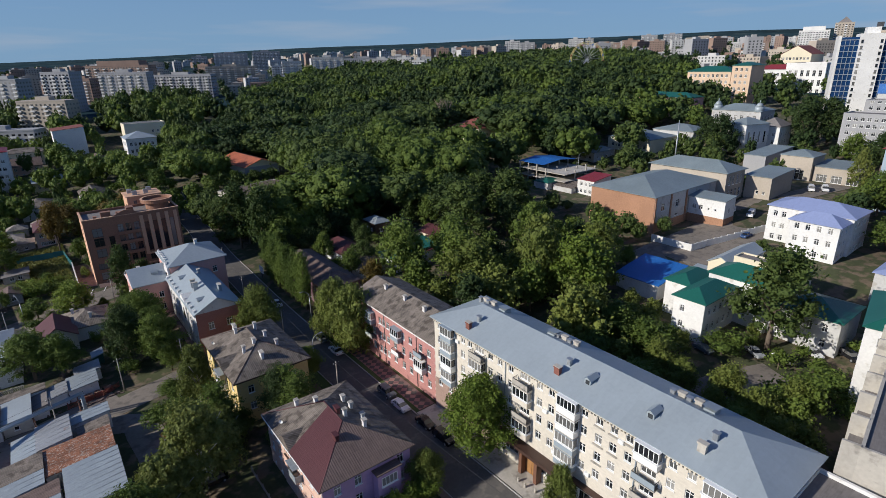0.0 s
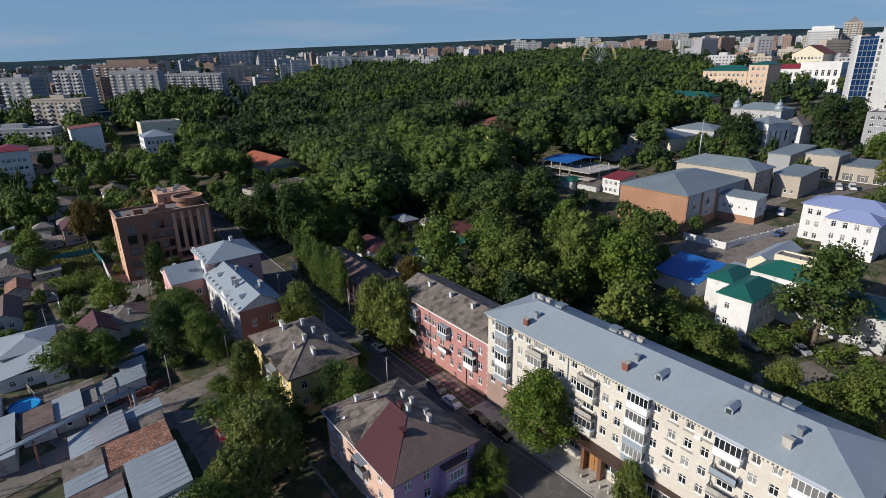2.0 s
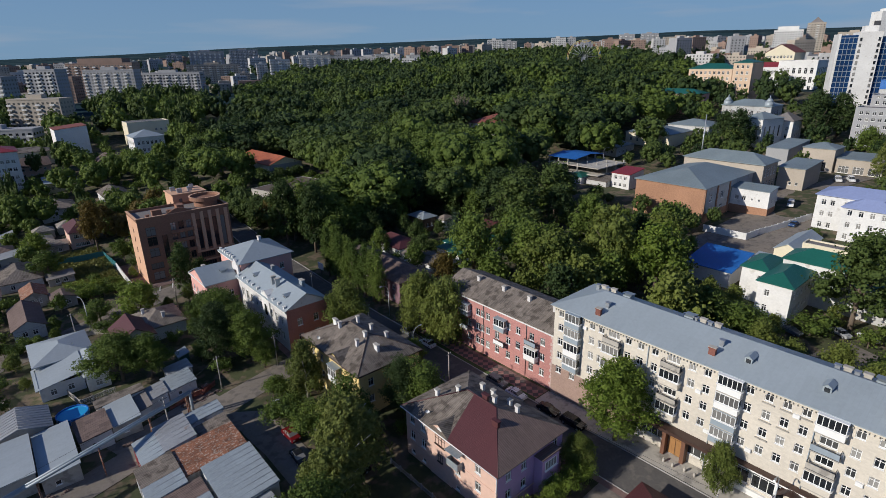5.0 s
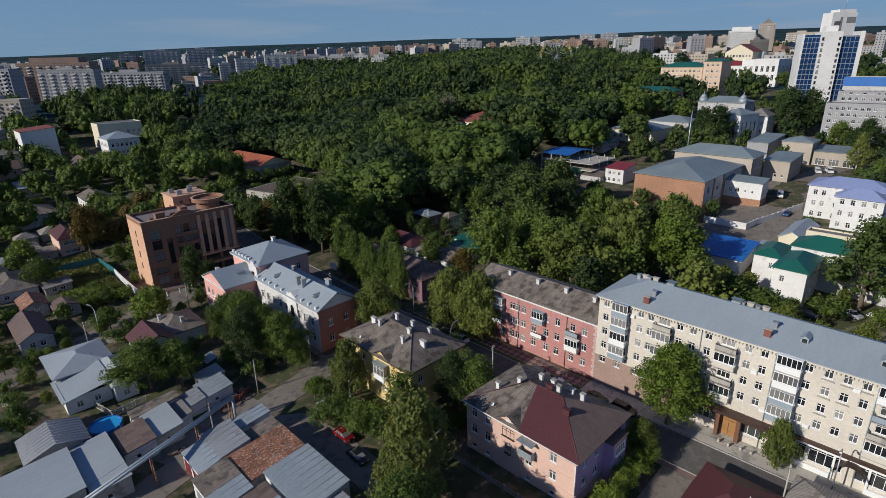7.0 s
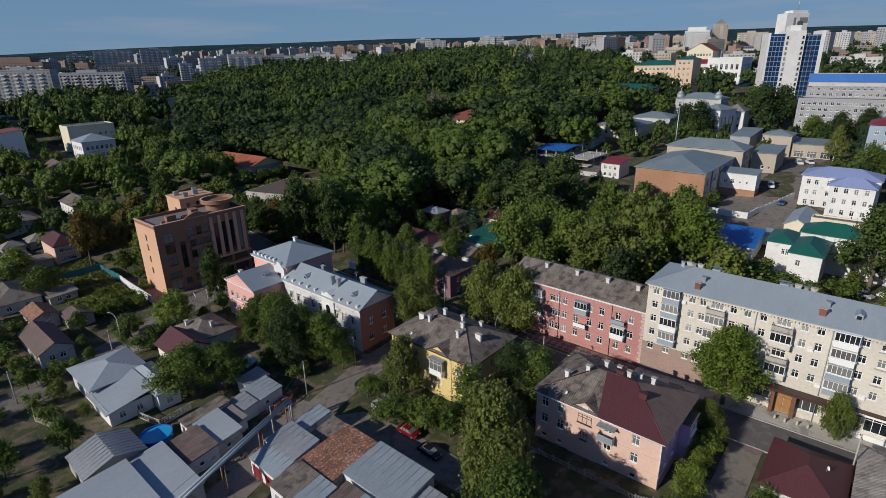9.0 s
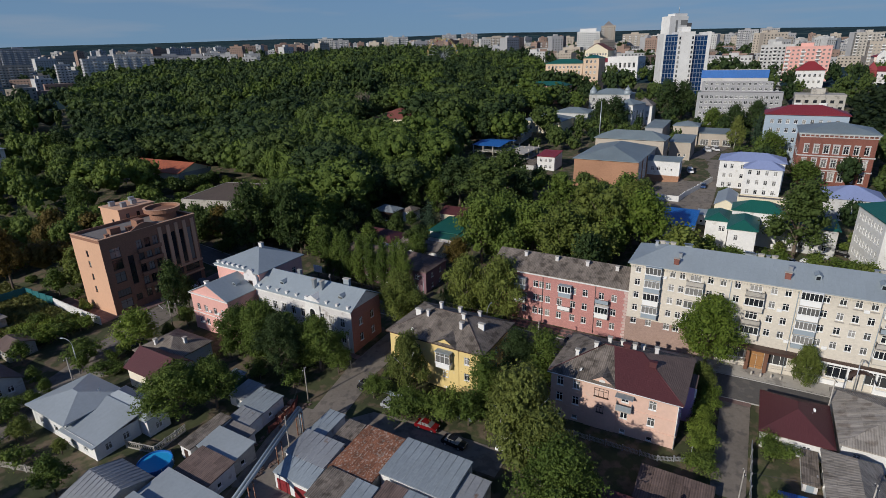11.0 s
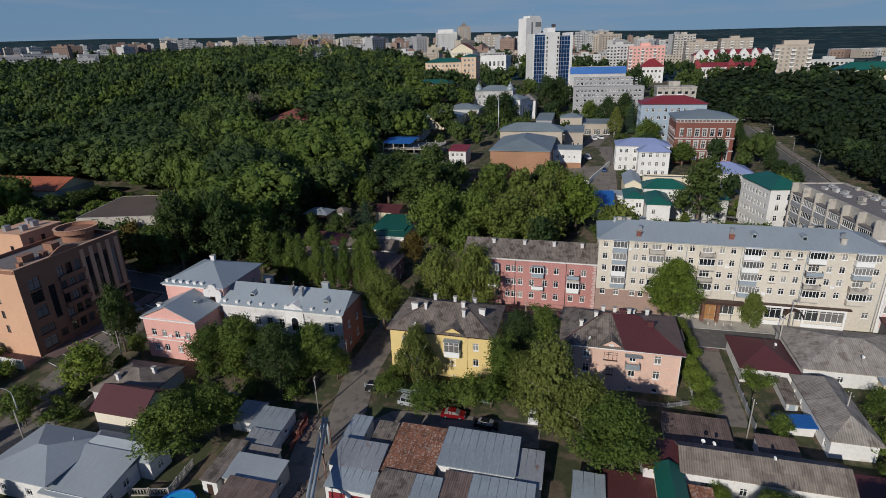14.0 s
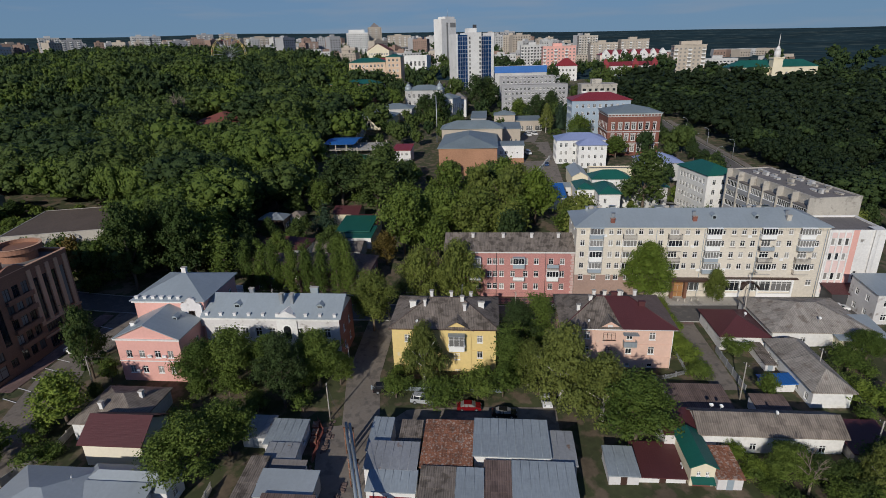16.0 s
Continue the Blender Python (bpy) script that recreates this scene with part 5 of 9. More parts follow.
hp = bmesh.new()
tri3(hp, (X + 0.12, -Y, H + 0.22), (X + 0.12, Y, H + 0.22), (X - Y + 0.12, 0, H + 3.44))
part("roof_sheet", hp, SLATE_BROWN, mauve, "brown corrugated end of the roof")
gb = bmesh.new()
gx, gw = -1.6, 2.5
tri3(gb, (gx - gw, -d / 2 - 0.12, H), (gx + gw, -d / 2 - 0.12, H), (gx, -d / 2 - 0.12, H + 1.5))
box(gb, gx - gw, gx + gw, -d / 2 - 0.12, -d / 2 - 0.004, 0, H)
part("front_gable", gb, PEACH, mauve)
gr = bmesh.new()
for sx in (-1, 1):
    a = [(gx + sx * (gw + 0.5), -d / 2 - 0.6, H - 0.2), (gx, -d / 2 - 0.6, H + 1.65), (gx, 0.3 - d / 4, H + 1.65), (gx + sx * (gw + 0.5), -d / 2 + 0.6, H - 0.1)]
    quad(gr, *(a if sx < 0 else a[::-1]))
part("gable_roof", gr, SLATE, mauve)
part("gable_trim", boxes((gx - gw - 0.1, gx + gw + 0.1, -d / 2 - 0.3, -d / 2 - 0.125, H - 0.35, H - 0.1), (gx - 0.45, gx + 0.45, -d / 2 - 0.2, -d / 2 - 0.125, H + 0.3, H + 0.75)), WHITE, mauve)
add_window(mauve, gx, -d / 2 - 0.14, 6.3, 0, 2.3, 1.6, "three", BROWNPAINT)
add_window(mauve, gx, -d / 2 - 0.14, 3.3, 0, 1.1, 1.4, "two", BROWNPAINT)
bal = balcony(mauve, 2.2, 5.4, 2.4, "parapet", front=-d / 2, panel=METAL_BLUE)
part("awning", boxes((-1.4, 1.4, -1.4, -0.004, 2.5, 2.58)), METAL_BLUE, bal, "grey metal awning")
part("string_course", boxes((-w / 2 - 0.06, w / 2 + 0.06, -d / 2 - 0.1, -d / 2 - 0.004, 2.6, 2.75), (-w / 2 - 0.06, w / 2 + 0.06, -d / 2 - 0.1, -d / 2 - 0.004, 5.35, 5.45), (w / 2 + 0.004, w / 2 + 0.1, -d / 2, d / 2, 2.6, 2.75)), PEACH, mauve)
bay = part("stair_bay", boxes((w / 2 + 0.004, w / 2 + 1.5, 0.6, 4.4, -1.2, 7.6)), LILAC_WALL, mauve)
part("bay_roof", boxes((w / 2 + 0.1, w / 2 + 1.7, 0.4, 4.6, 7.603, 7.75)), SLATE_BROWN, bay)
for z in (2.2, 5.4):
    add_window(bay, w / 2 + 1.54, 2.5, z, 90, 2.6, 1.5, "strip")
gutter = bmesh.new()
rod(gutter, (-w / 2 - 0.5, -Y - 0.08, H + 0.02), (w / 2 + 0.5, -Y - 0.08, H + 0.02), 0.08, None, 6)
rod(gutter, (w / 2 - 0.1, -d / 2 - 0.12, 0), (w / 2 - 0.1, -d / 2 - 0.12, H), 0.06, None, 6)
part("gutter", gutter, WHITEPAINT, mauve)
for x, y, tallness, mt in ((-7.0, -3.0, 1.2, WHITE), (-4.4, -0.8, 1.0, WHITE), (-3.0, 3.2, 1.2, WHITE), (-0.8, 3.4, 1.1, WHITE), (1.6, 1.2, 1.3, WHITE), (2.6, 3.6, 1.0, WHITE), (5.0, 2.6, 1.3, GREYWALL), (0.4, 0.5, 1.0, MAROON), (5.2, -2.2, 1.0, MAROON)):
    chimney(mauve, x, y, on_hip(mauve, x, y, 3.2, 0.6), 0.6 if mt is not MAROON else 1.1, 0.5, tallness, mt, mt if mt is MAROON else None)

# yellow house
w, d, H = yellow["size"]
X, Y = w / 2 + 0.6, d / 2 + 0.6
lb = part("loggia", boxes((-1.5, 1.5, -1.25, -0.004, -0.16, 0.9)), WHITEPAINT, yellow, "white glazed loggia", pose(2.6, -d / 2 - 0.12, 5.0))
add_window(yellow, 2.6, -d / 2 - 0.14, 2.4, 0, 1.1, 1.4), add_window(yellow, 2.6, -d / 2 - 0.14, -0.6, 0, 1.0, 0.8)
add_window(lb, 0, -1.2, 0.91, 0, 3.0, 2.2, "three"), add_window(lb, -1.46, -0.63, 0.91, 270, 1.1, 2.2, "one"), add_window(lb, 1.46, -0.63, 0.91, 90, 1.1, 2.2, "one")
part("balcony_roof", boxes((-1.65, 1.65, -1.4, -0.004, 3.13, 3.25)), METAL, lb)
gb, gr = bmesh.new(), bmesh.new()
box(gb, -2.8, 2.8, -d / 2 - 0.3, -d / 2 - 0.004, -0.8, H)
tri3(gb, (-2.8, -d / 2 - 0.3, H), (2.8, -d / 2 - 0.3, H), (0, -d / 2 - 0.3, H + 1.6))
part("front_gable", gb, YELLOW, yellow, "", pose(2.6, 0.18, 0))
for sx in (-1, 1):
    a = [(2.6 + sx * 3.3, -d / 2 - 0.8, H - 0.2), (2.6, -d / 2 - 0.8, H + 1.75), (2.6, 0.5 - d / 4, H + 1.75), (2.6 + sx * 3.3, -d / 2 + 0.6, H - 0.1)]
    quad(gr, *(a if sx < 0 else a[::-1]))
part("gable_roof", gr, SLATE, yellow)
part("string_course", boxes((-w / 2 - 0.06, w / 2 + 0.06, -d / 2 - 0.1, -d / 2 - 0.004, 4.3, 4.45), (w / 2 + 0.004, w / 2 + 0.1, -d / 2, d / 2, 4.3, 4.45)), YELLOW, yellow)
part("fascia", boxes((-X, X, -Y - 0.05, -Y + 0.02, H - 0.1, H + 0.1), (X - 0.02, X + 0.05, -Y, Y, H - 0.1, H + 0.1)), BROWNPAINT, yellow)
for x, y, cw, tallness in ((-6.5, -1.5, 1.5, 1.3), (-4.0, -2.0, 0.6, 1.3), (-3.0, 1.6, 0.7, 1.5), (1.0, 2.2, 0.7, 1.3), (3.4, -0.8, 0.8, 1.1), (4.0, -3.0, 0.7, 1.4), (7.2, -0.8, 1.4, 1.2), (5.0, 3.0, 0.7, 1.2)):
    chimney(yellow, x, y, on_hip(yellow, x, y, 3.2, 0.6), cw * 0.85, 0.5, tallness, GREYWALL if cw < 0.75 else WHITE)
ridge = bmesh.new()
for a, c in (((X, -Y, H + 0.15), (X - Y, 0, H + 3.4)), ((X - Y, 0, H + 3.4), (-X + Y, 0, H + 3.4)), ((-X, -Y, H + 0.15), (-X + Y, 0, H + 3.4)), ((X, Y, H + 0.15), (X - Y, 0, H + 3.4))):
    rod(ridge, a, c, 0.08, None, 6)
part("ridge_cap", ridge, SLATE_BROWN, yellow)

w, d, H = school["size"]
for u in spread(28, 9):
    for v in (1.8, 5.6):
        part("surround", boxes((u - w / 2 - 0.9, u - w / 2 - 0.67, -d / 2 - 0.08, -d / 2 - 0.004, v - 0.1, v + 2.2), (u - w / 2 + 0.67, u - w / 2 + 0.9, -d / 2 - 0.08, -d / 2 - 0.004, v - 0.1, v + 2.2),
                               (u - w / 2 - 1.0, u - w / 2 + 1.0, -d / 2 - 0.12, -d / 2 - 0.004, v + 2.203, v + 2.45)), WHITE, school)

# old school: attic posts, dormers, gable with arched window
w, d, H = school["size"]
for k in range(10):
    part("attic_post", boxes((-0.3, 0.3, -0.25, 0.25, 0, 0.75), (-0.36, 0.36, -0.31, 0.31, 0.752, 0.85)), WHITE, school, m=pose(-w / 2 + 0.8 + k * (w - 1.6) / 9, -d / 2 + 0.1, H + 0.1))
part("cornice", boxes((-w / 2 - 0.1, w / 2 + 0.1, -d / 2 - 0.35, -d / 2 - 0.004, H - 0.5, H - 0.1)), WHITE, school)
for x in (-7.5, 9.8):
    dormer(school, x, -3.2, H + 1.0, 1.3, 0.9, 1.8)
for x in (1.6, 3.8):
    chimney(school, x, -2.0, H + 2.0, 0.6, 1.0, 1.9, STEEL)
chimney(school, 7.0, 2.6, H + 1.4, 1.6, 0.7, 1.9, METAL), chimney(school, -6.0, 1.2, H + 2.6, 0.9, 0.6, 1.0, STEEL)
sg = bmesh.new()
box(sg, 1.2, 5.4, -d / 2 - 0.3, -d / 2 - 0.004, -0.8, H + 0.3)
tri3(sg, (1.0, -d / 2 - 0.3, H + 0.3), (5.6, -d / 2 - 0.3, H + 0.3), (3.3, -d / 2 - 0.3, H + 1.6))
quad(sg, (1.0, -d / 2 - 0.3, H + 0.3), (3.3, -d / 2 - 0.3, H + 1.6), (3.3, 0, H + 1.6), (1.0, -1.6, H + 0.4)), quad(sg, (3.3, -d / 2 - 0.3, H + 1.6), (5.6, -d / 2 - 0.3, H + 0.3), (5.6, -1.6, H + 0.4), (3.3, 0, H + 1.6))
part("front_gable", sg, WHITE, school)
for k in range(9):
    pass
aw = bmesh.new()
pts = [(0.75, 0)] + [(0.75 * math.cos(math.pi * k / 10), 2.2 + 0.75 * math.sin(math.pi * k / 10)) for k in range(11)] + [(-0.75, 0)]
face(aw, [(x, 0, z) for x, z in pts[::-1]])
part("arched_window", aw, GLASS, school, "", pose(3.3, -d / 2 - 0.31, 5.4))
trim = bmesh.new()
for k in range(10):
    a0, a1 = math.pi * k / 10, math.pi * (k + 1) / 10
    quad(trim, (0.75 * math.cos(a1), -0.04, 2.2 + 0.75 * math.sin(a1)), (0.75 * math.cos(a0), -0.04, 2.2 + 0.75 * math.sin(a0)), (1.1 * math.cos(a0), -0.04, 2.2 + 1.1 * math.sin(a0)), (1.1 * math.cos(a1), -0.04, 2.2 + 1.1 * math.sin(a1)))
part("window_trim", trim, WHITEPAINT, school, "", pose(3.3, -d / 2 - 0.31, 5.4))
# pale shaped gable where the wings meet
bq = bmesh.new()
prof = [(-2.2, 0), (2.2, 0), (2.2, 4.6), (1.9, 5.0), (1.2, 5.2), (0.9, 5.9), (0, 6.3), (-0.9, 5.9), (-1.2, 5.2), (-1.9, 5.0), (-2.2, 4.6)]
fr, bk = [(x, 0, z) for x, z in prof], [(x, 0.5, z) for x, z in prof]
face(bq, fr), face(bq, bk[::-1])
for k in range(len(prof)):
    quad(bq, bk[k], bk[(k + 1) % len(prof)], fr[(k + 1) % len(prof)], fr[k])
sgw = part("shaped_gable", bq, GREYWALL, tallwing, "flaking pale shaped gable wall", pose(5.0, -7.6, 7.6))
add_window(sgw, 0, -0.03, 1.2, 0, 1.3, 2.2, "two", BROWNPAINT)
w, d, H = tallwing["size"]
for k in range(6):
    part("attic_post", boxes((-0.35, 0.35, -0.25, 0.25, 0, 0.7), (-0.42, 0.42, -0.31, 0.31, 0.702, 0.8)), WHITE, tallwing, m=pose(-w / 2 + 0.8 + k * (w - 6) / 5, -d / 2 + 0.1, H + 0.12))
part("cornice", boxes((-w / 2 - 0.3, w / 2 - 4.4, -d / 2 - 0.5, -d / 2 - 0.004, H - 0.4, H - 0.05)), WHITE, tallwing)
chimney(tallwing, -1.0, 2.0, H + 2.4, 1.0, 0.7, 1.2, WHITE)
w, d, H = rose["size"]
part("cornice", boxes((-w / 2 - 0.3, w / 2 + 0.3, -d / 2 - 0.35, -d / 2 - 0.004, H - 0.3, H - 0.02)), WHITE, rose)
part("string_course", boxes((-w / 2 - 0.05, w / 2 + 0.05, -d / 2 - 0.1, -d / 2 - 0.004, 4.4, 4.6)), WHITE, rose)
dormer(rose, 3.2, 0.5, H + 1.3, 1.0, 0.8, 1.6)
chimney(rose, -4.2, -1.4, H + 0.8, 0.9, 0.7, 1.1, WHITE)
for x in (3.4, 6.4, 9.4):
    part("air_conditioner", boxes((-0.4, 0.4, -0.32, -0.004, 0, 0.55)), WHITEPAINT, rose, m=pose(x - w / 2, -d / 2, 5.4 if x > 5 else 2.0))

# hotel: pilasters, shaped parapet, round roof terrace, upper block
w, d, H = hotel["size"]
for u in (15.4, 17.8, 20.2, 22.6, 25.1):
    part("pilaster", boxes((-0.5, 0.5, -0.22, -0.004, 7.0, H)), SALMON, hotel, m=pose(u - w / 2, -d / 2, 0))
part("band", boxes((14.8 - w / 2, w / 2 + 0.1, -d / 2 - 0.3, -d / 2 - 0.004, 6.5, 7.0), (14.8 - w / 2, w / 2 + 0.1, -d / 2 - 0.25, -d / 2 - 0.004, 3.5, 3.9)), SALMON, hotel)
for v in (4.6, 8.0, 11.4, 14.4):
    part("balcony", boxes((8.4 - w / 2, 14.8 - w / 2, -d / 2 - 0.9, -d / 2 - 0.004, v - 0.15, v), (8.4 - w / 2, 14.8 - w / 2, -d / 2 - 0.9, -d / 2 - 0.8, v + 0.002, v + 0.9)), BROWNWALL, hotel)
sh = bmesh.new()
prof = [(-4.2, 0)] + [(-4.2 + 8.4 * k / 12, 0.9 + 1.5 * math.sin(math.pi * k / 12) ** 1.5) for k in range(13)] + [(4.2, 0)]
fr, bk = [(x, -0.12, z) for x, z in prof[::-1]], [(x, 0.3, z) for x, z in prof[::-1]]
face(sh, fr[::-1]), face(sh, bk)
for k in range(len(prof)):
    quad(sh, fr[k], fr[(k + 1) % len(prof)], bk[(k + 1) % len(prof)], bk[k])
part("shaped_parapet", sh, BROWNWALL, hotel, "", pose(11.6 - w / 2, -d / 2, H))
cp = bmesh.new()
box(cp, -w / 2 - 0.2, w / 2 + 0.2, -d / 2 - 0.2, -d / 2 + 0.4, H + 0.902, H + 1.05), box(cp, -w / 2 - 0.2, -w / 2 + 0.4, -d / 2 + 0.4, d / 2, H + 0.902, H + 1.05), box(cp, w / 2 - 0.4, w / 2 + 0.2, -d / 2 + 0.4, d / 2, H + 0.902, H + 1.05)
part("coping", cp, SALMON, hotel)
rt = bmesh.new()
N = 36
ring = [(math.cos(k * math.tau / N), math.sin(k * math.tau / N)) for k in range(N)]
for k in range(N):
    (c0, s0), (c1, s1) = ring[k], ring[(k + 1) % N]
    for r0, r1, z0, z1 in ((4.6, 4.6, 2.2, 3.3), (4.6, 4.25, 3.3, 3.3), (4.25, 4.25, 3.3, 2.5), (3.4, 4.6, 2.0, 2.2), (3.4, 3.4, 0.0, 2.0)):
        quad(rt, (r0 * c0, r0 * s0, z0), (r0 * c1, r0 * s1, z0), (r1 * c1, r1 * s1, z1), (r1 * c0, r1 * s0, z1))
face(rt, [(4.25 * c, 4.25 * s_, 2.5) for c, s_ in ring])
rot = part("roof_rotunda", rt, BROWNWALL, hotel, "round brown roof terrace", pose(28.8 - 20.3, 191.6 - 191.05, H))
cap = bmesh.new()
for k in range(N):
    (c0, s0), (c1, s1) = ring[k], ring[(k + 1) % N]
    quad(cap, (4.75 * c0, 4.75 * s0, 3.34), (4.75 * c1, 4.75 * s1, 3.34), (4.15 * c1, 4.15 * s1, 3.34), (4.15 * c0, 4.15 * s0, 3.34))
part("coping", cap, SALMON, rot)
ub = part("upper_block", boxes((1.2, 11.5, 9.0, 18.0, -1.5, 22.0), (0.9, 11.8, 8.7, 18.3, 22.003, 22.3)), SALMON, hotel)
for z in (14.5, 17.8):
    for x in (3.5, 6.5):
        add_window(ub, x, 8.94, z + 1.6, 0, 0.9, 1.3, "one", BROWNPAINT)
    add_window(ub, 1.14, 12.5, z, 270, 0.9, 1.4, "one", BROWNPAINT)
for x, y in ((4, 11), (7.5, 12), (9, 15.5), (3, 15)):
    part("roof_unit", boxes((-0.7, 0.7, -0.5, 0.5, 22.3, 23.6)), STEEL, hotel, m=pose(x, y, 0))
for x, y, a, c, hh in ((-6.5, -1.5, 2.6, 1.6, 1.6), (-3.2, -2.5, 1.2, 1.2, 1.2), (0.2, -1.0, 2.0, 2.6, 2.0), (-9.5, -3.5, 0.9, 0.9, 1.0)):
    part("roof_unit", boxes((-a / 2, a / 2, -c / 2, c / 2, 0.16, hh), (-a / 2 - 0.1, a / 2 + 0.1, -c / 2 - 0.1, c / 2 + 0.1, hh + 0.002, hh + 0.1)), BROWNWALL, hotel, m=pose(x, y, H))

# concrete block: tall fins with a glazed bay between each two, roof kerbs and clutter
w, d, H = concrete_block["size"]
top, run = H - 2.0, 5.87
for k in range(7):
    y = d / 2 - 0.4 - k * run if k < 6 else -d / 2 + 0.16
    part("fin", boxes((-w / 2 - 1.7, -w / 2 - 0.004, -0.16, 0.16, -1, H + 0.6)), CONCRETE, concrete_block, m=pose(0, y, 0))
for k in range(6):
    y0 = d / 2 - 0.4 - k * run - 0.18
    y1 = (y0 - run + 0.36) if k < 5 else (-d / 2 + 0.34)
    bay = part("bay", boxes((-w / 2 - 1.2, -w / 2 - 0.004, y1, y0, -1, top - 0.3)), CONCRETE, concrete_block)
    part("bay_roof", boxes((-w / 2 - 1.4, -w / 2 - 0.006, y1 + 0.01, y0 - 0.01, top - 0.296, top)), BITUMEN, bay)
    for q in range(4):
        z = top - 0.5 - 3.1 * q
        add_window(concrete_block, -w / 2 - 1.26, (y0 + y1) / 2, z - 1.7, -90, y0 - y1 - 0.3, 1.6, "strip")
        part("spandrel", boxes((-w / 2 - 1.42, -w / 2 - 1.204, y1 + 0.02, y0 - 0.02, z - 3.0, z - 1.75)), PANEL, bay)
cr = random.Random(8)
for k in range(22):
    a, c, hh = cr.uniform(0.6, 1.2), cr.uniform(0.7, 2.2), cr.uniform(0.4, 1.2)
    part("roof_unit", boxes((-a / 2, a / 2, -c / 2, c / 2, 0.16, hh), (-a / 2 - 0.12, a / 2 + 0.12, -c / 2 - 0.12, c / 2 + 0.12, hh + 0.002, hh + 0.1)), (CONCRETE, AGED_SHADED)[k % 2], concrete_block, m=pose(cr.uniform(-2.6, 5.0), -d / 2 + 3 + (d - 6) * (k + 0.5) / 22, H))

# ---- houses at middle distance ----
building("house", "white hall with an orange tile gable roof", 77.0, 94.0, 257.0, 290.5, 10.4, 16.0, PALEYELLOW, ORANGEROOF, "gable", 3.2, 0.5, axis="x", spin=4.0, other={"R": PANEL}, sides={"F": grid_windows(spread(29, 8), [1.5], 1.2, 1.8)})
building("pavilion", "wide low pavilion with a dusty flat brown roof", 59.5, 86.5, 201.0, 228.5, 3.6, 13.8, CONCRETE, BROWNFELT, "flat", parapet=0.25, spin=16.0, category="pavilion")
building("apartment_block", "white six-storey block with a red metal roof", -24.0, -9.5, 327.0, 346.0, 3.0, 25.5, WHITE, REDROOF, "hip", 2.2, 0.5, front="-y", sides={"F": grid_windows(spread(14.5, 6), [3, 6.6, 10.2, 13.8, 17.4], 1.5, 1.6), "R": grid_windows(spread(19, 6), [3, 6.6, 10.2, 13.8, 17.4], 1.5, 1.6)}, category="apartment block")
for n, x0, x1, y0, y1, e, hgt, wm, rm, kd, rs, lab in [
        ("house", -11, 3, 345, 358, 15.5, 6, PEACH, SLATE_BROWN, "gable", 3.4, "brick house with a dark gabled roof and balcony"), ("house", -3, 9.5, 318, 332, 10.6, 4, PALEYELLOW, METAL_BLUE, "shed", 1.0, "low house with a bluish sheet roof"),
        ("house", -9, 3.5, 282, 298, 5.8, 3.6, WHITE, SLATE, "hip", 2.6, "old cottage with a mossy slate roof"), ("house", 13, 23, 276, 292, 9.0, 3.4, WHITE, SLATE, "gable", 2.2, "white cottage with a dark slate roof"),
        ("house", -5.5, 1, 232, 246, 7.2, 6, PEACH, MAROON, "hip", 2.6, "two-storey cottage with a dull red roof"), ("house", 23, 33, 330, 352, 14.6, 4.6, PEACH, SLATE_BROWN, "gable", 3.2, "pale pink house with a gabled slate roof"),
        ("apartment_block", -13, 7, 368, 380, 19.6, 7, PALEYELLOW, SLATE, "hip", 2.0, "two-storey cream block with a slate roof")]:
    building(n, lab, x0, x1, y0, y1, e - hgt, e, wm, rm, kd, rs, 0.4, front="-y", sides={"F": grid_windows(spread(x1 - x0, 4), [1.0] if hgt < 5 else [1.0, 3.9], 1.1, 1.3), "L": grid_windows(spread(y1 - y0, 4), [1.0], 1.1, 1.3)})
building("house", "tall white block with a blank end wall", 12.0, 28.0, 392.0, 412.0, 12.5, 27.6, WHITE, DARKRED, "shed", 1.4, 0.3, axis="x", front="-y")
building("villa", "white two-storey villa with a pale hip roof", 45.0, 61.0, 362.0, 378.0, 12.6, 22.6, WHITE, METAL, "hip", 3.4, 0.6, front="-y", sides={"F": grid_windows(spread(16, 6), [1.8, 5.8], 1.3, 2.0), "L": grid_windows(spread(16, 5), [1.8, 5.8], 1.3, 2.0)}, category="villa")
CLEAR += [(130, 158, 32, 64), (184, 236, 52, 78), (34, 62, 336, 362), (10, 30, 366, 392), (46, 76, 384, 398)]
building("house", "cream flat-roofed house with a white end wall", 50.0, 74.0, 398.0, 412.0, 15.0, 27.5, PALEYELLOW, BITUMEN, "flat", front="-y", sides={"F": grid_windows([16, 19, 22], [3, 7], 1.3, 1.5)})
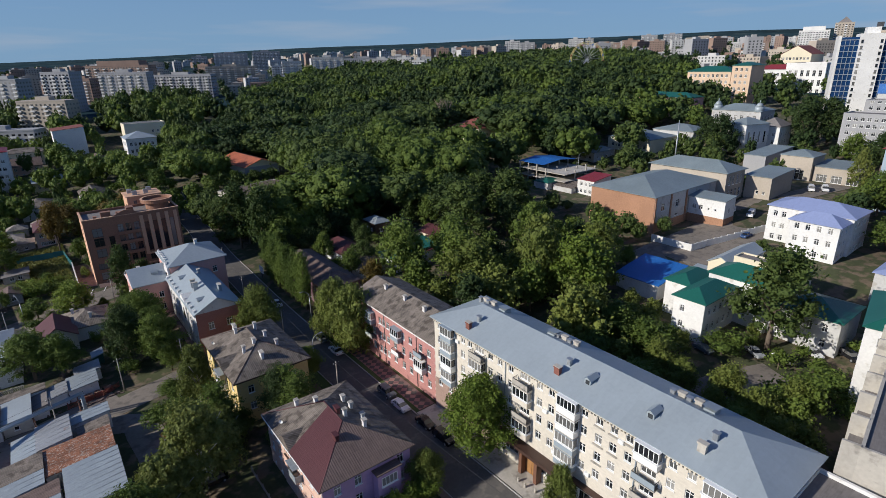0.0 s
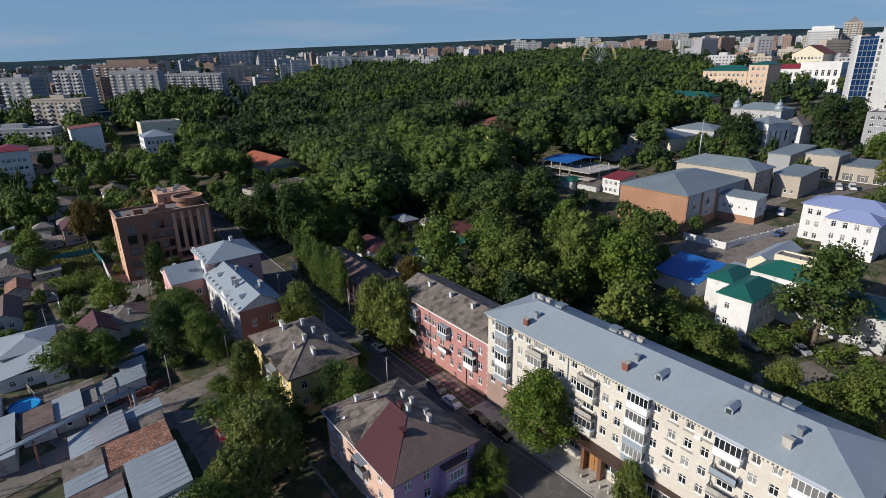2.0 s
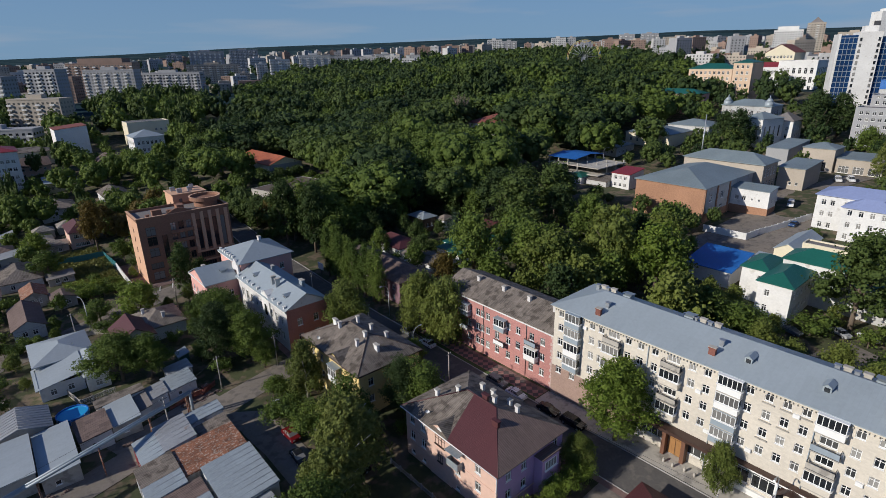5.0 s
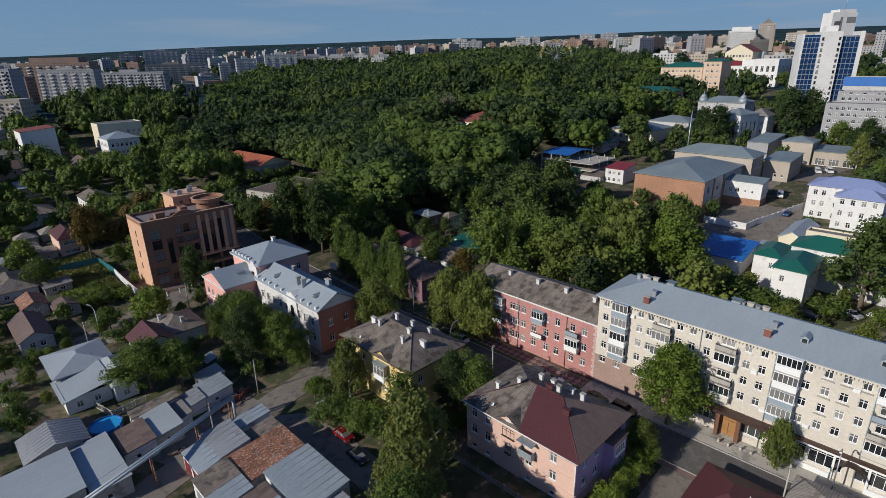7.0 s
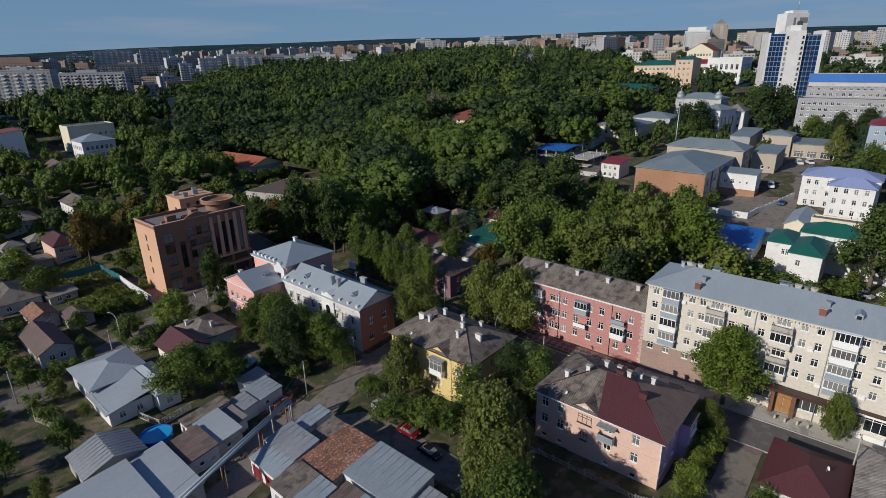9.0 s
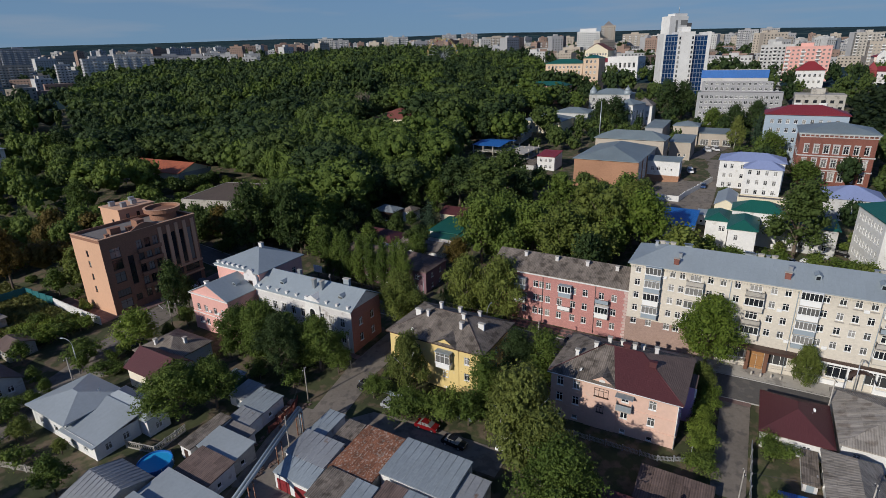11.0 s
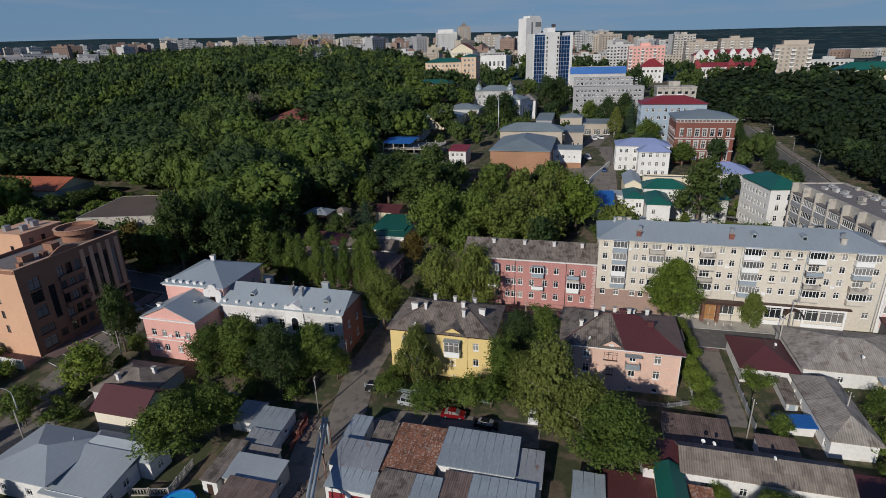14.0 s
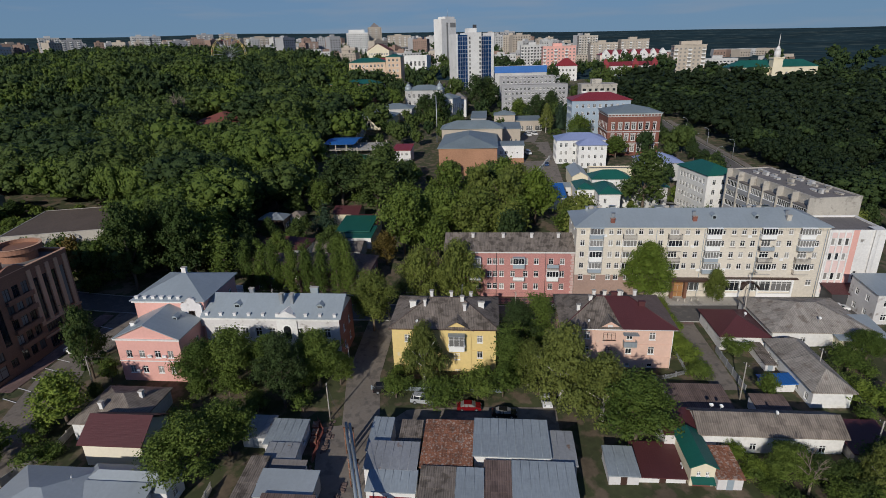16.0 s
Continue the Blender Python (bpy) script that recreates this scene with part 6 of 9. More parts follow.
for n, x0, x1, y0, y1, e, hgt, wm, rm, kd, rs, lab in [
        ("shed", -15.5, -9, 203, 209, 1.7, 2.4, CONCRETE, BITUMEN, "shed", 0.4, "ruined concrete shed without a full roof"), ("shed", -16.5, -11, 184.5, 190, 1.6, 2.6, CONCRETE, SLATE_BROWN, "gable", 1.2, "small shed with a brown slate roof"),
        ("house", -27, -16.5, 206, 224, 2.2, 3, AGED_SHADED, SLATE, "hip", 2.4, "old cottage with a grey slate hip roof"), ("house", -22.5, -17, 190, 199, 1.9, 2.8, CONCRETE, RUST, "gable", 1.6, "run-down cottage with a patched rusty roof"),
        ("house", -26, -19.5, 171, 187, 1.0, 3, AGED_SHADED, SLATE_BROWN, "gable", 2.0, "run-down cottage with a brown slate roof"),
        ("house", 52.5, 63, 120.5, 152.5, 6.4, 6.2, surf("plum_plaster", (0.20, 0.115, 0.135), 0.9, var=0.2), SLATE_BROWN, "hip", 2.8, "two-storey plum-coloured house behind street poplars"), ("house", 69, 78, 143, 158, 6.0, 3.8, WHITE, MAROON, "hip", 2.4, "low house with a dark brown slate roof"),
        # pale blue roof: wall coloured dark to imitate shade of trees before it
        ("house", 89.6, 95.6, 156.8, 165.0, 8.6, 4.2, BROWNPAINT, METAL_BLUE, "hip", 1.6, "low house with a pale blue metal roof"), ("house", 95.9, 101.0, 153.0, 157.4, 7.6, 3.2, WHITE, SLATE, "hip", 1.4, "small white house under a grey slate roof"), ("house", 82, 95, 127, 137, 7.2, 4.6, GREYWALL, GREENROOF, "shed", 1.0, "low building with a green sheet roof"), ("house", 98, 107, 134, 142.5, 8.0, 4.8, PALEYELLOW, MAROON, "gable", 1.6, "small house with a dull maroon roof"), ("house", 68, 76, 126.5, 140, 5.8, 3.2, WHITE, SLATE, "gable", 1.8, "white cottage with a grey slate roof")]:
    building(n, lab, x0, x1, y0, y1, e - hgt, e, wm, rm, kd, rs, 0.4, axis="x" if kd == "gable" else "", sides={"F": grid_windows(spread(y1 - y0, max(2, int((y1 - y0) / 3.4))), [1.0] if hgt < 5 else [1.0, 3.9], 1.1, 1.3), "R": grid_windows(spread(x1 - x0, 2), [1.0] if hgt < 5 else [1.0, 3.9], 1.1, 1.3)}, category=n)
building("shed", "flat shed with a dark green sheet roof", 78, 87, 125.5, 135.5, 3.2, 6.6, WHITE, GREENROOF, "shed", 0.6, 0.3, axis="y", category="shed")
building("shed", "low shed with a dull maroon roof", 90, 97, 126, 136, 3.8, 7.0, WHITE, MAROON, "shed", 1.0, 0.3, axis="y", category="shed")
building("house", "white three-storey house with a red roof", 170.0, 180.5, 126.2, 134.2, 10.2, 16.6, WHITE, REDROOF, "shed", 1.2, 0.35, axis="y", sides={"F": grid_windows(spread(8, 3, 0.8), [1.2, 4.0], 1.1, 1.4), "R": grid_windows(spread(10.5, 2), [4.0], 1.1, 1.4)})
building("house", "white house with a green sheet roof", 164.5, 173.0, 144.8, 152.4, 10.2, 13.8, AGED_SHADED, GREENROOF, "hip", 1.4, 0.4)
building("garage", "garage block with a grey slate roof", 167.0, 177.0, 134.6, 144.2, 10.0, 13.0, AGED_SHADED, SLATE, "shed", 1.2, 0.3, axis="y", category="garage")
building("house", "white cottage with a grey hipped roof", 214.0, 230.0, 160.0, 174.0, 14.4, 18.8, AGED_SHADED, METAL_TEAL, "hip", 2.6, 0.5, sides={"F": grid_windows(spread(14, 4), [1.2], 1.2, 1.6), "R": grid_windows(spread(16, 4), [1.2], 1.2, 1.6)})
building("house", "low house with several grey metal roofs", 238.0, 262.0, 146.0, 170.0, 17.5, 23.6, PALEYELLOW, METAL_TEAL, "hip", 3.4, 0.5, sides={"F": grid_windows(spread(24, 6), [1.6], 1.2, 1.8)})
building("house", "house with a low grey metal roof", 262.5, 280.0, 138.0, 160.0, 19.5, 26.0, AGED_SHADED, METAL_TEAL, "hip", 2.6, 0.5)
mansion = building("mansion", "white ornate mansion with green and grey roofs", 296.0, 312.0, 122.0, 147.0, 23.5, 34.4, AGED_SHADED, METAL_TEAL, "hip", 3.0, 0.5, sides={"F": grid_windows(spread(25, 7), [1.6, 6.2], 1.5, 2.4), "R": grid_windows(spread(16, 4), [1.6, 6.2], 1.5, 2.4)}, category="mansion")
for ux in (-10.5, 10.5):
    dome = bmesh.new()
    rod(dome, (ux, -6, 10.5), (ux, -6, 13.2), 2.2, 2.2, 10), rod(dome, (ux, -6, 13.2), (ux, -6, 15.0), 2.1, 0.9, 10), rod(dome, (ux, -6, 15.0), (ux, -6, 16.6), 0.5, 0.1, 6)
    part("turret", dome, METAL, mansion)
building("house", "white hall with tall windows and a dark roof", 263.0, 277.0, 110.5, 122.5, 19.5, 31.4, WHITE, METAL_TEAL, "hip", 2.6, 0.4, front="-y", spin=-18.0, sides={"F": grid_windows([2.2, 5.4, 8.6, 11.8], [3.4], 1.1, 5.2, "one"), "L": grid_windows(spread(12, 3), [3.4], 1.1, 5.2, "one")})
building("house", "white house with a black mansard roof", 279.0, 292.0, 105.5, 116.0, 20.0, 29.6, WHITE, BITUMEN, "hip", 3.6, 0.4, sides={"F": grid_windows(spread(10.5, 3), [1.4, 5.0], 1.1, 1.8), "R": grid_windows(spread(13, 4), [1.4, 5.0], 1.1, 1.8)})
building("garage", "long grey garage with a metal roof", 236.0, 262.0, 92.5, 101.0, 14.6, 22.6, PANEL, METAL_TEAL, "shed", 1.2, 0.3, axis="y", category="garage")
building("garage", "grey garage block with white gates", 238.2, 250.0, 76.4, 88.0, 14.6, 23.8, PANEL_WARM, METAL_TEAL, "hip", 2.0, 0.4, sides={"F": [(2.8, 0.1, 3.2, 3.8, "two"), (7.6, 0.1, 3.2, 3.8, "two")]}, category="garage")
building("garage", "low open garage with a grey roof", 240.0, 254.0, 62.0, 76.1, 14.6, 20.4, PANEL_WARM, METAL_TEAL, "shed", 1.0, 0.4, axis="y", sides={"F": [(u, 0.1, 3.6, 2.8, "three") for u in (3, 8, 13)]}, category="garage")
building("house", "park house with a rusty red hip roof", 190.0, 216.0, 217.0, 240.0, 18.8, 27.6, PALEYELLOW, DARKRED, "hip", 4.6, 0.6)
CLEAR += [(103, 120, 25, 37), (152, 192, 190, 238), (66, 84, 236, 256)]
building("house", "small brick park house with a red roof", 242.0, 250.0, 198.0, 206.0, 20.2, 24.6, REDBRICK, DARKRED, "gable", 2.0, 0.4)
building("public_building", "long old building with tall windows and green roof", 312.0, 326.0, 168.0, 204.0, 28.0, 38.5, ROSE, GREENROOF, "hip", 2.6, 0.5, sides={"F": grid_windows(spread(36, 11), [1.6, 5.8], 1.5, 2.6)}, category="public building")
building("house", "pale grey two-storey house with a metal roof", 37.0, 46.0, -2.0, 9.0, 1.2, 8.3, GREYWALL, METAL, "shed", 1.0, 0.3, axis="y", sides={"F": grid_windows([2, 5, 8.5], [1.2, 4.4], 1.1, 1.4), "L": grid_windows([2.5, 6], [1.2, 4.4], 1.1, 1.4)})
building("kiosk", "dark kiosk with a deep red roof", 45.8, 50.0, 6.5, 12.4, 1.6, 4.6, DARKSTEEL, MAROON, "shed", 0.6, 0.5, axis="y", category="kiosk")
# white wing in the darker plaster, cloud shade put into its colour
building("clinic_wing", "white two-storey clinic wing with green roof", 119.0, 131.0, 27.4, 41.0, 4.0, 11.4, AGED_SHADED, GREENROOF, "hip", 2.0, 0.5, sides={"F": grid_windows(spread(13.6, 4), [1.2, 4.6], 1.1, 1.6), "L": grid_windows(spread(12, 3), [1.2, 4.6], 1.1, 1.6)}, category="clinic")

# the unfinished concrete frame under a blue sheet
frame_house = thing("unfinished_building", 180, 153, 11.2, -90, "unfinished concrete frame under a blue sheet", "building")
FOOT.append((168, 192, 139, 167))
for z in (2.9, 5.8):
    part("floor_slab", boxes((-13, 13, -11, 10, z, z + 0.3)), CONCRETE, frame_house)
for ux in (-12.6, -7.6, -2.6, 2.4, 7.4, 12.2):
    for uy in (-10.6, -3.6, 3.4, 9.4):
        if not (ux > 3 and uy < -10):
            part("column", boxes((ux - 0.2, ux + 0.2, uy - 0.2, uy + 0.2, -1, 8.4 if ux < 0 else 7.2)), CONCRETE, frame_house)
part("roof_sheet", roof_mesh(13.5, 20, 8.6, "gable", 1.0, 0.6, "x", thick=0.08), BLUEROOF, frame_house, "bright blue sheet roof", pose(-6.2, 0, 0))
part("infill_wall", boxes((-13, -12.7, -10.4, 9.2, 0, 2.9), (2.5, 12.2, 9.3, 9.6, 0, 2.9), (-12.4, 2.2, 3.3, 3.6, 3.2, 5.8)), ORANGEBRICK, frame_house)


# ---- far buildings ----
def far_block(x, y, w, d, turn, floors, wall, roof=None, storey=3.0, base=None, cols=None, label="distant panel apartment block", crown=0.0, name="tower_block"):
    """A distant block: body, flat roof with a lift house, and window openings as recess boxes, one part for each side."""
    z = ground(x, y) if base is None else base
    H = floors * storey + 1.2
    FOOT.append((x - max(w, d) / 2, x + max(w, d) / 2, y - max(w, d) / 2, y + max(w, d) / 2))
    b = thing(name, x, y, z, turn, label, "tower block")
    bm = boxes((-w / 2, w / 2, -d / 2, d / 2, -6, H), (-w / 2 - 0.15, w / 2 + 0.15, -d / 2 - 0.15, d / 2 + 0.15, H + 0.003, H + 0.9))
    part("wall", bm, wall, b)
    part("lift_house", boxes((-w * 0.18, w * 0.1, -d * 0.2, d * 0.22, H + 0.91, H + 3.4)), roof or wall, b)
    for s in "FLR":
        m, length = side_frame(s, w, d)
        n = max(2, int(length / 3.2))
        wb = bmesh.new()
        for i in range(n):
            u = length * (i + 0.5) / n
            for k in range(floors):
                v = k * storey + 1.3
                ww = 1.5 if (i % 3) else 1.9
                a = [m @ Vector(p) for p in ((u - ww / 2, -0.05, v), (u + ww / 2, -0.05, v), (u + ww / 2, -0.05, v + 1.35), (u - ww / 2, -0.05, v + 1.35))]
                quad(wb, *a)
        ob = tagged(part("glazing", wb, GLASS, b), kind="stuff")
        if s == "F":
            bb = bmesh.new()
            for i in range(0, n, 3):
                u = length * (i + 0.5) / n
                for k in range(1, floors):
                    p = m @ Vector((u, -0.5, k * storey + 0.3))
                    box(bb, p.x - 1.6, p.x + 1.6, -d / 2 - 1.1, -d / 2 - 0.06, p.z, p.z + 1.1)
            ob = tagged(part("balcony_front", bb, WHITE, b), kind="stuff")
    return b



# brick dulled in colour to imitate haze over the distant town
FARBRICK = surf("haze_greyed_brick", (0.27, 0.185, 0.145), 0.9, var=0.2)
# W: white walls dimmed in colour for haze and cloud shade
PAL = {"W": AGED_SHADED, "G": PANEL, "T": PANEL_WARM, "O": FARBRICK, "B": FARBRICK, "P": ROSE, "C": CONCRETE, "Y": PALEYELLOW, "K": PANEL}
FARLABEL = {"W": "distant white apartment block", "G": "distant grey panel apartment block", "T": "distant sand-coloured apartment block", "O": "distant orange brick apartment block", "B": "distant brown brick block",
            "P": "distant rose plastered block", "C": "distant raw concrete block", "Y": "distant pale yellow block", "K": "unfinished tower with grey walls"}


def far_row(k, x, y, w, d, turn, top):
    far_block(x, y, w, d, turn, max(2, round((top - 0.009 * math.hypot(x, y) - ground(x, y)) / 3.0)), PAL[k], label=FARLABEL[k])


for row in [("W", 758, 770, 27, 18, -45, 103), ("G", 772, 745, 27, 18, -45, 100), ("W", 427, 638, 19, 14, -45, 72), ("G", 481, 723, 29, 14, -45, 73), ("G", 430, 700, 47, 14, -45, 71), ("W", 412, 584, 16, 14, -45, 68),
            ("W", 711, 851, 28, 15, -45, 85), ("T", 878, 965, 70, 15, -45, 96), ("W", 766, 627, 24, 18, -50, 100), ("G", 782, 612, 13, 18, -50, 99), ("O", 873, 645, 49, 16, -50, 94), ("O", 891, 606, 28, 16, -50, 98)]:
    far_row(*row)
for row in [("G", 1035, 662, 29, 16, -50, 112), ("G", 1053, 622, 32, 16, -50, 112), ("T", 1035, 546, 65, 16, -55, 102), ("W", 1055, 497, 43, 16, -60, 91), ("B", 1021, 444, 30, 16, -60, 91), ("G", 620, 482, 28, 14, -50, 75),
            ("T", 1015, 266, 44, 20, -75, 95), ("G", 1132, 92, 33, 16, -85, 101), ("G", 1132, 58, 30, 16, -85, 102), ("W", 532, 79, 29, 16, -90, 57), ("W", 540, 46, 26, 18, -90, 66), ("P", 491, 25, 31, 18, -90, 61)]:
    far_row(*row)
for row in [("C", 724, -40, 25, 18, -90, 78), ("T", 682, -53, 34, 20, -90, 68), ("T", 677, -90, 34, 20, -90, 71), ("W", 497, -128, 32, 14, -100, 46), ("C", 262, 28, 20, 14, -90, 40),
            ("K", -2, 570, 24, 16, -40, 58), ("K", 36, 608, 26, 16, -40, 63), ("G", 92, 641, 48, 14, -38, 61), ("G", 148, 651, 64, 14, -38, 59), ("O", 62, 700, 18, 16, -38, 58), ("T", 17, 489, 36, 14, -40, 43)]:
    far_row(*row)
for row in [("G", -12, 434, 44, 13, -30, 30), ("G", -20, 530, 15, 12, -40, 38), ("G", 336, 1308, 30, 20, -20, 93), ("G", 398, 1290, 70, 20, -20, 99), ("G", 452, 1219, 58, 20, -20, 100), ("T", 266, 866, 73, 16, -20, 67),
            ("W", 309, 796, 15, 14, -20, 66), ("W", 278, 668, 23, 14, -20, 70), ("W", 354, 721, 42, 14, -25, 75), ("G", 448, 783, 65, 14, -30, 76), ("W", 466, 712, 31, 14, -30, 76), ("W", 438, 609, 18, 14, -35, 72)]:
    far_row(*row)

# larger far landmarks
big = far_block(103, 741, 72, 18, -38, 12, FARBRICK, label="large stepped brown brick apartment block")
part("upper_block", boxes((-22, 26, -8.8, 8.8, 38.1, 43)), FARBRICK, big)
big = far_block(430, -77, 25, 20, -100, 9, PANEL_WARM, label="tall sand-coloured block with many balconies")
part("upper_block", boxes((-7, 9, -6, 8, 29.2, 32)), PANEL_WARM, big)
big = far_block(902, 320, 36, 20, -72, 9, WHITE, label="white stepped hotel tower with rows of balconies", name="hotel_tower")
part("upper_block", boxes((-14, 12, -8, 8, 29.2, 34)), WHITE, big)
big = far_block(935, 296, 22, 20, -72, 12, PANEL_WARM, label="sand-coloured tower with a dark pyramid roof", name="hotel_tower")
top = bmesh.new()
for k in range(4):
    c = [(-8, -8, 38.2), (8, -8, 38.2), (8, 8, 38.2), (-8, 8, 38.2)]
    tri3(top, c[k], c[(k + 1) % 4], (0, 0, 46))
part("spire_roof", top, BITUMEN, big)
building("public_building", "pale yellow gabled building far off", 598, 628, 211, 237.5, 38, 61, PALEYELLOW, DARKRED, "gable", 8, 0.6, axis="y", sides={"F": grid_windows(spread(26.5, 8), [12, 18], 1.8, 2.4)}, category="public building")
building("public_building", "white palace with a red roof", 480, 496, 176, 208, 31, 50.4, WHITE, REDROOF, "hip", 3.4, 0.5, sides={"F": grid_windows(spread(32, 10), [4, 9, 14], 1.6, 2.6)}, category="public building")
building("public_building", "white columned front with tall windows", 456, 490, 150, 176, 29, 54, WHITE, DARKRED, "flat", parapet=1.4, sides={"F": grid_windows(spread(26, 6), [4, 10.5, 17], 2.0, 4.2), "R": grid_windows(spread(34, 8), [4, 10.5, 17], 2.0, 4.2)}, category="public building")
building("public_building", "long sand-coloured building with a green roof", 364, 380, 172, 201, 34, 51.8, PALEPEACH, GREENROOF, "hip", 3.2, 0.5, sides={"F": grid_windows(spread(29, 9), [2.4, 6.4, 10.4, 14.2], 1.5, 1.9)}, category="public building")
building("public_building", "corner tower with a green roof", 364, 382, 160, 171.7, 34, 55.4, PALEPEACH, GREENROOF, "hip", 2, 0.5, sides={"F": grid_windows(spread(11.7, 3), [2.4, 6.4, 10.4, 14.2, 18], 1.5, 1.9)}, category="public building")
PALEROSE = surf("pale_rose_plaster", (0.66, 0.54, 0.46), 0.9, var=0.14)
castle = building("apartment_block", "long pale rose block with white gables and red roof", 560, 580, -100, -28, 31, 50, PALEROSE, REDROOF, "hip", 4.4, 0.6, sides={"F": grid_windows(spread(72, 20), [5, 9, 13, 16.4], 1.5, 2.0)}, category="apartment block")
for k in range(7):
    gb, u, gw = bmesh.new(), -30 + 10 * k, 3.2 if k % 2 else 4.2
    box(gb, u - gw, u + gw, -10.9, -10.01, 2, 19.5)
    for yy in (-10.9, -10.3):
        tri3(gb, (u - gw, yy, 19.5), (u + gw, yy, 19.5), (u, yy, 24.4))
    quad(gb, (u - gw, -10.9, 19.5), (u, -10.9, 24.4), (u, -4.5, 24.4), (u - gw, -4.5, 19.5)), quad(gb, (u, -10.9, 24.4), (u + gw, -10.9, 19.5), (u + gw, -4.5, 19.5), (u, -4.5, 24.4))
    front = part("gable", gb, WHITE, castle, "white ornamental gable")
    for v in (5, 9, 13, 17):
        add_window(front, u, -10.95, v, 0, 2.2, 2.0, "three")
annexe = building("public_building", "pale building with red pyramid roofs", 470, 486, -66, -14, 26, 41, GREYWALL, REDROOF, "hip", 3.4, 0.5, sides={"F": grid_windows(spread(52, 15), [3, 7, 11], 1.5, 2.2)}, category="public building")
for u in (-23, 4, 22):
    py = bmesh.new()
    box(py, u - 3, u + 3, -8.6, -2.6, 10, 16)
    for k in range(4):
        c = [(u - 3.5, -9.1, 16), (u + 3.5, -9.1, 16), (u + 3.5, -2.1, 16), (u - 3.5, -2.1, 16)]
        tri3(py, c[k], c[(k + 1) % 4], (u, -5.6, 22))
    part("turret", py, REDROOF, annexe, "red pyramid turret")
mansard = building("house", "white house with a red mansard roof", 431, 445, 15, 33, 26, 43.4, WHITE, REDROOF, "hip", 6.0, 0.5, sides={"F": grid_windows(spread(18, 5), [4, 8.4, 12.8], 1.5, 2.0), "L": grid_windows(spread(14, 4), [4, 8.4, 12.8], 1.5, 2.0)})
building("public_building", "long building with a green metal roof", 385, 402, -160, -96, 20, 40, PALEYELLOW, GREENROOF, "hip", 5, 0.5, sides={"F": grid_windows(spread(64, 16), [10, 14], 1.6, 2.2)}, category="public building")
belfry = thing("clock_tower", 384, -128, 22, 0, "slim pale tower with a white spire", "tower")
part("shaft", boxes((-3.5, 3.5, -3.5, 3.5, -4, 24), (-4, 4, -4, 4, 24.003, 25)), PALEYELLOW, belfry)
sp = bmesh.new()
rod(sp, (0, 0, 25), (0, 0, 30), 2.4, 2.2, 10)
rod(sp, (0, 0, 30), (0, 0, 33), 2.4, 0.6, 10)
rod(sp, (0, 0, 33), (0, 0, 42), 0.5, 0.05, 6)
part("spire", sp, WHITE, belfry)
blue_hall = building("school", "long pale building with a bright blue upper band", 340, 352, 50, 87.3, 26, 46.2, AGED_SHADED, BITUMEN, "flat", category="school")
w, d, H = blue_hall["size"]
part("fascia", boxes((-w / 2 - 0.2, w / 2 + 0.2, -d / 2 - 0.2, -d / 2 - 0.06, H - 4.0, H + 0.7), (-w / 2 - 0.2, -w / 2 - 0.06, -d / 2 - 0.058, d / 2, H - 4.0, H + 0.7)), BLUEROOF, blue_hall, "bright blue metal fascia")

# the blue glass office tower
tower = thing("office_tower", 378.8, 106.7, 26, -67, "tall white office tower with blue glass wings", "office tower")
FOOT.append((360, 396, 86, 126))
part("core", boxes((-5.6, 5.2, -11.5, 7, -6, 45.2), (-2.6, 3.4, -6, 4, 45.203, 48.5)), WHITE, tower)
part("glass_wing", boxes((-13.6, -5.603, -9.6, 7, -6, 43.6)), BLUEGLASS, tower, "blue mirror glass curtain wall")
part("glass_wing", boxes((5.203, 14.0, -9.6, 7, -6, 42.6)), BLUEGLASS, tower, "blue mirror glass curtain wall")
part("side_wall", boxes((14.003, 16.2, -9.9, 7.3, -6, 45)), WHITE, tower)
part("side_wall", boxes((-14.8, -13.603, -9.9, 7.3, -6, 44.4)), WHITE, tower)
fins = bmesh.new()
for z in range(3, 43, 3):
    box(fins, -13.6, -5.6, -9.75, -9.603, z, z + 0.35), box(fins, 5.2, 14.0, -9.75, -9.603, z, z + 0.35)
for x in (-11.6, -9.6, -7.6, 7.4, 9.6, 11.8):
    box(fins, x - 0.12, x + 0.12, -9.8, -9.62, -3, 42.5)
part("mullion_grid", fins, STEEL, tower)
for k in range(13):
    for x in (-4.4, 4.0):
        add_window(tower, x, -11.56, 3.2 + 3.1 * k, 0, 1.1, 1.7, "one", DARKSTEEL)
part("roof_sign", boxes((1.4, 4.5, -3, -2.6, 48.51, 51)), DARKSTEEL, tower)
slab = thing("office_tower", 600, 144, 38, -45, "white slab tower with dark vertical strips", "office tower")
FOOT.append((566, 592, 134, 162))
part("wall", boxes((-11, 11, -7, 7, -4, 55), (-5, 10, -6, 6, 55.003, 57.5)), WHITE, slab)
part("window_strip", boxes((-3.6, -1.4, -7.12, -7.003, 2, 51), (2.2, 10.4, -7.12, -7.003, 46, 51)), GLASS, slab)
rod_bm = bmesh.new()
rod(rod_bm, (4, 0, 57.5), (4, 0, 68), 0.35, 0.08, 6)
part("mast", rod_bm, STEEL, slab)

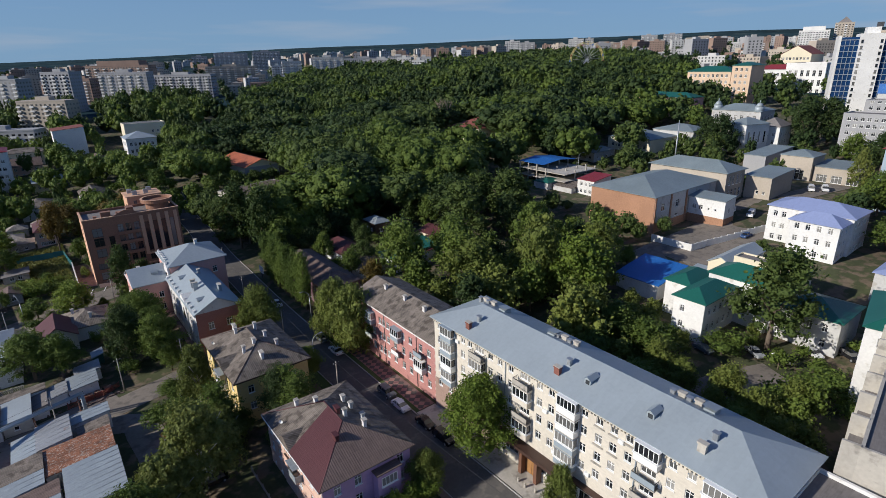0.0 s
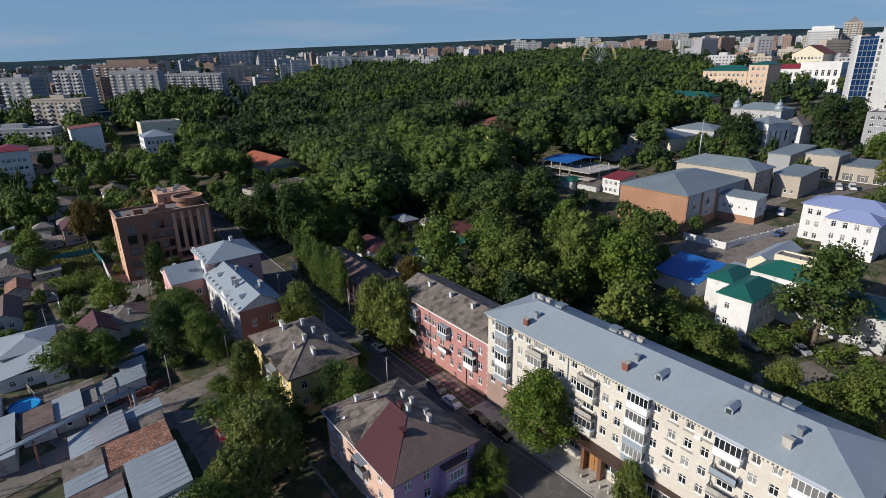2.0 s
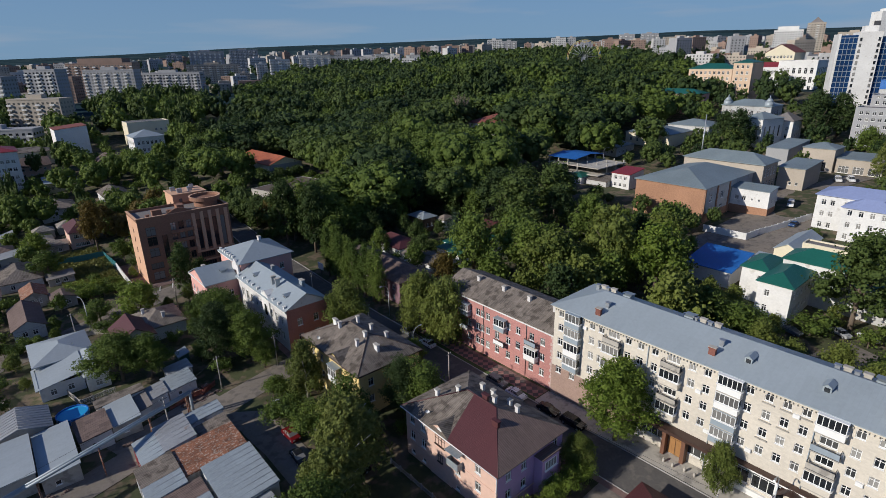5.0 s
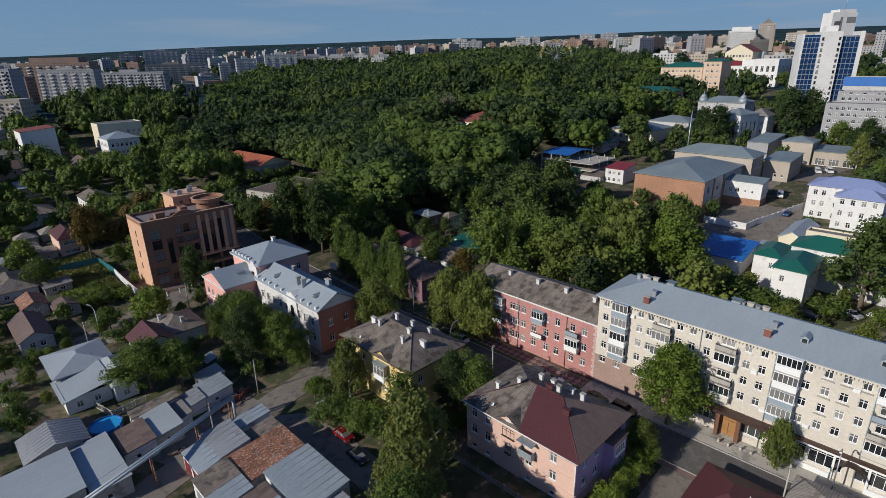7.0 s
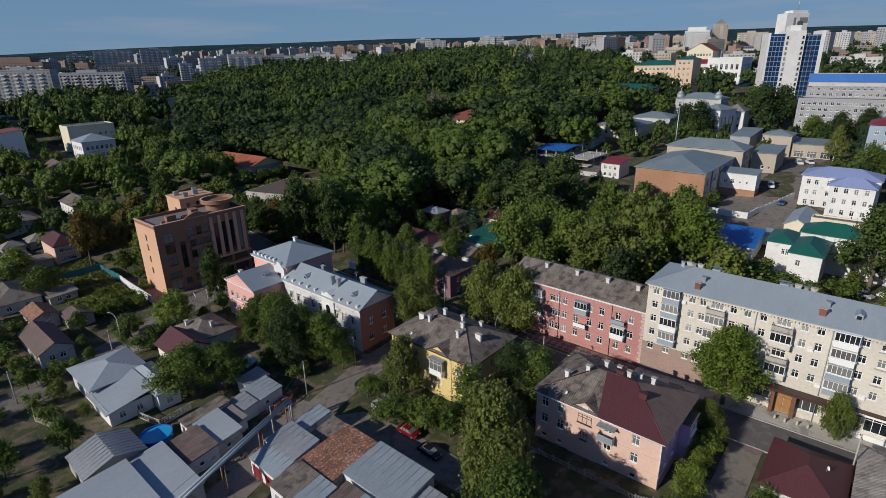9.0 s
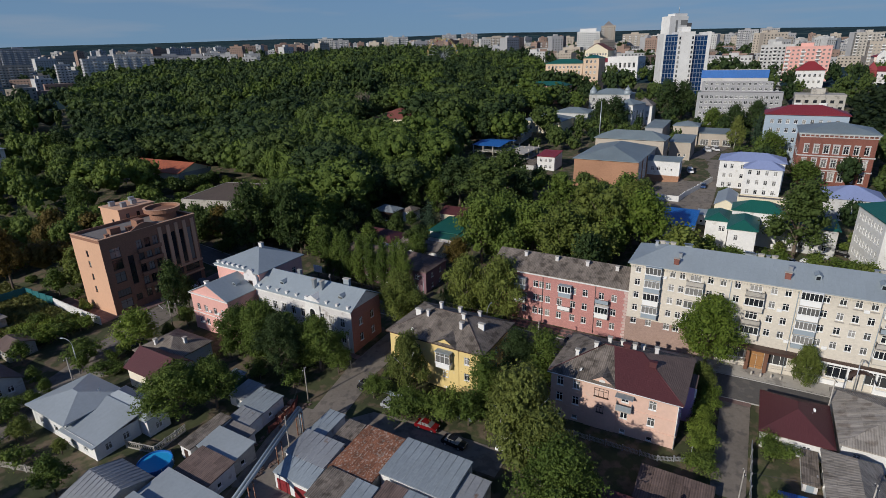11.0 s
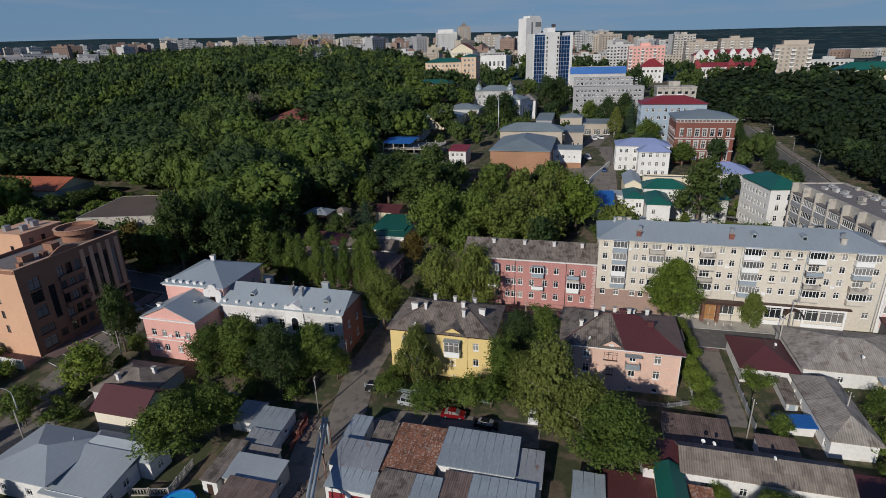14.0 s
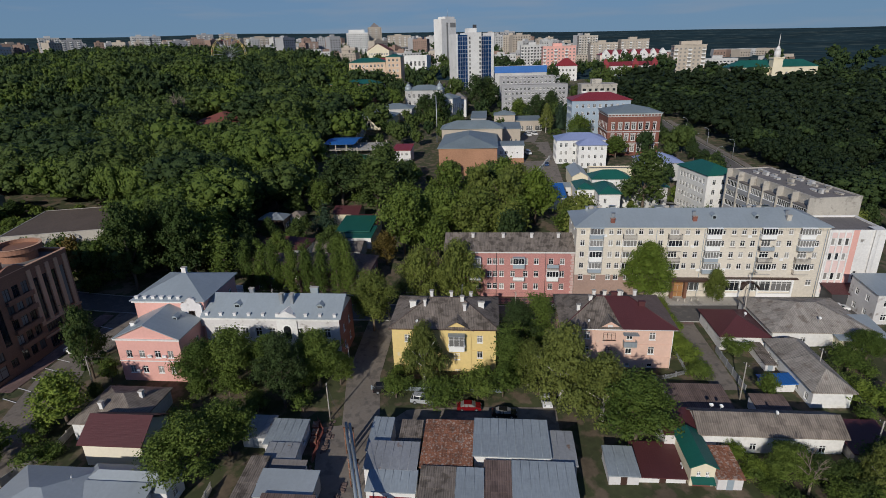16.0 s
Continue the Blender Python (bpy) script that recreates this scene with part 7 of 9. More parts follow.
# the big wheel in the park
wheel = thing("ferris_wheel", 398.6, 313.4, ground(398.6, 313.4), -60, "white and yellow ferris wheel above the park", "ferris wheel")
hub = 61.0 - ground(398.6, 313.4)
rim = bmesh.new()
for off in (-1.2, 1.2):
    for k in range(40):
        a, b = k * math.tau / 40, (k + 1) * math.tau / 40
        for rr in (14.0, 12.9):
            rod(rim, (rr * math.cos(a), off, hub + rr * math.sin(a)), (rr * math.cos(b), off, hub + rr * math.sin(b)), 0.24, None, 4)
part("rim", rim, surf("yellow_steel", (0.5, 0.42, 0.16), 0.5, var=0.15), wheel)
spk = bmesh.new()
for k in range(20):
    a = k * math.tau / 20
    for off in (-1.2, 1.2):
        rod(spk, (0, off * 0.6, hub), (12.9 * math.cos(a), off, hub + 12.9 * math.sin(a)), 0.11, None, 4)
part("spoke_set", spk, STEEL, wheel)
leg = bmesh.new()
for sx in (-1, 1):
    for off in (-2.2, 2.2):
        rod(leg, (0, off * 0.8, hub), (sx * 9, off * 1.6, -1), 0.28, 0.35, 6)
part("support", leg, STEEL, wheel)
for k in range(20):
    a = k * math.tau / 20
    part("gondola", boxes((-0.8, 0.8, -0.8, 0.8, -2.4, -0.9), (-0.9, 0.9, -0.9, 0.9, -0.3, -0.15), (-0.05, 0.05, -0.05, 0.05, -0.9, -0.3)), [REDROOF, BLUEROOF, YELLOW][k % 3], wheel, m=pose(14 * math.cos(a), 0, hub + 14 * math.sin(a)))


def open_sky(x, y, margin):
    """No tall tree in the clearings before low houses."""
    return not any(a - margin < x < b + margin and c - margin < y < d + margin for a, b, c, d in CLEAR)


def free(x, y, margin):
    return not any(a - margin < x < b + margin and c - margin < y < d + margin for a, b, c, d in FOOT)


# ---- shacks in the gardens beside the hotel ----
rng = random.Random(77)
for gy in range(6):
    for gx in range(6):
        x, y = -58 + 10.5 * gx + rng.uniform(-2.5, 2.5), 199 + 11.5 * gy + rng.uniform(-2.5, 2.5)
        w, d = rng.uniform(5, 8.5), rng.uniform(5, 9.5)
        if x + w > 1.5 or not free(x + w / 2, y + d / 2, 4.5) or rng.random() < 0.15:
            continue
        z = min(ground(x, y), ground(x + w, y + d))
        k = rng.randrange(6)
        building("cottage", ("old cottage with a mossy slate roof", "cottage with a brown slate roof", "run-down cottage with a rusty sheet roof", "cottage with a grey metal roof", "shack with a patched flat felt roof", "cottage with a weathered slate roof")[k],
                 x, x + w, y, y + d, z, z + rng.uniform(2.6, 3.6), (AGED_SHADED, GREYWALL, CONCRETE, AGED_SHADED, PEACH)[rng.randrange(5)], (SLATE, SLATE_BROWN, RUST, METAL_OLD, BITUMEN, SLATE_PALE)[k],
                 ("gable", "hip", "gable", "shed", "shed", "hip")[k], rng.uniform(0.8, 2.2), 0.35, front="-y", sides={"F": grid_windows(spread(w, 2), [0.9], 0.9, 1.1), "L": grid_windows(spread(d, 2), [0.9], 0.9, 1.1)})

# ---- cars ----
CARPAINT = {}
for cn, cc in (("white", (0.75, 0.75, 0.74)), ("silver", (0.36, 0.37, 0.38)), ("grey", (0.13, 0.14, 0.15)), ("black", (0.012, 0.012, 0.014)), ("red", (0.15, 0.007, 0.01)), ("blue", (0.03, 0.07, 0.18))):
    CARPAINT[cn] = surf(cn + "_car_paint", cc, 0.25, var=0.05, bump=0.0)
CAR_PROFILE = {"car": [(-2.15, 0.32), (-2.2, 0.62), (-2.05, 0.86), (-1.15, 0.98), (1.45, 1.0), (2.0, 0.94), (2.12, 0.62), (2.05, 0.32)],
               "suv": [(-2.25, 0.38), (-2.3, 0.8), (-2.15, 1.02), (-1.2, 1.12), (2.1, 1.14), (2.24, 1.0), (2.26, 0.5), (2.2, 0.38)],
               "van": [(-2.6, 0.4), (-2.66, 0.85), (-2.5, 1.1), (-1.9, 1.25), (2.5, 1.3), (2.62, 1.1), (2.64, 0.5), (2.6, 0.4)]}
CAR_CABIN = {"car": [(-1.15, 0.98), (-0.45, 1.42), (0.85, 1.45), (1.5, 1.0)], "suv": [(-1.2, 1.12), (-0.6, 1.66), (1.75, 1.68), (2.1, 1.14)], "van": [(-1.95, 1.25), (-1.3, 2.0), (2.4, 2.05), (2.5, 1.3)]}


def prism(prof, half, inset=0.0):
    """A body drawn out of a side outline, its upper edge drawn in by inset."""
    bm = bmesh.new()
    top = max(z for _, z in prof)
    low = min(z for _, z in prof)
    side = [[(x, sy * (half - inset * (z - low) / (top - low + 1e-6)), z) for x, z in prof] for sy in (-1, 1)]
    face(bm, side[0][::-1]), face(bm, side[1])
    n = len(prof)
    for k in range(n):
        quad(bm, side[0][k], side[0][(k + 1) % n], side[1][(k + 1) % n], side[1][k])
    bmesh.ops.recalc_face_normals(bm, faces=bm.faces)
    return bm


CAR_PROTO = {}


def car(kind, colour, x, y, turn):
    m = pose(x, y, ground(x, y) + 0.1, 0, 0, turn)
    if (kind, colour) in CAR_PROTO:
        return copy_thing(CAR_PROTO[kind, colour], m)
    word = {"car": "small saloon car", "suv": "tall off-road car", "van": "minibus"}[kind]
    c = thing(kind if kind != "suv" else "car", 0, 0, 0, 0, "parked " + colour + " " + word + " on the asphalt", "car" if kind != "van" else "van")
    pf, cb, half = CAR_PROFILE[kind], CAR_CABIN[kind], {"car": 0.86, "suv": 0.93, "van": 0.98}[kind]
    part("body", prism(pf, half, 0.06), CARPAINT[colour], c)
    cabin = part("cabin", prism(cb, half - 0.06, 0.16), GLASS, c, "dark glazed cabin")
    (x0, z0), (x1, z1), (x2, z2), (x3, z3) = cb
    part("roof", prism([(x1 - 0.06, z1 - 0.03), (x1 + 0.02, z1 + 0.035), (x2 - 0.02, z2 + 0.035), (x2 + 0.06, z2 - 0.03)], half - 0.2, 0.05), CARPAINT[colour], c)
    for px in ([(x1 + x2) / 2 - 0.05, x2 - 0.12] if kind != "van" else [-0.6, 0.5, 1.6]):
        part("pillar", boxes((px - 0.06, px + 0.06, -half + 0.06, -half + 0.16, z0, z1), (px - 0.06, px + 0.06, half - 0.16, half - 0.06, z0, z1)), CARPAINT[colour], c)
    rr = {"car": 0.31, "suv": 0.37, "van": 0.36}[kind]
    for px in (pf[0][0] + 0.85, pf[-1][0] - 0.8):
        for sy in (-1, 1):
            wbm, rbm = bmesh.new(), bmesh.new()
            rod(wbm, (px, sy * (half - 0.2), rr), (px, sy * (half + 0.01), rr), rr, None, 14)
            rod(rbm, (px, sy * (half - 0.1), rr), (px, sy * (half + 0.02), rr), rr * 0.6, None, 10)
            wh = part("wheel", wbm, RUBBER, c)
            part("rim", rbm, STEEL, wh)
    for sy in (-1, 1):
        part("headlight", boxes((pf[2][0] - 0.12, pf[2][0] + 0.06, sy * (half - 0.3) - 0.16, sy * (half - 0.3) + 0.16, pf[1][1] + 0.02, pf[2][1] - 0.04)), STEEL, c)
        part("tail_light", boxes((pf[-2][0] - 0.06, pf[-2][0] + 0.025, sy * (half - 0.2) - 0.12, sy * (half - 0.2) + 0.12, pf[-2][1] + 0.02, pf[-2][1] + 0.2)), REDROOF, c)
    c.matrix_world = m
    CAR_PROTO[kind, colour] = c
    return c


for row in [("car", "white", 43.9, 133.1, 90), ("car", "grey", 44.7, 106.8, 90), ("car", "white", 44.6, 99.4, -90), ("suv", "grey", 44.9, 78.3, 90), ("car", "white", 44.6, 73.0, 90), ("car", "black", 45.2, 65.8, 90), ("suv", "black", 45.2, 60.4, 90),
            ("suv", "black", 12.7, 109.2, 96), ("suv", "silver", 9.9, 101.7, 84), ("car", "red", 8.3, 93.3, 92), ("car", "black", 6.7, 87.1, 88), ("car", "white", 10.4, 79.6, 4), ("car", "black", 11.8, 77.0, 2)]:
    car(*row)
for row in [("car", "white", 21.8, 179.2, 66), ("suv", "grey", 29.6, 180.6, 66), ("car", "white", 26.4, 179.8, 66), ("car", "white", 110.4, 33.5, 60), ("car", "white", 117.0, 30.6, 60), ("suv", "black", 121.0, 25.4, 60), ("car", "silver", 108.4, 38.0, 60), ("car", "grey", 101.9, 45.4, 75),
            ("van", "white", 181.0, 72.4, 14), ("van", "white", 222.0, 70.0, 24), ("van", "white", 225.0, 66.6, 24), ("car", "blue", 163.0, 65.5, 0), ("car", "silver", 41.0, 30.0, 90), ("car", "white", 43.6, 12.0, 90)]:
    car(*row)

# ---- heating pipes across the lane ----
pipes = thing("heating_pipe", -2.5, 112.2, ground(-2.5, 112.2), 0, "twin silver insulated heating pipes on rusty posts", "pipe")
for off in (-0.33, 0.33):
    pb = bmesh.new()
    run = [(0.0 + off * 0.3, off, -0.5), (0.0 + off * 0.3, off, 5.4), (-25.5, -9.0 + off, 5.6), (-40.0, -14.2 + off, 5.7)]
    for p, q in zip(run, run[1:]):
        rod(pb, p, q, 0.24, None, 10)
    part("pipe", pb, METAL, pipes, "silver sheet jacket")
for f in (0.03, 0.3, 0.62, 0.95):
    x, y = -25.5 * f, -9.0 * f
    gz = ground(-2.5 + x, 112.2 + y) - ground(-2.5, 112.2)
    pb = bmesh.new()
    rod(pb, (x, y - 0.7, gz - 0.5), (x, y - 0.7, 5.2), 0.1, None, 6), rod(pb, (x, y + 0.7, gz - 0.5), (x, y + 0.7, 5.2), 0.1, None, 6)
    box(pb, x - 0.1, x + 0.1, y - 0.9, y + 0.9, 5.05, 5.2)
    part("support", pb, RUST, pipes, "rusty steel support")

# ---- round garden pool and open-work fence ----
pool = thing("swimming_pool", -20.0, 127.6, ground(-20, 127.6), 0, "round blue frame pool filled with water", "pool")
N = 28
ring = [(math.cos(k * math.tau / N), math.sin(k * math.tau / N)) for k in range(N)]
pw = bmesh.new()
for k in range(N):
    (c0, s0), (c1, s1) = ring[k], ring[(k + 1) % N]
    quad(pw, (2.7 * c0, 2.7 * s0, -0.2), (2.7 * c1, 2.7 * s1, -0.2), (2.7 * c1, 2.7 * s1, 1.1), (2.7 * c0, 2.7 * s0, 1.1))
    quad(pw, (2.7 * c0, 2.7 * s0, 1.1), (2.7 * c1, 2.7 * s1, 1.1), (2.55 * c1, 2.55 * s1, 1.1), (2.55 * c0, 2.55 * s0, 1.1))
    quad(pw, (2.55 * c0, 2.55 * s0, 1.1), (2.55 * c1, 2.55 * s1, 1.1), (2.55 * c1, 2.55 * s1, 0.6), (2.55 * c0, 2.55 * s0, 0.6))
part("pool_wall", pw, BLUEROOF, pool)
pw = bmesh.new()
face(pw, [(2.55 * c, 2.55 * s_, 0.85) for c, s_ in ring])
part("water", pw, WATER, pool, "clear blue water")
for k in range(0, N, 4):
    pw = bmesh.new()
    rod(pw, (2.78 * ring[k][0], 2.78 * ring[k][1], -0.2), (2.78 * ring[k][0], 2.78 * ring[k][1], 1.15), 0.05, None, 6)
    part("leg", pw, STEEL, pool)


def fence_run(name, pts, height, material, label, kind="panel", thick=0.12, cap=None):
    """A fence or wall along a line of points: posts and panels, draped on the ground."""
    f = thing(name, pts[0][0], pts[0][1], 0, 0, label, "fence" if "fence" in name else "wall")
    ox, oy = pts[0]
    for (ax, ay), (bx, by) in zip(pts, pts[1:]):
        n = max(1, round(math.hypot(bx - ax, by - ay) / 2.5))
        for k in range(n):
            x0, y0, x1, y1 = ax + (bx - ax) * k / n, ay + (by - ay) * k / n, ax + (bx - ax) * (k + 1) / n, ay + (by - ay) * (k + 1) / n
            z = min(ground(x0, y0), ground(x1, y1))
            L, a = math.hypot(x1 - x0, y1 - y0), math.degrees(math.atan2(y1 - y0, x1 - x0))
            m = pose(x0 - ox, y0 - oy, z, 0, 0, a)
            part("post", boxes((-0.1, 0.1, -0.1, 0.1, -0.6, height + 0.12)), cap or material, f, m=m)
            if kind == "lattice":
                for za, zb in ((0.05, 0.3), (height - 0.15, height)):
                    part("rail", boxes((0.101, L - 0.101, -0.05, 0.05, za, zb)), material, f, m=m)
                for i in range(6):
                    x = 0.1 + (L - 0.2) * (i + 0.5) / 6
                    for q in (-0.17, 0.17):
                        bm = bmesh.new()
                        rod(bm, (x - q, 0, 0.3), (x + q, 0, height - 0.15), 0.05, None, 4)
                        part("bar", bm, material, f, m=m)
            elif kind == "pickets":
                bm = bmesh.new()
                zs = (0.08, 0.25, 0.31, height - 0.2, height - 0.14, height)
                xs = [0.101]
                while xs[-1] < L - 0.35:
                    xs += [xs[-1] + 0.12, xs[-1] + 0.2]
                xs.append(L - 0.101)
                for i in range(len(xs) - 1):
                    for j in range(5):
                        if i % 2 or j in (1, 3):
                            quad(bm, (xs[i], -0.02, zs[j]), (xs[i + 1], -0.02, zs[j]), (xs[i + 1], -0.02, zs[j + 1]), (xs[i], -0.02, zs[j + 1]))
                bmesh.ops.remove_doubles(bm, verts=bm.verts, dist=0.001)
                made = bmesh.ops.extrude_face_region(bm, geom=bm.faces[:])
                bmesh.ops.translate(bm, vec=(0, 0.04, 0), verts=[v for v in made["geom"] if isinstance(v, bmesh.types.BMVert)])
                bmesh.ops.recalc_face_normals(bm, faces=bm.faces)
                part("panel", bm, material, f, m=m)
            else:
                part("panel", boxes((0.101, L - 0.101, -thick / 2, thick / 2, -0.5, height)), material, f, m=m)
    return f


fence_run("fence", [(-19.6, 136.2), (-18.2, 130.4), (-11.9, 131.0)], 1.5, CONCRETE, "open-work concrete lattice fence by the pool", "lattice")
fence_run("fence", [(-31.4, 157.4), (-32.3, 150.5), (-30.8, 145.2), (-29.0, 138.8)], 1.4, CONCRETE, "weathered grey garden fence of boards", "pickets")
fence_run("garden_wall", [(2.6, 183.5), (2.6, 205.0)], 2.2, WHITE, "white rendered wall of the hotel forecourt", thick=0.25)
fence_run("fence", [(2.6, 205.2), (1.2, 216.0), (-12.0, 218.5)], 2.4, surf("teal_profiled_sheet", (0.03, 0.16, 0.17), 0.5, var=0.15, pattern="corrugated"), "teal profiled sheet fence by the gardens", thick=0.06)
fence_run("yard_wall", [(143.2, 84.0), (143.7, 71.7), (150.1, 70.6), (171.4, 63.3)], 2.2, WHITE, "pale rendered wall round a school yard", thick=0.25)
fence_run("fence", [(-5.2, 117.6), (1.0, 117.8), (4.2, 119.8)], 1.3, DARKRED, "patched dull red board fence by the lane", "pickets")
fence_run("fence", [(13.2, 112.0), (13.2, 87.0)], 0.9, GREYPAINT, "low grey picket fence along a front garden", "pickets")
fence_run("fence", [(17.2, 75.4), (17.2, 57.0), (19.0, 52.6), (26.0, 52.6)], 1.0, METAL_OLD, "low grey garden fence before a house", "pickets")
fence_run("fence", [(13.4, 44.4), (26.6, 44.6)], 1.5, METAL_OLD, "grey metal fence along a path", thick=0.06)
fence_run("fence", [(-3.8, 28.8), (4.0, 28.8), (9.0, 28.4)], 1.6, SLATE, "grey board fence round a yard", "pickets")
fence_run("fence", [(-24, 166.6), (-11, 163.4), (-7.5, 161.0), (9.0, 161.6)], 1.5, CONCRETE, "grey concrete fence along the side street", thick=0.1)
for k in range(9):
    x = 4.6 + 3.4 * k
    bm = bmesh.new()
    for q in range(2):
        y0, y1 = 177.2 + q * 1.8, 179.0 + q * 1.8
        quad(bm, (x + 0.5 * q, y0, ground(x, y0) + 0.17), (x + 0.5 * q + 0.2, y0, ground(x, y0) + 0.17), (x + 0.5 * q + 0.7, y1, ground(x, y1) + 0.17), (x + 0.5 * q + 0.5, y1, ground(x, y1) + 0.17))
    bmesh.ops.remove_doubles(bm, verts=bm.verts, dist=0.01)
    tagged(part("road_marking", bm, WHITEPAINT), "worn white parking line on the asphalt", "road marking", kind="structure")
strip("forecourt", [(5.0, 183.5), (5.0, 206.0)], 4.4, PAVING, "grey paved forecourt beside the hotel", 0.10, category="pavement")
strip("pavement", [(7.5, 182.6), (38.0, 182.6)], 3.4, PAVING, "paved walk before the hotel entrance", 0.12, category="pavement")
strip("verge", [(46.4, 70), (46.4, 112)], 1.0, GRASS, "narrow grass verge beside the street", 0.12, category="verge")
strip("verge", [(37.0, 76), (37.0, 112)], 2.0, GRASS, "grass verge before old houses", 0.10, category="verge")
strip("verge", [(15.2, 88), (15.2, 111)], 3.4, GRASS, "overgrown front garden of the yellow house", 0.05, category="verge")
strip("meadow", [(-5.4, 187.5), (-5.4, 228.0)], 14.5, DRYGRASS, "overgrown lot of tall dry grass", 0.06, category="meadow")
grass_rng, gv_, gt_ = np.random.default_rng(71), [], []
for k in range(5200):
    px, py = grass_rng.uniform(-12.4, 1.6), grass_rng.uniform(188, 228)
    h, a, w_ = grass_rng.uniform(0.4, 1.3) * (0.7 + 0.8 * noise.noise((px * 0.2, py * 0.2, 1.0))), grass_rng.uniform(0, math.tau), grass_rng.uniform(0.15, 0.4)
    gz, dx, dy = ground(px, py) + 0.05, math.cos(a) * w_, math.sin(a) * w_
    gv_ += [(px - dx, py - dy, gz), (px + dx, py + dy, gz), (px + dx * 1.4 + dy, py + dy * 1.4 - dx, gz + h), (px - dx * 1.4 + dy, py - dy * 1.4 - dx, gz + h)]
    gt_ += [(4 * k, 4 * k + 1, 4 * k + 2), (4 * k, 4 * k + 2, 4 * k + 3)]
tuft_mesh = bpy.data.meshes.new("tall_grass")
tuft_mesh.from_pydata(gv_, [], gt_)
tuft_mesh.materials.append(foliage("tall_dry_grass", (0.075, 0.10, 0.024), (0.19, 0.195, 0.06), 0.9))
tagged(new("tall_grass", tuft_mesh), "tall olive and straw-coloured grass on a vacant lot", "grass", kind="stuff")
strip("path", [(24.0, 77.6), (38.0, 77.6)], 2.0, YARD, "asphalt walk between two houses", 0.09, category="path")
strip("path", [(20.2, 112.0), (20.2, 150.0)], 1.4, PAVING, "paved walk along the old school", 0.08, category="path")


def street_lamp(x, y, turn, h=8.5, reach=1.8):
    p = thing("street_lamp", x, y, ground(x, y), turn, "grey steel street lamp with a curved arm", "street lamp")
    bm = bmesh.new()
    rod(bm, (0, 0, -0.4), (0, 0, h * 0.8), 0.11, 0.08, 8)
    pts = [(reach * (1 - math.cos(a)), 0, h * 0.8 + h * 0.2 * math.sin(a)) for a in [k * math.pi / 16 for k in range(9)]]
    for q, r in zip(pts, pts[1:]):
        rod(bm, q, r, 0.065, None, 6)
    part("pole", bm, STEEL, p)
    head = part("lamp_head", prism([(-0.1, -0.1), (-0.12, 0.03), (0.5, 0.08), (0.6, -0.06)], 0.16, 0.05), STEEL, p, m=pose(reach, 0, h))
    return p


for x, y, a in ((-11.0, 167.3, 110), (47.2, 118.0, 180), (38.0, 96.0, 0), (47.2, 30.0, 180), (37.4, 160.0, 0), (160.0, -3.6, -90), (188.3, -3.8, -90), (216.2, -4.0, -90), (245.0, -2.8, -90), (173.5, -16.2, 90), (203.0, -16.0, 90), (232.0, -15.2, 90), (168.0, 178.0, 30), (120, 156, 30), (200, 158, -60), (236, 152, -60)):
    street_lamp(x, y, a)


def utility_pole(x, y, h=7.5):
    p = thing("utility_pole", x, y, ground(x, y), 15, "grey concrete utility pole with a crossarm", "pole")
    bm = bmesh.new()
    rod(bm, (0, 0, -0.4), (0, 0, h), 0.13, 0.09, 7)
    part("pole", bm, CONCRETE, p)
    part("crossarm", boxes((-0.7, 0.7, -0.05, 0.05, h - 0.5, h - 0.4)), DARKSTEEL, p)
    for q in (-0.6, 0.0, 0.6):
        bm = bmesh.new()
        rod(bm, (q, 0, h - 0.399), (q, 0, h - 0.22), 0.04, 0.03, 6)
        part("insulator", bm, WHITEPAINT, p)
    return x, y, ground(x, y) + h - 0.2


def cable(a, b, sag=0.6):
    bm = bmesh.new()
    a, b = Vector(a), Vector(b)
    pts = [a.lerp(b, k / 8) - Vector((0, 0, sag * 4 * (k / 8) * (1 - k / 8))) for k in range(9)]
    side = Vector((b.y - a.y, a.x - b.x, 0)).normalized() * 0.02
    up = Vector((0, 0, 0.02))
    rows = [[bm.verts.new(p + side), bm.verts.new(p - side + up), bm.verts.new(p - side - up)] for p in pts]
    for r0, r1 in zip(rows, rows[1:]):
        for k in range(3):
            bm.faces.new((r0[k], r0[(k + 1) % 3], r1[(k + 1) % 3], r1[k]))
    tagged(part("cable", bm, DARKSTEEL), "thin black cable sagging between utility poles", "cable")


line = [utility_pole(*p) for p in ((-33, 160), (-14.5, 162.5), (9.5, 165.2), (16.5, 116.8), (4.6, 117.6), (-7.2, 110.6), (-38, 101.4))]
for a, b in zip(line, line[1:]):
    cable(a, b)
line = [utility_pole(*p) for p in ((39.0, 34.2, 8), (37.4, 84.0, 8), (38.0, 113.0, 8), (37.6, 140.0, 8), (40.5, 168.0, 8))]
for a, b in zip(line, line[1:]):
    cable(a, b)
line = [utility_pole(*p) for p in ((11.5, 46.0), (15.6, 31.6), (-3.4, 33.6))]
for a, b in zip(line, line[1:]):
    cable(a, b)
tall_pole = thing("mast", 212, 118, ground(212, 118), 0, "tall slim pale lighting mast", "mast")
bm = bmesh.new()
rod(bm, (0, 0, -0.5), (0, 0, 24), 0.35, 0.2, 8)
part("pole", bm, STEEL, tall_pole)

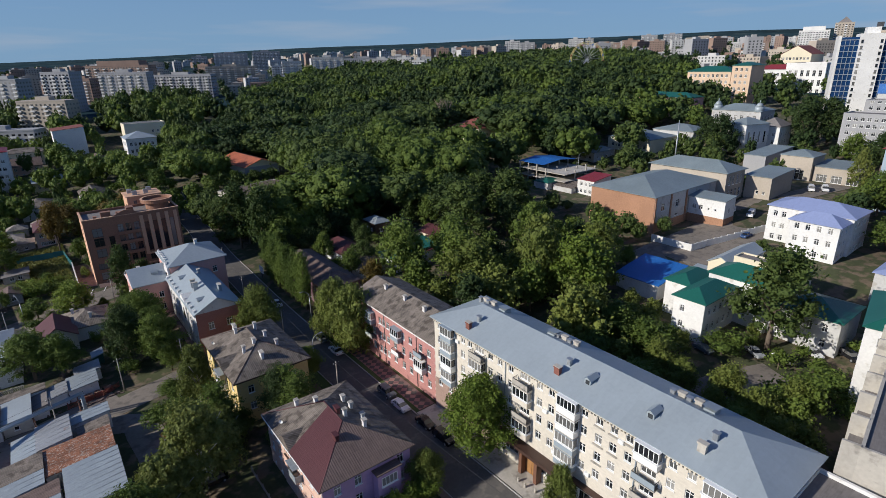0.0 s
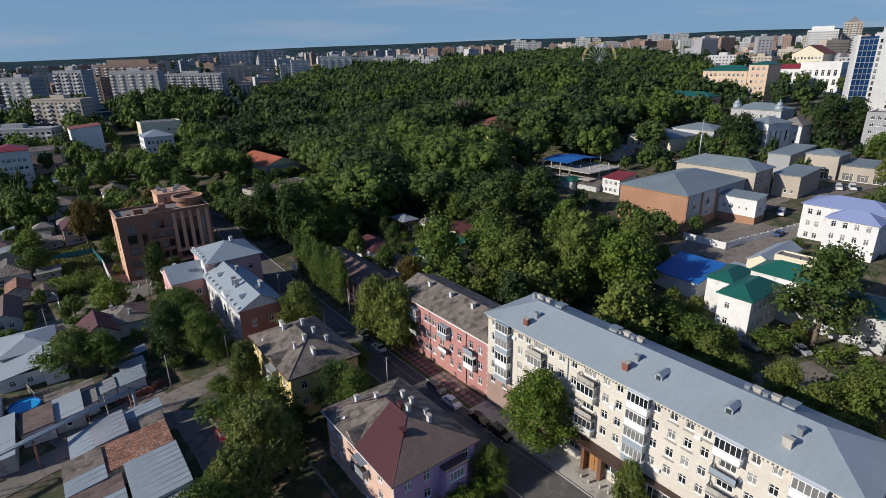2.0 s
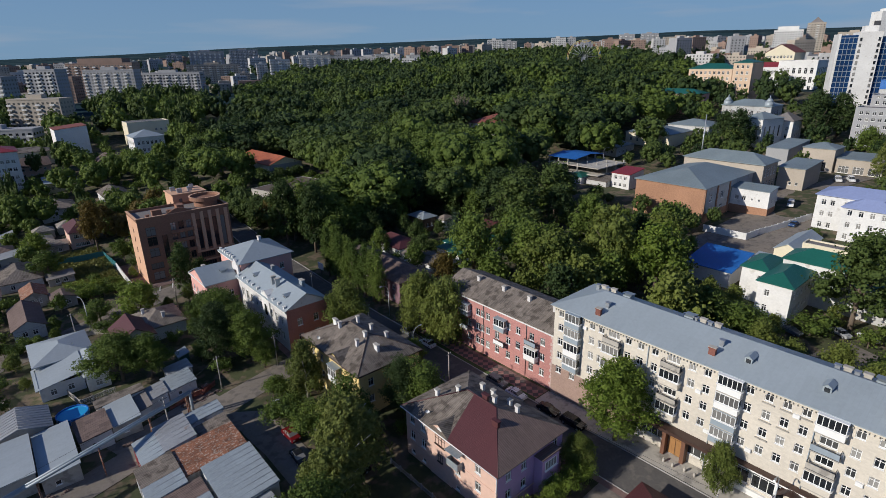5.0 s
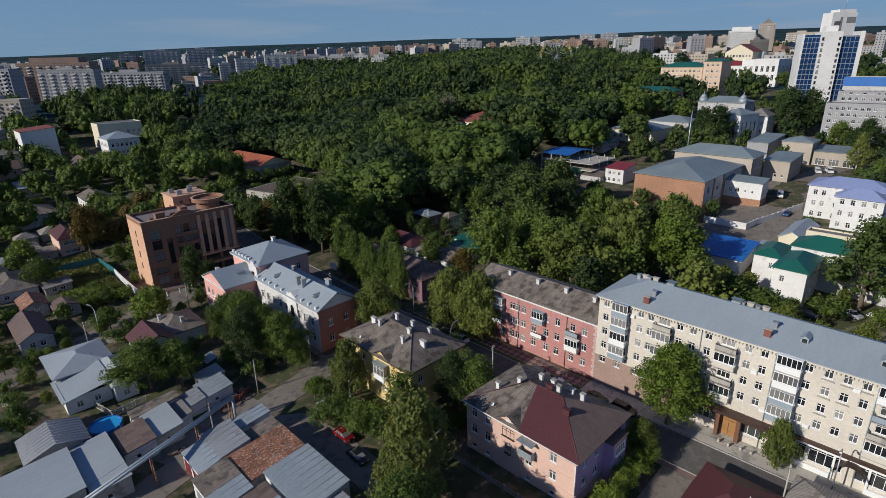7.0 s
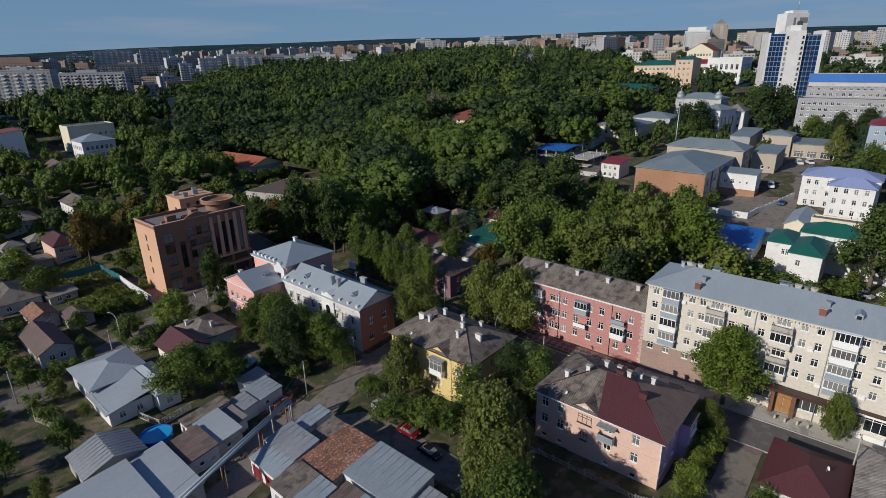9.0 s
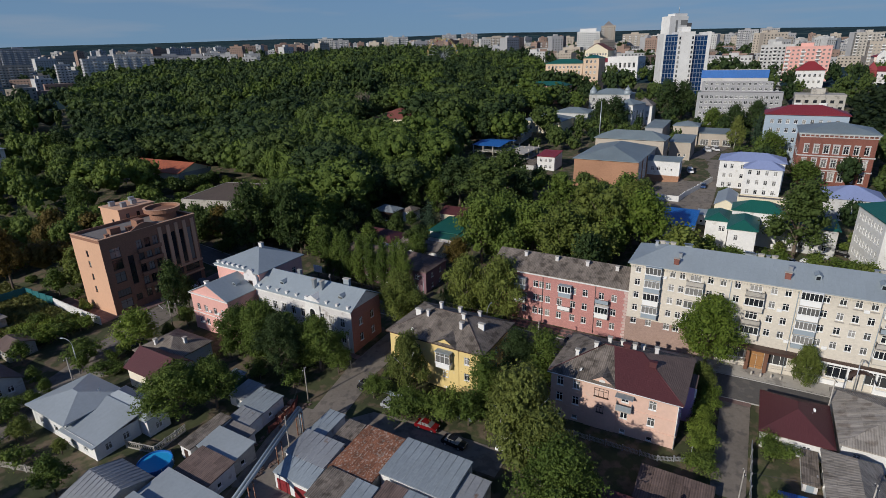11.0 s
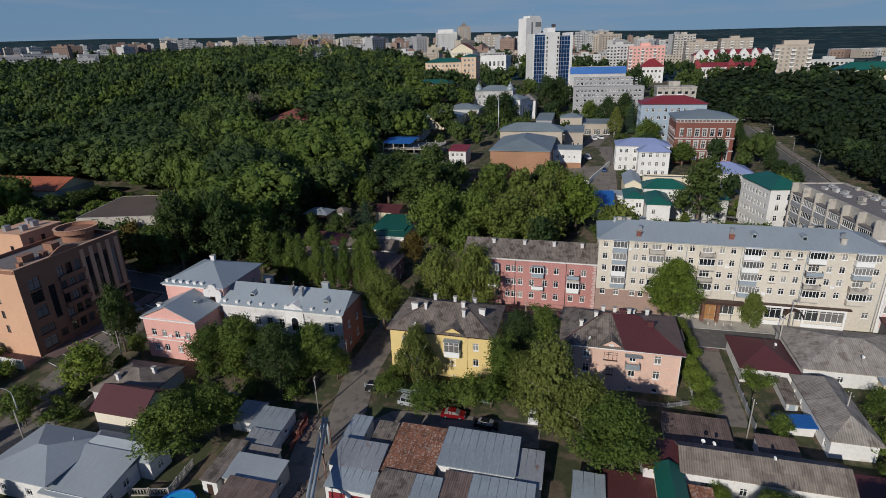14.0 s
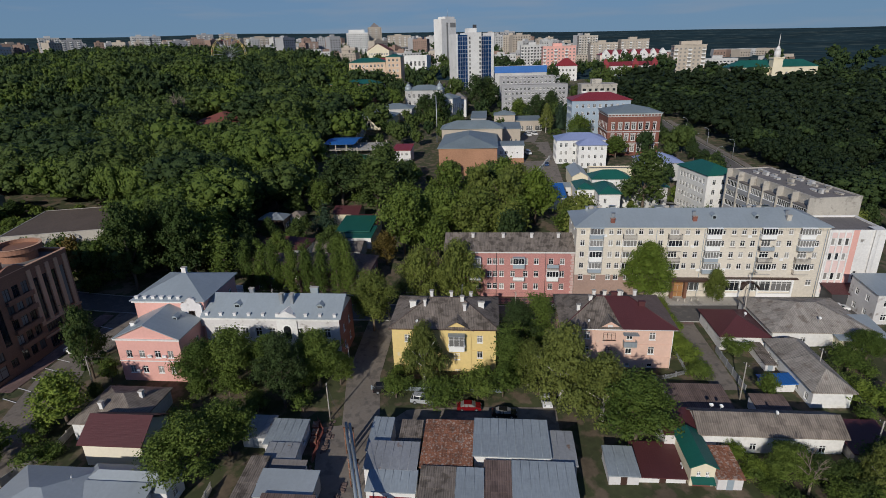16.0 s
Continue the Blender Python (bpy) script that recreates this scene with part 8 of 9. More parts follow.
# ---- bollards, board, bins, dishes, scrap ----
for x, y in ((47.8, 45.3), (47.7, 43.8), (48.1, 42.1), (48.1, 40.6)):
    b = thing("bollard", x, y, ground(x, y) + 0.1, 0, "short grey concrete bollard before the shops", "bollard", "bollards")
    bm = bmesh.new()
    rod(bm, (0, 0, -0.2), (0, 0, 0.6), 0.2, 0.18, 10)
    rod(bm, (0, 0, 0.6), (0, 0, 0.75), 0.18, 0.08, 10)
    part("post", bm, CONCRETE, b)
board = thing("billboard", 47.4, 153.5, ground(47.4, 153.5), 0, "small pale advertising board on a post", "billboard")
part("post", boxes((-0.1, 0.1, -0.1, 0.1, -0.5, 2.0)), DARKSTEEL, board)
part("panel", boxes((-0.1, 0.1, -1.5, 1.5, 2.002, 4.0)), WHITEPAINT, board)
for x, y, a in ((-1.6, 118.6, 8), (0.2, 118.9, 4), (2.0, 119.3, 10)):
    b = thing("bin", x, y, ground(x, y), a, "dull red metal rubbish container", "bin", "rubbish containers")
    part("body", boxes((-0.7, 0.7, -0.5, 0.5, 0.1, 1.1)), DARKRED, b)
    part("lid", boxes((-0.72, 0.72, -0.52, 0.52, 1.102, 1.18)), RUST, b)


def roof_dish(x, y, z, turn):
    d = thing("satellite_dish", x, y, z, turn, "white satellite dish on a short mast", "satellite dish")
    bm = bmesh.new()
    rod(bm, (0, 0, -0.6), (0, 0, 0.7), 0.03, None, 6)
    part("mast", bm, STEEL, d)
    bm = bmesh.new()
    rings = [(0.0, 0.0), (0.14, 0.02), (0.26, 0.07), (0.33, 0.13)]
    for (r0, h0), (r1, h1) in zip(rings, rings[1:]):
        for k in range(14):
            a, b = k * math.tau / 14, (k + 1) * math.tau / 14
            pts = [(r0 * math.cos(a), -h0 - 0.06, 0.7 + r0 * math.sin(a)), (r1 * math.cos(a), -h1 - 0.06, 0.7 + r1 * math.sin(a)), (r1 * math.cos(b), -h1 - 0.06, 0.7 + r1 * math.sin(b)), (r0 * math.cos(b), -h0 - 0.06, 0.7 + r0 * math.sin(b))]
            face(bm, pts if r0 else pts[:3])
    part("dish", bm, WHITEPAINT, d)


for x, y, z, a in ((3.2, 53.0, 3.6, 40), (3.4, 54.4, 3.6, 60), (0.6, 46.0, 4.6, 20), (1.4, 63.4, 3.4, 50), (33.0, 37.0, 5.0, 30), (21.6, 71.0, 8.9, -40), (20.6, 104.0, 8.8, -40), (30.2, 24.0, 5.6, 30), (-16.4, 148.6, 2.9, 30)):
    roof_dish(x, y, z, a)
rng = random.Random(9)
scrap = bmesh.new()
for k in range(70):
    x, y = rng.choice(((-1.5, 116.4), (2.2, 117.0), (-6.5, 117.6), (-26, 106.2), (-12, 111.6))), 0
    px, py = x[0] + rng.uniform(-2.6, 2.6), x[1] + rng.uniform(-0.5, 0.5)
    z, q = ground(px, py), rng.uniform(0.15, 0.5)
    box(scrap, px - q, px + q, py - q * rng.uniform(0.2, 1), py + q * rng.uniform(0.2, 1), z - 0.1, z + rng.uniform(0.1, 0.45))
tagged(part("scrap", scrap, SLATE_BROWN), "heaps of boards and scrap along the lane", "scrap", kind="stuff")


# ---- bare dead trees ----
def bare_tree(x, y, H, R, seed):
    rng = random.Random(seed)
    t = thing("dead_tree", x, y, ground(x, y), 0, "bare dead tree with pale grey branches", "tree")
    bm = bmesh.new()

    def limb(p, d, ln, r, depth):
        q = p + d * ln
        rod(bm, p, q, r, r * 0.62, 5 if depth < 2 else 3)
        if depth < 4:
            for k in range(3):
                nd = (d + Vector((rng.uniform(-1, 1), rng.uniform(-1, 1), rng.uniform(-0.1, 0.6))) * 0.75).normalized()
                limb(p.lerp(q, rng.uniform(0.65, 1.0)), nd, ln * rng.uniform(0.55, 0.8), r * 0.6, depth + 1)

    limb(Vector((0, 0, -0.5)), Vector((0, 0, 1)), H * 0.36, 0.03 * H * 0.75, 0)
    part("branch_crown", bm, DEADBARK, t)


bare_tree(187.0, 243.0, 27, 8, 3)
bare_tree(178.0, 252.0, 22, 6, 4)
bare_tree(-9.6, 45.6, 8.6, 3, 5)


# ---- trees ----
ICO = bmesh.new()
bmesh.ops.create_icosphere(ICO, subdivisions=1, radius=1.0)
ICO_LV = np.array([v.co[:] for v in ICO.verts])
ICO_LF = np.array([[v.index for v in f.verts] for f in ICO.faces])
ICO.free()


def tri_mesh(name, verts, tris):
    me = bpy.data.meshes.new(name)
    me.vertices.add(len(verts))
    me.vertices.foreach_set("co", verts.astype(np.float32).ravel())
    me.loops.add(len(tris) * 3)
    me.loops.foreach_set("vertex_index", tris.astype(np.int32).ravel())
    me.polygons.add(len(tris))
    me.polygons.foreach_set("loop_start", np.arange(0, len(tris) * 3, 3, dtype=np.int32))
    me.polygons.foreach_set("use_smooth", [True] * len(tris))
    me.update(calc_edges=True)
    return me


def lobes_for(kind, H, R, rng):
    """The masses of a crown: centres and radii."""
    out = []
    if kind == "poplar":
        for k in range(14):
            f = k / 13
            r = R * (0.55 + 0.55 * math.sin(math.pi * min(1, f * 0.9 + 0.12))) * 0.8
            out.append((rng.normal(0, R * 0.22), rng.normal(0, R * 0.22), H * (0.14 + 0.8 * f), r))
    elif kind == "fir":
        for k in range(10):
            f = k / 9
            out.append((0, 0, H * (0.12 + 0.85 * f), R * (1.0 - 0.88 * f)))
    elif kind == "bush":
        for k in range(9):
            a, q = rng.uniform(0, math.tau), R * math.sqrt(rng.uniform(0, 0.5))
            out.append((q * math.cos(a), q * math.sin(a), H * rng.uniform(0.25, 0.72), R * rng.uniform(0.32, 0.5)))
    else:
        lo = {"round": 0.30, "tall": 0.22, "willow": 0.14, "birch": 0.2}[kind]
        n = {"round": 34, "tall": 42, "willow": 30, "birch": 34}[kind]
        for k in range(n):
            f = (k + 0.5) / n
            z = lo + (0.93 - lo) * f
            env = math.sin(math.pi * (0.16 + 0.76 * f) ** (0.8 if kind != "birch" else 0.6))
            a, q = k * 2.4 + rng.uniform(-0.5, 0.5), R * env * rng.uniform(0.3, 0.86)
            out.append((q * math.cos(a), q * math.sin(a), H * z, R * rng.uniform(0.18, 0.34)))
        out.append((0, 0, H * 0.58, R * 0.58))
    return out


def crown_arrays(kind, H, R, seed, leaves, size, fine=True):
    """Leaf sprays over the masses of a crown, round a dense lumpy heart."""
    rng = np.random.default_rng(seed)
    lobes = np.array(lobes_for(kind, H, R, rng))
    V, T, base = [], [], 0
    for lx, ly, lz, lr in lobes:
        ball, sides = ICO_LV, ICO_LF
        bump = 1 + 0.18 * rng.standard_normal(len(ball))
        v = ball * (lr * (0.48 if fine else 0.58) * bump)[:, None] * (1, 1, 0.9) + (lx, ly, lz)
        V.append(v), T.append(sides + base)
        base += len(v)
    share = lobes[:, 3] ** 2 / (lobes[:, 3] ** 2).sum()
    for (lx, ly, lz, lr), s in zip(lobes, share):
        per = 6 if fine else 3
        n = int(leaves * s / per)
        d = rng.standard_normal((n, 3))
        d /= np.linalg.norm(d, axis=1)[:, None]
        d[:, 2] = np.where(d[:, 2] < -0.5, -d[:, 2] * 0.6, d[:, 2])
        p = d * (lr * (rng.uniform(0.3, 1.0, n) ** 0.6 * 1.22))[:, None] + (lx, ly, lz)
        d, p = np.repeat(d, per, 0), np.repeat(p, per, 0)
        n = len(p)
        if kind in ("willow", "birch"):
            p = p + rng.standard_normal((n, 3)) * (size * 0.45) - np.stack([np.zeros(n), np.zeros(n), rng.uniform(0, 0.13 if kind == "willow" else 0.08, n) * H], 1)
        else:
            p = p + rng.standard_normal((n, 3)) * (size * 0.85)
        inside = (np.linalg.norm(p[:, None] - lobes[None, :, :3], axis=2) < lobes[None, :, 3] * 0.5).any(1)
        p, d = p[~inside], d[~inside]
        n = len(p)
        nrm = d + rng.standard_normal((n, 3)) * 0.55
        nrm /= np.linalg.norm(nrm, axis=1)[:, None]
        up = rng.standard_normal((n, 3))
        if kind in ("willow", "birch"):
            up = np.tile((0.0, 0.0, -1.0), (n, 1)) + rng.standard_normal((n, 3)) * 0.25
        a = np.cross(nrm, up)
        a /= np.linalg.norm(a, axis=1)[:, None] + 1e-9
        b = np.cross(nrm, a)
        sz = size * rng.uniform(0.6, 1.35, n)[:, None]
        long = 1.9 if kind in ("willow", "birch") else 1.0
        q = np.stack([p - a * sz * 0.5, p + b * sz * 0.5 * long + nrm * sz * 0.12, p + a * sz * 0.5, p - b * sz * 0.5 * long + nrm * sz * 0.12], 1).reshape(-1, 3)
        k = np.arange(n)[:, None] * 4 + base
        V.append(q), T.append(np.concatenate([k + (0, 1, 2), k + (0, 2, 3)]))
        base += 4 * n
    return np.concatenate(V), np.concatenate(T)


def trunk_mesh(kind, H, R, seed):
    rng = random.Random(seed)
    bm = bmesh.new()
    r = 0.018 * H + 0.08
    top = H * (0.8 if kind in ("poplar", "fir") else 0.5)
    rod(bm, (0, 0, -0.6), (0.05 * rng.uniform(-1, 1) * H * 0.1, 0, top * 0.5), r, r * 0.75, 7)
    rod(bm, (0, 0, top * 0.5), (0.1, 0.05, top), r * 0.75, r * 0.35, 6)
    if kind not in ("poplar", "fir", "bush"):
        for k in range(6):
            a = k * math.tau / 6 + rng.uniform(-0.3, 0.3)
            z = H * rng.uniform(0.22, 0.42)
            rod(bm, (0, 0, z), (R * 0.6 * math.cos(a), R * 0.6 * math.sin(a), z + H * rng.uniform(0.18, 0.36)), r * 0.42, r * 0.12, 5)
    me = bpy.data.meshes.new("trunk")
    bm.to_mesh(me)
    bm.free()
    return me


TREE_SPEC = {"round": (11.0, 4.6, 5200, 0.42), "tall": (16.0, 5.4, 6000, 0.48), "willow": (14.0, 5.2, 5600, 0.38), "birch": (13.0, 4.4, 5200, 0.34), "poplar": (13.0, 1.9, 2600, 0.38),
             "bush": (4.5, 2.6, 1500, 0.34), "fir": (11.0, 3.0, 2200, 0.4)}
TREE_LABEL = {"round": "broadleaf tree with a dense rounded green crown", "tall": "tall broadleaf tree with a deep green crown", "willow": "drooping tree with fine olive green foliage",
              "birch": "loose birch-like tree with hanging light foliage", "poplar": "slim columnar poplar with dark green leaves", "bush": "low leafy green bush on the soil", "fir": "conifer with blue-green drooping needles",
              "autumn": "rounded tree with yellowing autumn leaves"}
TREE_PROTO = {}
tree_count = [0]


def tree(kind, x, y, H, R, leaf=None, group="", near=2):
    """A tree of that kind, height and crown radius; trees of one kind share a few meshes."""
    shape = "round" if kind == "autumn" else kind
    leaf = leaf or {"round": LEAF, "tall": LEAF_DARK, "willow": LEAF_LIGHT, "birch": LEAF_BIRCH, "poplar": LEAF, "bush": LEAF, "fir": LEAF_FIR, "autumn": LEAF_AUTUMN}[kind]
    tree_count[0] += 1
    near = 1 if near == 2 and (x > 56 or y > 152) else near
    variant = tree_count[0] % 3
    h0, r0, leaves, size = TREE_SPEC[shape]
    if near == 2:
        leaves, size = leaves * 2.7, size * 0.56
    elif near == 1:
        leaves, size = leaves * 0.7, size * 0.86
    else:
        leaves, size = leaves * 0.3, size * 1.35
    m = pose(x, y, ground(x, y), 0, 0, (tree_count[0] * 77) % 360) @ Matrix.Diagonal((R / r0, R / r0, H / h0, 1))
    key = (shape, variant, leaf.name, near)
    if key not in TREE_PROTO:
        v, t = crown_arrays(shape, h0, r0, 11 + variant * 7 + len(shape), leaves, size, near == 2)
        ob = thing("bush" if shape == "bush" else "tree", 0, 0, 0, 0, TREE_LABEL[kind], "bush" if shape == "bush" else "tree", group)
        put("trunk", trunk_mesh(shape, h0, r0, variant), PALEBARK if shape == "birch" else BARK, ob)
        put("crown", tri_mesh("crown", v, t), leaf, ob)
        ob.matrix_world = m
        TREE_PROTO[key] = ob
        return ob
    src = TREE_PROTO[key]
    made = copy_thing(src, m)
    made.matrix_basis = m
    return made


for row in [
        ("birch", 10.2, 77.0, 16, 7.4), ("round", -0.6, 66.8, 12.5, 6.6), ("birch", 4.6, 71.0, 13.5, 6.2), ("birch", 16.2, 102.2, 13, 4.6), ("bush", 11.1, 106.9, 5, 3.2),
        ("bush", 9.8, 99.4, 6, 4.4), ("bush", 11.0, 91.9, 6, 4.2), ("tall", 26.4, 84.0, 12, 4.4), ("poplar", 27.5, 79.3, 13, 3.2), ("birch", 15.6, 82.5, 10, 4.2)]:
    tree(*row)
for row in [
        ("round", 11.2, 144.0, 10, 5.2), ("round", 12.6, 138.4, 12, 5.8), ("tall", 7.3, 126.6, 15, 5.0), ("round", 13.2, 122.0, 12, 5.6), ("round", 14.0, 132.0, 10, 4.8), ("round", 14.2, 118.2, 7, 3.2),
        ("round", 33.5, 115.6, 14, 5.8, LEAF_LIGHT), ("round", -10.0, 134.6, 11, 6.8), ("round", -5.0, 131.4, 10, 5.0), ("bush", -5.2, 141.0, 5, 3.0), ("tall", 13.2, 168.0, 16, 3.8, LEAF_MID), ("round", 0.4, 163.6, 10, 5.6, LEAF_LIME), ("round", 18.6, 171.6, 9, 3.4, LEAF_MID)]:
    tree(*row)
for row in [
        ("bush", -8.0, 162.6, 4, 3.0), ("tall", 46.9, 53.3, 15.5, 6.3, LEAF_LIME), ("birch", 47.6, 37.2, 8.5, 3.0, LEAF_LIGHT), ("willow", 48.2, 106.8, 15.5, 6.4), ("willow", 48.2, 97.4, 16.5, 6.8), ("autumn", 66.5, 118.8, 10, 4.1),
        ("tall", 51.0, 183.0, 24, 6.6, LEAF_MID), ("poplar", 59.5, 190.0, 21, 4.2), ("tall", 62.5, 181.5, 21, 5.6, LEAF_MID), ("tall", 55.0, 171.0, 24, 6.4, LEAF_MID), ("poplar", 62.5, 172.5, 20, 4.0), ("poplar", 62.5, 166.5, 18, 3.6), ("poplar", 55.8, 160.3, 15, 3.4), ("round", 92.6, 116.0, 16, 8.4), ("round", 73.4, 114.6, 20, 7.6, LEAF), ("round", 81.0, 93.5, 18, 8.4, LEAF_LIGHT)]:
    tree(*row)
for row in [
        ("willow", 95.2, 85.0, 20, 8.6, LEAF_LIGHT), ("round", 98.4, 75.2, 18, 8.0, LEAF_LIME), ("willow", 112.7, 104.3, 17, 8.4, LEAF), ("round", 128.4, 130.3, 18, 9.5, LEAF_MID), ("round", 125.2, 142.5, 16, 9.0, LEAF_MID), ("tall", 106.4, 128.6, 22, 10.2, LEAF_MID), ("fir", 93.1, 144.0, 11, 4.4),
        ("tall", 112.6, 37.4, 23, 8.6, LEAF_MID), ("bush", 105.5, 25.8, 5, 5.2), ("bush", 103.3, 42.3, 5, 5.0), ("bush", 97.6, 57.6, 6, 5.7), ("round", -7.4, 47.6, 6.2, 3.6, LEAF), ("birch", -9.2, 36.6, 8.5, 3.6), ("bush", -3.4, 52.6, 3.6, 1.9, LEAF_LIME), ("bush", -7.4, 51.6, 3.4, 2.2, LEAF_LIME), ("bush", -4.6, 44.6, 3.4, 2.6, LEAF_MID), ("bush", -6.8, 42.0, 3.6, 2.8, LEAF_MID), ("bush", -10.6, 42.6, 3.6, 2.8), ("bush", -12.0, 40.0, 3.6, 2.8, LEAF_MID), ("bush", -6.2, 38.6, 3.4, 2.6, LEAF_MID), ("bush", -11.6, 48.6, 3.0, 2.4, LEAF_MID), ("bush", -9.0, 51.0, 2.8, 2.2), ("round", -6.0, 33.4, 6.5, 3.6, LEAF_MID), ("bush", 19.4, 24.0, 4.4, 3.4, LEAF), ("bush", 9.0, 25.2, 4.6, 3.6, LEAF_LIME)]:
    tree(*row)
for row in [
        ("round", 23.3, 18.4, 6, 4.0), ("bush", 17.9, 51.4, 4.4, 2.6), ("bush", 21.5, 51.8, 4, 2.4, LEAF_LIME), ("bush", 25.0, 51.6, 4.4, 2.4, LEAF_LIME), ("bush", 28.4, 51.4, 4, 2.3, LEAF_LIME), ("bush", 31.6, 51.6, 4.6, 2.4, LEAF_LIME), ("bush", 34.6, 51.2, 4.4, 2.3, LEAF_LIME), ("round", 36.4, 53.4, 7, 3.0, LEAF_LIGHT), ("bush", 24.6, 41.6, 4, 3.0), ("willow", 103.8, 93.2, 18, 7.6, LEAF_LIGHT),
        ("round", 112.5, 80.9, 16, 7.0, LEAF_LIGHT), ("round", 87.8, 65.8, 10, 5.8), ("round", 91.0, 59.3, 10, 6.0), ("round", 90.9, 51.8, 9, 6.0), ("round", 88.0, 26.9, 7, 4.5), ("round", 80.2, 28.7, 7, 4.8)]:
    tree(*row)
for row in [
        ("round", 78.4, 45.2, 8, 5.3), ("round", 79.0, 56.0, 9, 5.3), ("round", 84.0, 103.2, 16, 7.6, LEAF), ("round", 114.4, 143.6, 19, 9.5, LEAF_DARK), ("round", 105.7, 198.8, 15, 11.6),
        ("tall", 96.0, 199.0, 16, 6.4), ("round", 50.5, 207.5, 10, 4.4, LEAF_MID), ("round", 55.5, 195.5, 11, 4.4, LEAF), ("round", 64.5, 193.0, 12, 4.8, LEAF_MID), ("round", 51.0, 218.0, 9, 4.2, LEAF), ("round", 75.0, 196.5, 12, 4.8, LEAF_MID), ("round", 79.5, 249.0, 6, 3.6, LEAF_MID), ("round", 72.0, 252.0, 6.5, 4.0, LEAF), ("round", 72.0, 262.0, 5.5, 3.6, LEAF), ("round", 71.5, 272.5, 5.5, 3.6, LEAF_MID), ("round", 87.5, 248.5, 6, 3.4, LEAF_MID), ("poplar", 73.2, 348.1, 18, 4.3), ("round", 174.4, 34.0, 10, 6.4), ("autumn", 0.6, 221.5, 18, 5.0), ("autumn", 5.6, 236.0, 12, 5.6), ("bush", 36.6, 52.8, 5, 2.2)]:
    tree(*row)
for row in [
        ("round", -8.2, 169.9, 6, 4.0), ("poplar", 16.4, 86.0, 13, 2.8), ("round", 35.4, 93.0, 8, 3.4)  ]:
    tree(*row)
for row in [
        ("tall", 291.0, 99.0, 24, 9.0), ("tall", 299.0, 92.0, 22, 8.0), ("tall", 255.5, 121.0, 20, 7.4), ("tall", 258.5, 129.5, 17, 6.5), ("birch", 233.5, 59.5, 16, 4.4), ("fir", 244.0, 50.5, 18, 5.2), ("round", 206.5, 46.0, 14, 6.4),
        ("tall", 268.0, 62.0, 17, 6.5), ("tall", 275.5, 53.0, 18, 6.4), ("round", 271.0, 73.0, 14, 6.0),
        ("tall", 99.5, 177.0, 15, 6.0, LEAF_DARK), ("round", 108.0, 166.0, 15, 6.6, LEAF_MID), ("round", 84.5, 176.0, 13, 6.0, LEAF_DARK), ("round", 91.5, 150.5, 6, 2.8, LEAF_MID), ("round", 104.5, 158.0, 9, 4.0, LEAF_MID), ("bush", 86.0, 153.0, 4, 2.6), ("round", 83.0, 159.0, 8, 3.4, LEAF_MID),
        ("round", 108.5, 150.0, 12, 5.4, LEAF), ("round", 72.5, 136.0, 9, 4.0, LEAF_MID), ("round", 66.4, 149.5, 10, 3.6, LEAF), ("round", 71.5, 162.5, 11, 4.4, LEAF_MID), ("round", 65.6, 158.5, 10, 3.8, LEAF_DARK), ("round", 79.8, 165.5, 12, 5.0, LEAF_DARK), ("round", 80.5, 149.0, 9, 3.6, LEAF_MID), ("round", 66.5, 132.0, 9, 3.8, LEAF), ("bush", 82.0, 140.0, 4, 2.6), ("bush", 90.0, 141.0, 4, 2.4)]:
    tree(*row)
for y in (150.9, 147, 143.5, 139.3, 135.4, 131.6, 127.8, 124.9):
    tree("poplar", 48.9, y, 16.0, 1.9, LEAF, group="row of street poplars")


for k in range(15):
    tree("tall" if k % 3 else "round", 132 + 9.2 * k, 1.0 + 1.2 * math.sin(k * 2.1), 8.5 + 2.0 * math.sin(k * 1.3), 3.6 + 0.5 * math.sin(k), LEAF_DARK, "trees along the avenue", 0)


# ---- park woods and far greenery ----
def inside(x, y, poly):
    hit = False
    for (ax, ay), (bx, by) in zip(poly, poly[1:] + poly[:1]):
        if (ay > y) != (by > y) and x < (bx - ax) * (y - ay) / (by - ay) + ax:
            hit = not hit
    return hit


PARK = [(112, 152), (150, 172), (224, 152), (308, 146), (413, 205), (460, 250), (640, 505), (413, 880), (170, 516), (86, 346), (66, 300), (80, 262), (60, 224), (66, 196), (83, 160)]
GARDEN = [(118, -17), (262, -15), (268, 6), (345, 6), (440, -40), (455, -108), (400, -260), (140, -160), (92, -110), (92, -24)]
# ---- trees and bushes between the houses ----
def on_road(x, y, m):
    return (105 < x < 266 and abs(y - (-9.6 + max(0, x - 224) * 0.055)) < 8 + m * 0.6) or (38 - m < x < 46 + m) or (abs(y - 114) < 4 + m and -4 < x < 40) or (169 - m < y < 182 + m and -15 < x < 40) or (abs(x - 6) < 3.5 + m and 76 < y < 112) \
        or (abs(y - (93 + (x + 60) * 0.31)) < 3.5 + m and x < -3) or (44 - m < y < 50.5 + m and 13 < x < 42) or (126 < x < 206 and 60 < y < 83) or (64 < x < 105 and 29 < y < 44) or (205 < x < 240 and 60 < y < 78)


GROVES = {k: [] for k in range(6)}


